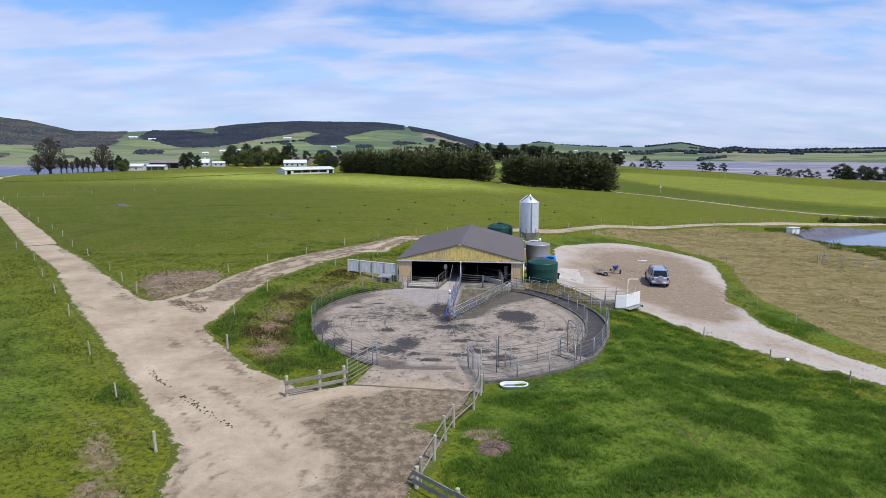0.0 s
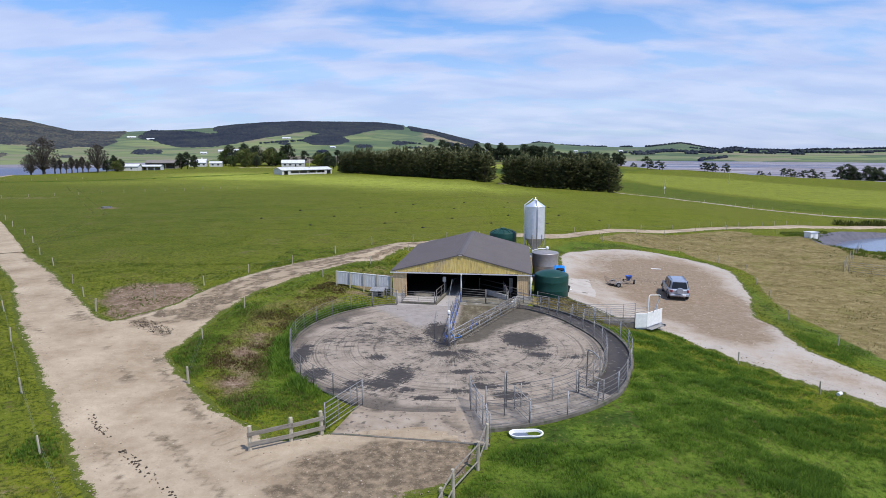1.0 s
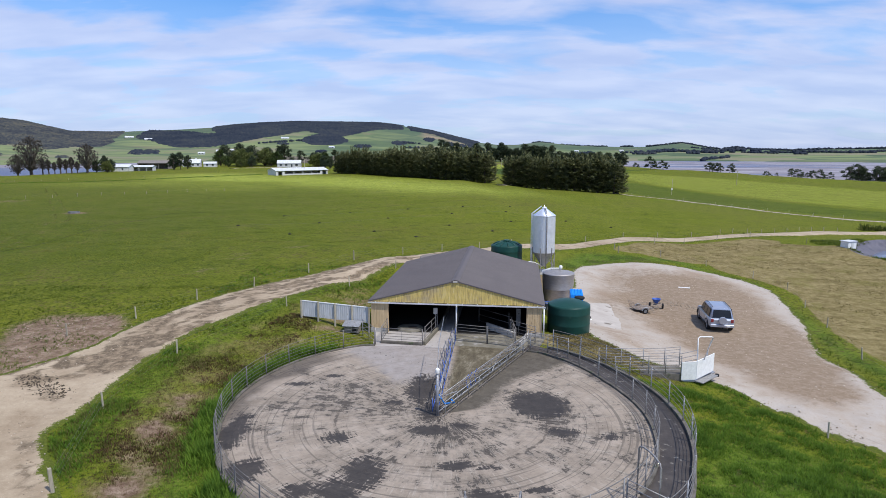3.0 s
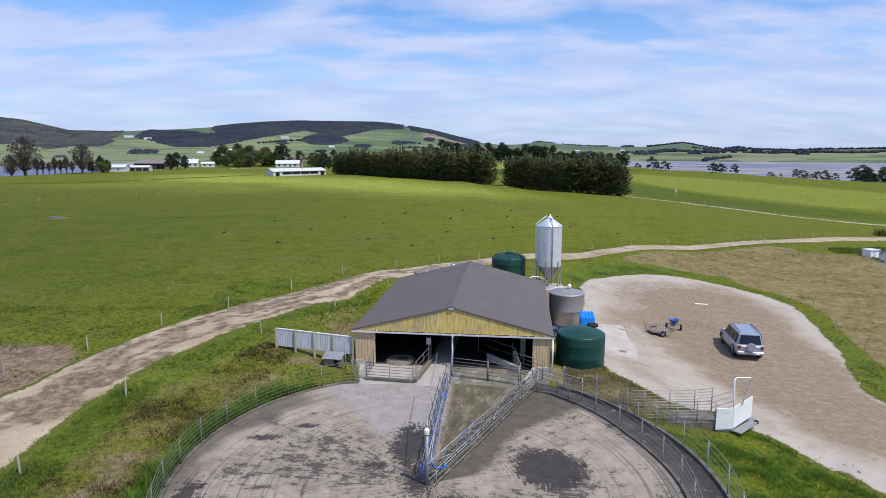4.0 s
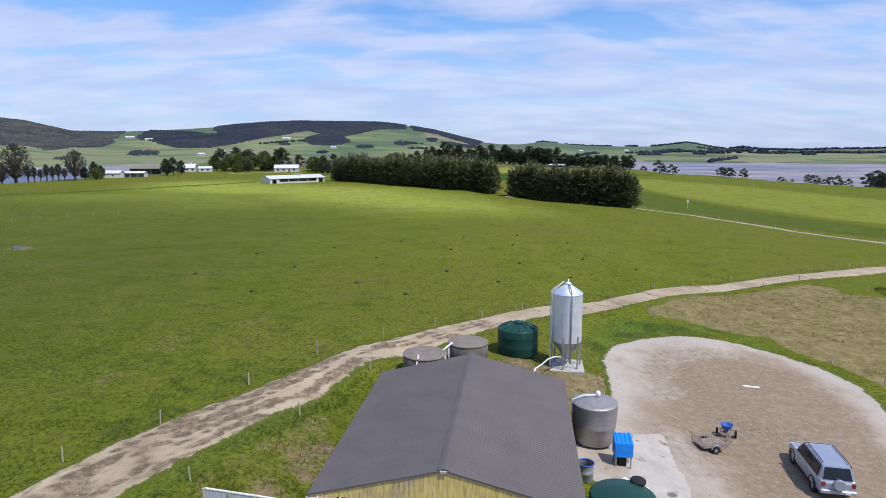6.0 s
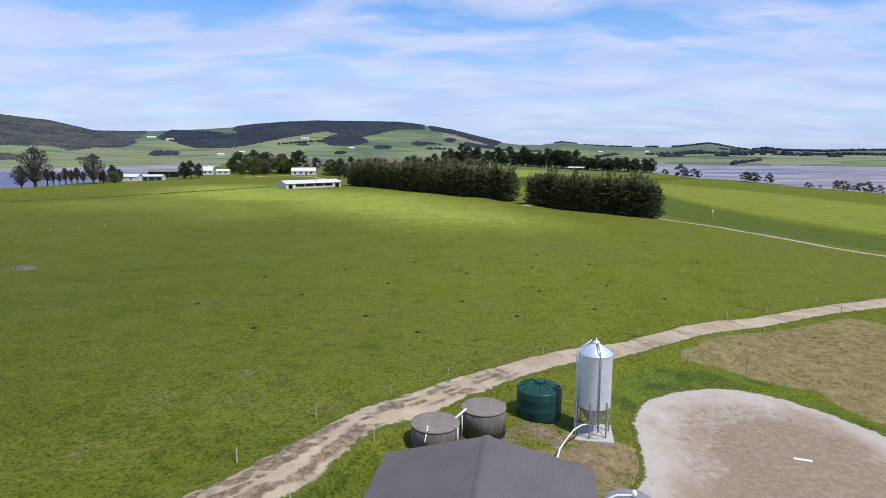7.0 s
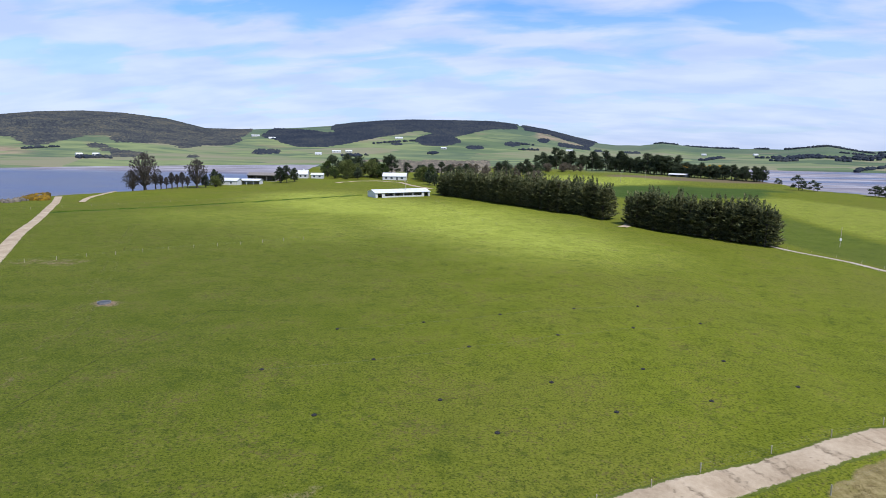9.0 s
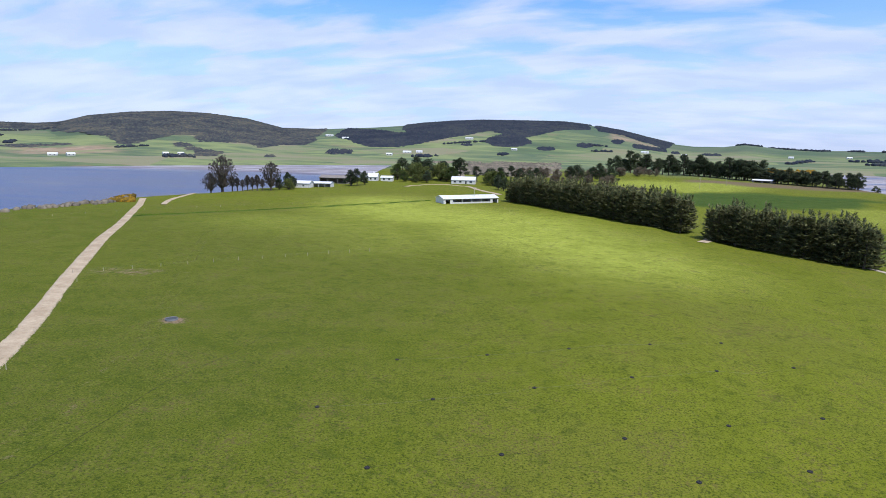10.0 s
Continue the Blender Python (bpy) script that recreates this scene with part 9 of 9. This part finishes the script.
BLADE = leaf("grass_blades", (0.086, 0.164, 0.022), (0.166, 0.268, 0.031), (0.262, 0.348, 0.047), 1.0, 0.48, toned=True)
FIELDBLADE = leaf("field_blades", (0.050, 0.066, 0.008), (0.128, 0.150, 0.014), (0.250, 0.235, 0.050), 0.9)
BLADEPALE = leaf("pasture_blades", (0.058, 0.092, 0.012), (0.104, 0.142, 0.018), (0.170, 0.188, 0.040), 0.8)
BLADEDRY = leaf("straw_blades", (0.100, 0.088, 0.030), (0.200, 0.160, 0.065), (0.330, 0.270, 0.130), 0.6)
OLIVE = leaf("olive_weeds", (0.060, 0.068, 0.016), (0.120, 0.122, 0.030), (0.205, 0.180, 0.065), 0.8)
DEADWEED = leaf("dead_brown_weeds", (0.062, 0.036, 0.018), (0.125, 0.078, 0.040), (0.215, 0.150, 0.080), 0.6)
WEED = leaf("weed_leaves", (0.030, 0.050, 0.010), (0.075, 0.100, 0.018), (0.150, 0.150, 0.040))


HEAP = (2.0, 22.6)


def off_made(x, y, m=0.25):
    d, b = np.hypot(x - CX, y - CY), np.degrees(np.arctan2(x - CX, y - CY))
    rim = np.where(x > CX, np.interp(b, RACE_EDGE[::2], RACE_EDGE[1::2]), np.interp(b, YARD_EDGE[::2], YARD_EDGE[1::2]))
    return (track_sdf(x, y) < -m) & (pad_sdf(x, y) < -m) & (d > rim + 0.28) & ~((x > -4.6) & (x < 8.5) & (y > 28) & (y < 67))


tufts("grass_bank", "long lush green grass on the bank", 150000, (0, 28, 11, 50), lambda x, y, r: off_made(x, y) & (x * 0 + 1 > 0) & ((x - 1.9) * -8.2 + (y - 28) * 2.8 < 0) & ~((y > 45.2) & (x < 13.2)) & (np.hypot(x - HEAP[0], y - HEAP[1]) > 0.55 + 0.5 * r.random(len(x))) & (r.random(len(x)) < (0.62 + 0.38 * ss(0.40, 0.60, tone(x, y))) * ss(0, 1, np.minimum(np.minimum((28 - x) / 5, (y - 11) / 4), (50 - y) / 4) + 0.5 * fbm(x / 2, y / 2, 78) - 0.2)), 0.12, BLADE, 61, 5, 0.10, 0.10)
tufts("grass_verge", "long green grass round the weedy bank", 60000, (-16, -3, 26, 70), lambda x, y, r: off_made(x, y, 0.1) & (path_sdf(x, y, [(-9.8, 33.5, 0.9), (-11.4, 38.5, 1.1), (-11.5, 44, 0.8)]) < r.uniform(-0.8, 0.4, len(x))) & (fbm(x / 1.5, y / 1.5, 77) > r.uniform(0.1, 0.5, len(x))) & (path_sdf(x, y, [(-10.6, 34, 0.8), (-11.6, 40, 1.4), (-11.6, 46, 1.6), (-9.8, 51, 2.4), (-7.0, 58, 2.0)]) < r.uniform(-0.9, 0.3, len(x))) & (r.random(len(x)) < np.where(y > 49, 0.22, 1.0)), 0.13, BLADE, 63, 5, 0.08, 0.10)
tufts("grass_olive", "rough olive grass and weeds on the bank", 42000, (-16, -3, 26, 70), lambda x, y, r: off_made(x, y, 0.1) & (path_sdf(x, y, [(-9.8, 33.5, 0.9), (-11.4, 38.5, 1.1), (-11.5, 44, 0.8)]) < r.uniform(-0.8, 0.4, len(x))) & (fbm(x / 1.5, y / 1.5, 77) > r.uniform(0.3, 0.62, len(x))) & (r.random(len(x)) < np.where(y > 49, 0.22, 1.0)), 0.12, OLIVE, 75, 5, 0.10, 0.10)
tufts("weeds_bank", "dry brown weeds on the bank", 26000, (-14, -6, 28, 60), lambda x, y, r: off_made(x, y, 0.1) & (path_sdf(x, y, [(-9.8, 33.5, 0.9), (-11.4, 38.5, 1.1), (-11.5, 44, 0.8), (-8.5, 53, 0.8)]) > -0.6), 0.09, DEADWEED, 64)
tufts("grass_west", "short green grass of the west paddock", 42000, (-42, -8, 12, 62), lambda x, y, r: off_made(x, y) & (y < 90) & (x < -8.5), 0.09, BLADEPALE, 65, 4)
tufts("grass_field_edge", "rough green grass along the track edge", 60000, (-44, 62, 40, 125), lambda x, y, r: off_made(x, y, -0.25) & (path_sdf(x, y, PADDOCK) < 0.2) & (np.maximum(track_sdf(x, y), pad_sdf(x, y)) > -3.0 + 2.4 * r.random(len(x))), 0.11, BLADEPALE, 66, 4)
tufts("grass_field", "short cropped pasture grass of the wide field", 130000, (-75, 45, 60, 128), lambda x, y, r: off_made(x, y, 0.3) & (x < 24 + 0.9 * (y - 98)) & (x > -45 - 0.75 * (y - 66)) & ((y > 83 + 0.75 * (x - 4)) | (x < -12)) & (r.random(len(x)) < ss(128, 84, y) * ss(-75, -40, x) * (0.35 + 0.65 * ss(0.4, 0.6, fbm(x / 3, y / 3, 88)))), 0.055, FIELDBLADE, 87, 3, 0.12, 0.22)
tufts("straw_paddock", "short dry stubble of the mown paddock", 46000, (24, 62, 36, 108), lambda x, y, r: off_made(x, y, 0.3) & (path_sdf(x, y, PADDOCK) > 0.2) & (fbm(x / 2.5, y / 2.5, 67) > 0.42), 0.09, BLADEDRY, 68, 4)
tufts("weeds_pond", "dense green weeds beside the pond", 30000, (46, 100, 66, 112), lambda x, y, r: (pond_shape(x, y)[0] > 1.06) & (path_sdf(x, y, [(68, 76, 14), (62, 86, 6.5), (60, 94, 3), (60, 106, 3.5)]) > -0.5), 0.24, BLADEPALE, 69, 6, 0.3)
tufts("rushes_pond", "dark rushes on the far pond bank", 3000, (80, 120, 136, 156), lambda x, y, r: (path_sdf(x, y, [(88, 142.6, 1.0), (95, 145, 1.6), (116, 150, 1.6)]) > 0), 1.1, WEED, 70, 6, 0.5)
tufts("grass_kerb", "tall green grass growing against the yard kerb", 26000, (-11, 0, 30, 52), lambda x, y, r: (np.hypot(x - CX, y - CY) > np.interp(np.degrees(np.arctan2(x - CX, y - CY)), YARD_EDGE[::2], YARD_EDGE[1::2]) + 0.22) & (np.hypot(x - CX, y - CY) < np.interp(np.degrees(np.arctan2(x - CX, y - CY)), YARD_EDGE[::2], YARD_EDGE[1::2]) + 0.35 + 0.9 * r.random(len(x))) & (np.degrees(np.arctan2(x - CX, y - CY)) < -34) & (np.degrees(np.arctan2(x - CX, y - CY)) > -146), 0.30, BLADE, 74, 5, 0.12, 0.08)
tufts("rushes_drain", "dark rank grass along the field drain", 150000, (-176, -95, 232, 353), lambda x, y, r: path_sdf(x, y, [(-173.5, 235.7, 0.5), (-148.5, 285.3, 0.5), (-97.3, 350.9, 0.5)]) > -0.35, 0.22, BLADE, 73, 5, 0.3)
WORN = leaf("worn_pale_grass", (0.150, 0.160, 0.045), (0.210, 0.210, 0.075), (0.290, 0.270, 0.115))
tufts("wheel_marks", "flattened pale grass in old wheel marks", 260000, (-125, -44, 72, 206), lambda x, y, r: (np.abs(np.abs(along_across(x, y, wheels)[1]) - 0.95) < 0.32 * r.random(len(x)) + 0.08) & (fbm(x / 5, y / 5, 79) > 0.38), 0.06, WORN, 76, 4, 0.2, 0.3)
tufts("grass_shed", "straggling straw-dry grass beside the shed", 9000, (7, 13.4, 45.4, 54), lambda x, y, r: (np.hypot(x - 8.75, y - 53.7) > 1.36) & (np.hypot(x - CX, y - CY) > RO + 0.3) & (x > 7.4 + 0.1 * (y - 50)) & (pad_sdf(x, y) < 0.1), 0.10, BLADEDRY, 71, 6, 0.16, 0.14)


def stones(name, label, n, box_, keep, lo, hi, material, seed):
    r = np.random.default_rng(seed)
    x, y = r.uniform(box_[0], box_[1], n), r.uniform(box_[2], box_[3], n)
    k = keep(x, y, r)
    x, y = x[k], y[k]
    n = len(x)
    s = r.uniform(lo, hi, n) ** 1.0
    oct_ = np.array([(1, 0, 0), (-1, 0, 0), (0, 1, 0), (0, -1, 0), (0, 0, 0.7), (0, 0, -0.7)], float)
    co = oct_[None] * s[:, None, None] * r.uniform(0.6, 1.3, (n, 6, 1)) + np.stack([x, y, ground(x, y) + 0.05], -1)[:, None]
    f = np.array([(0, 2, 4), (2, 1, 4), (1, 3, 4), (3, 0, 4), (2, 0, 5), (1, 2, 5), (3, 1, 5), (0, 3, 5)])
    f = (f[None] + 6 * np.arange(n)[:, None, None]).reshape(-1, 3)
    return tagged(link_mesh(name, quads(name, co.reshape(-1, 3), f), material), label, "stones", kind="stuff")


STONE = leaf("loose_stones", (0.20, 0.155, 0.11), (0.36, 0.29, 0.21), (0.56, 0.48, 0.38), through_light=0.0)
stones("track_stones", "loose pale stones scattered on the gravel track", 26000, (-40, 2, 8, 72), lambda x, y, r: (track_sdf(x, y) > 0.1) & (r.random(len(x)) < 0.25 + 0.75 * (track_sdf(x, y) < 1.0)), 0.015, 0.05, STONE, 81)
stones("pad_stones", "loose stones scattered on the gravel pad", 12000, (8, 33, 33, 86), lambda x, y, r: (pad_sdf(x, y) > 0.1) & (r.random(len(x)) < 0.2 + 0.8 * (pad_sdf(x, y) < 0.9)), 0.02, 0.06, STONE, 82)
CLOD = leaf("dark_muck", (0.030, 0.024, 0.018), (0.060, 0.046, 0.034), (0.100, 0.078, 0.056), through_light=0.0)
GRIT = leaf("grey_brown_stones", (0.12, 0.095, 0.07), (0.22, 0.18, 0.135), (0.34, 0.29, 0.225), through_light=0.0)
stones("pad_rubble", "broken stones spilled on the gravel pad", 1500, (17, 25, 62, 71), lambda x, y, r: path_sdf(x, y, [(20.2, 67.6, 0.5), (21.4, 66.6, 0.7), (22.6, 65.4, 0.4)]) > r.uniform(-0.9, 0.3, len(x)), 0.02, 0.08, GRIT, 86)
stones("track_muck", "dark clods of muck on the track", 60000, (-22, 2, 20, 50), lambda x, y, r: (path_sdf(x, y, [(-15.1, 30.4, 0.06), (-13.2, 28.3, 0.14), (-11.5, 26.8, 0.10), (-8.9, 24.4, 0.02)]) > r.uniform(-0.16, 0.08, len(x))) & (fbm(x / 0.4, y / 0.4, 99) > 0.40) | ((path_sdf(x, y, [(-19.0, 43.2, 0.2), (-17.0, 42.0, 0.2)]) > r.uniform(-0.7, 0.1, len(x)))), 0.02, 0.075, CLOD, 83)
stones("patch_rubble", "broken rubble trodden into the bare patch", 800, (-27, -15, 43, 57), lambda x, y, r: (path_sdf(x, y, [(-19.8, 46, 1.6), (-21, 50, 2.4)]) > r.uniform(-1.2, 0.6, len(x))), 0.02, 0.07, STONE, 85)
stones("bank_rocks", "pale rubble lying on the weedy bank", 260, (-14, -4, 30, 57), lambda x, y, r: (path_sdf(x, y, [(-11.2, 40, 0.4), (-10.8, 46, 0.4), (-8.0, 52.5, 0.7)]) > r.uniform(-1.5, 0.2, len(x))) & (r.random(len(x)) < 0.8), 0.015, 0.06, STONE, 84)

# heap of old brushwood in the grass of the bank
heap = thing("brush_heap", pose(HEAP[0], HEAP[1], gz(*HEAP)), "heap of dead brown brushwood in the long grass", "brushwood")
hr = np.random.default_rng(17)
STICK = mat("dead_sticks", [(0.3, (0.09, 0.06, 0.042)), (0.7, (0.22, 0.16, 0.12))], 9, rough=0.95, bump=0.3, random_tint=0.25)
for k in range(34):
    a, d, L = hr.uniform(0, math.tau), hr.uniform(0, 0.55), hr.uniform(0.35, 0.95)
    b, z = hr.uniform(0, math.tau), 0.05 + 0.22 * max(0, 1 - d / 0.6) * hr.random()
    p = Vector((d * math.cos(a), d * math.sin(a), z))
    q = Vector((math.cos(b), math.sin(b), hr.uniform(-0.06, 0.22))) * (L / 2)
    bm = B(); tube(bm, [p - q, p + Vector((0, 0, 0.02)), p + q], [0.016, 0.013, 0.006], 5); part("stick", bm, STICK, heap)
bm = B(); lathe(bm, [(0.85, -0.1), (0.62, 0.04), (0.3, 0.12), (0, 0.15)], 14, cap_bottom=False); part("litter", bm, STICK, heap, "dark brown litter")
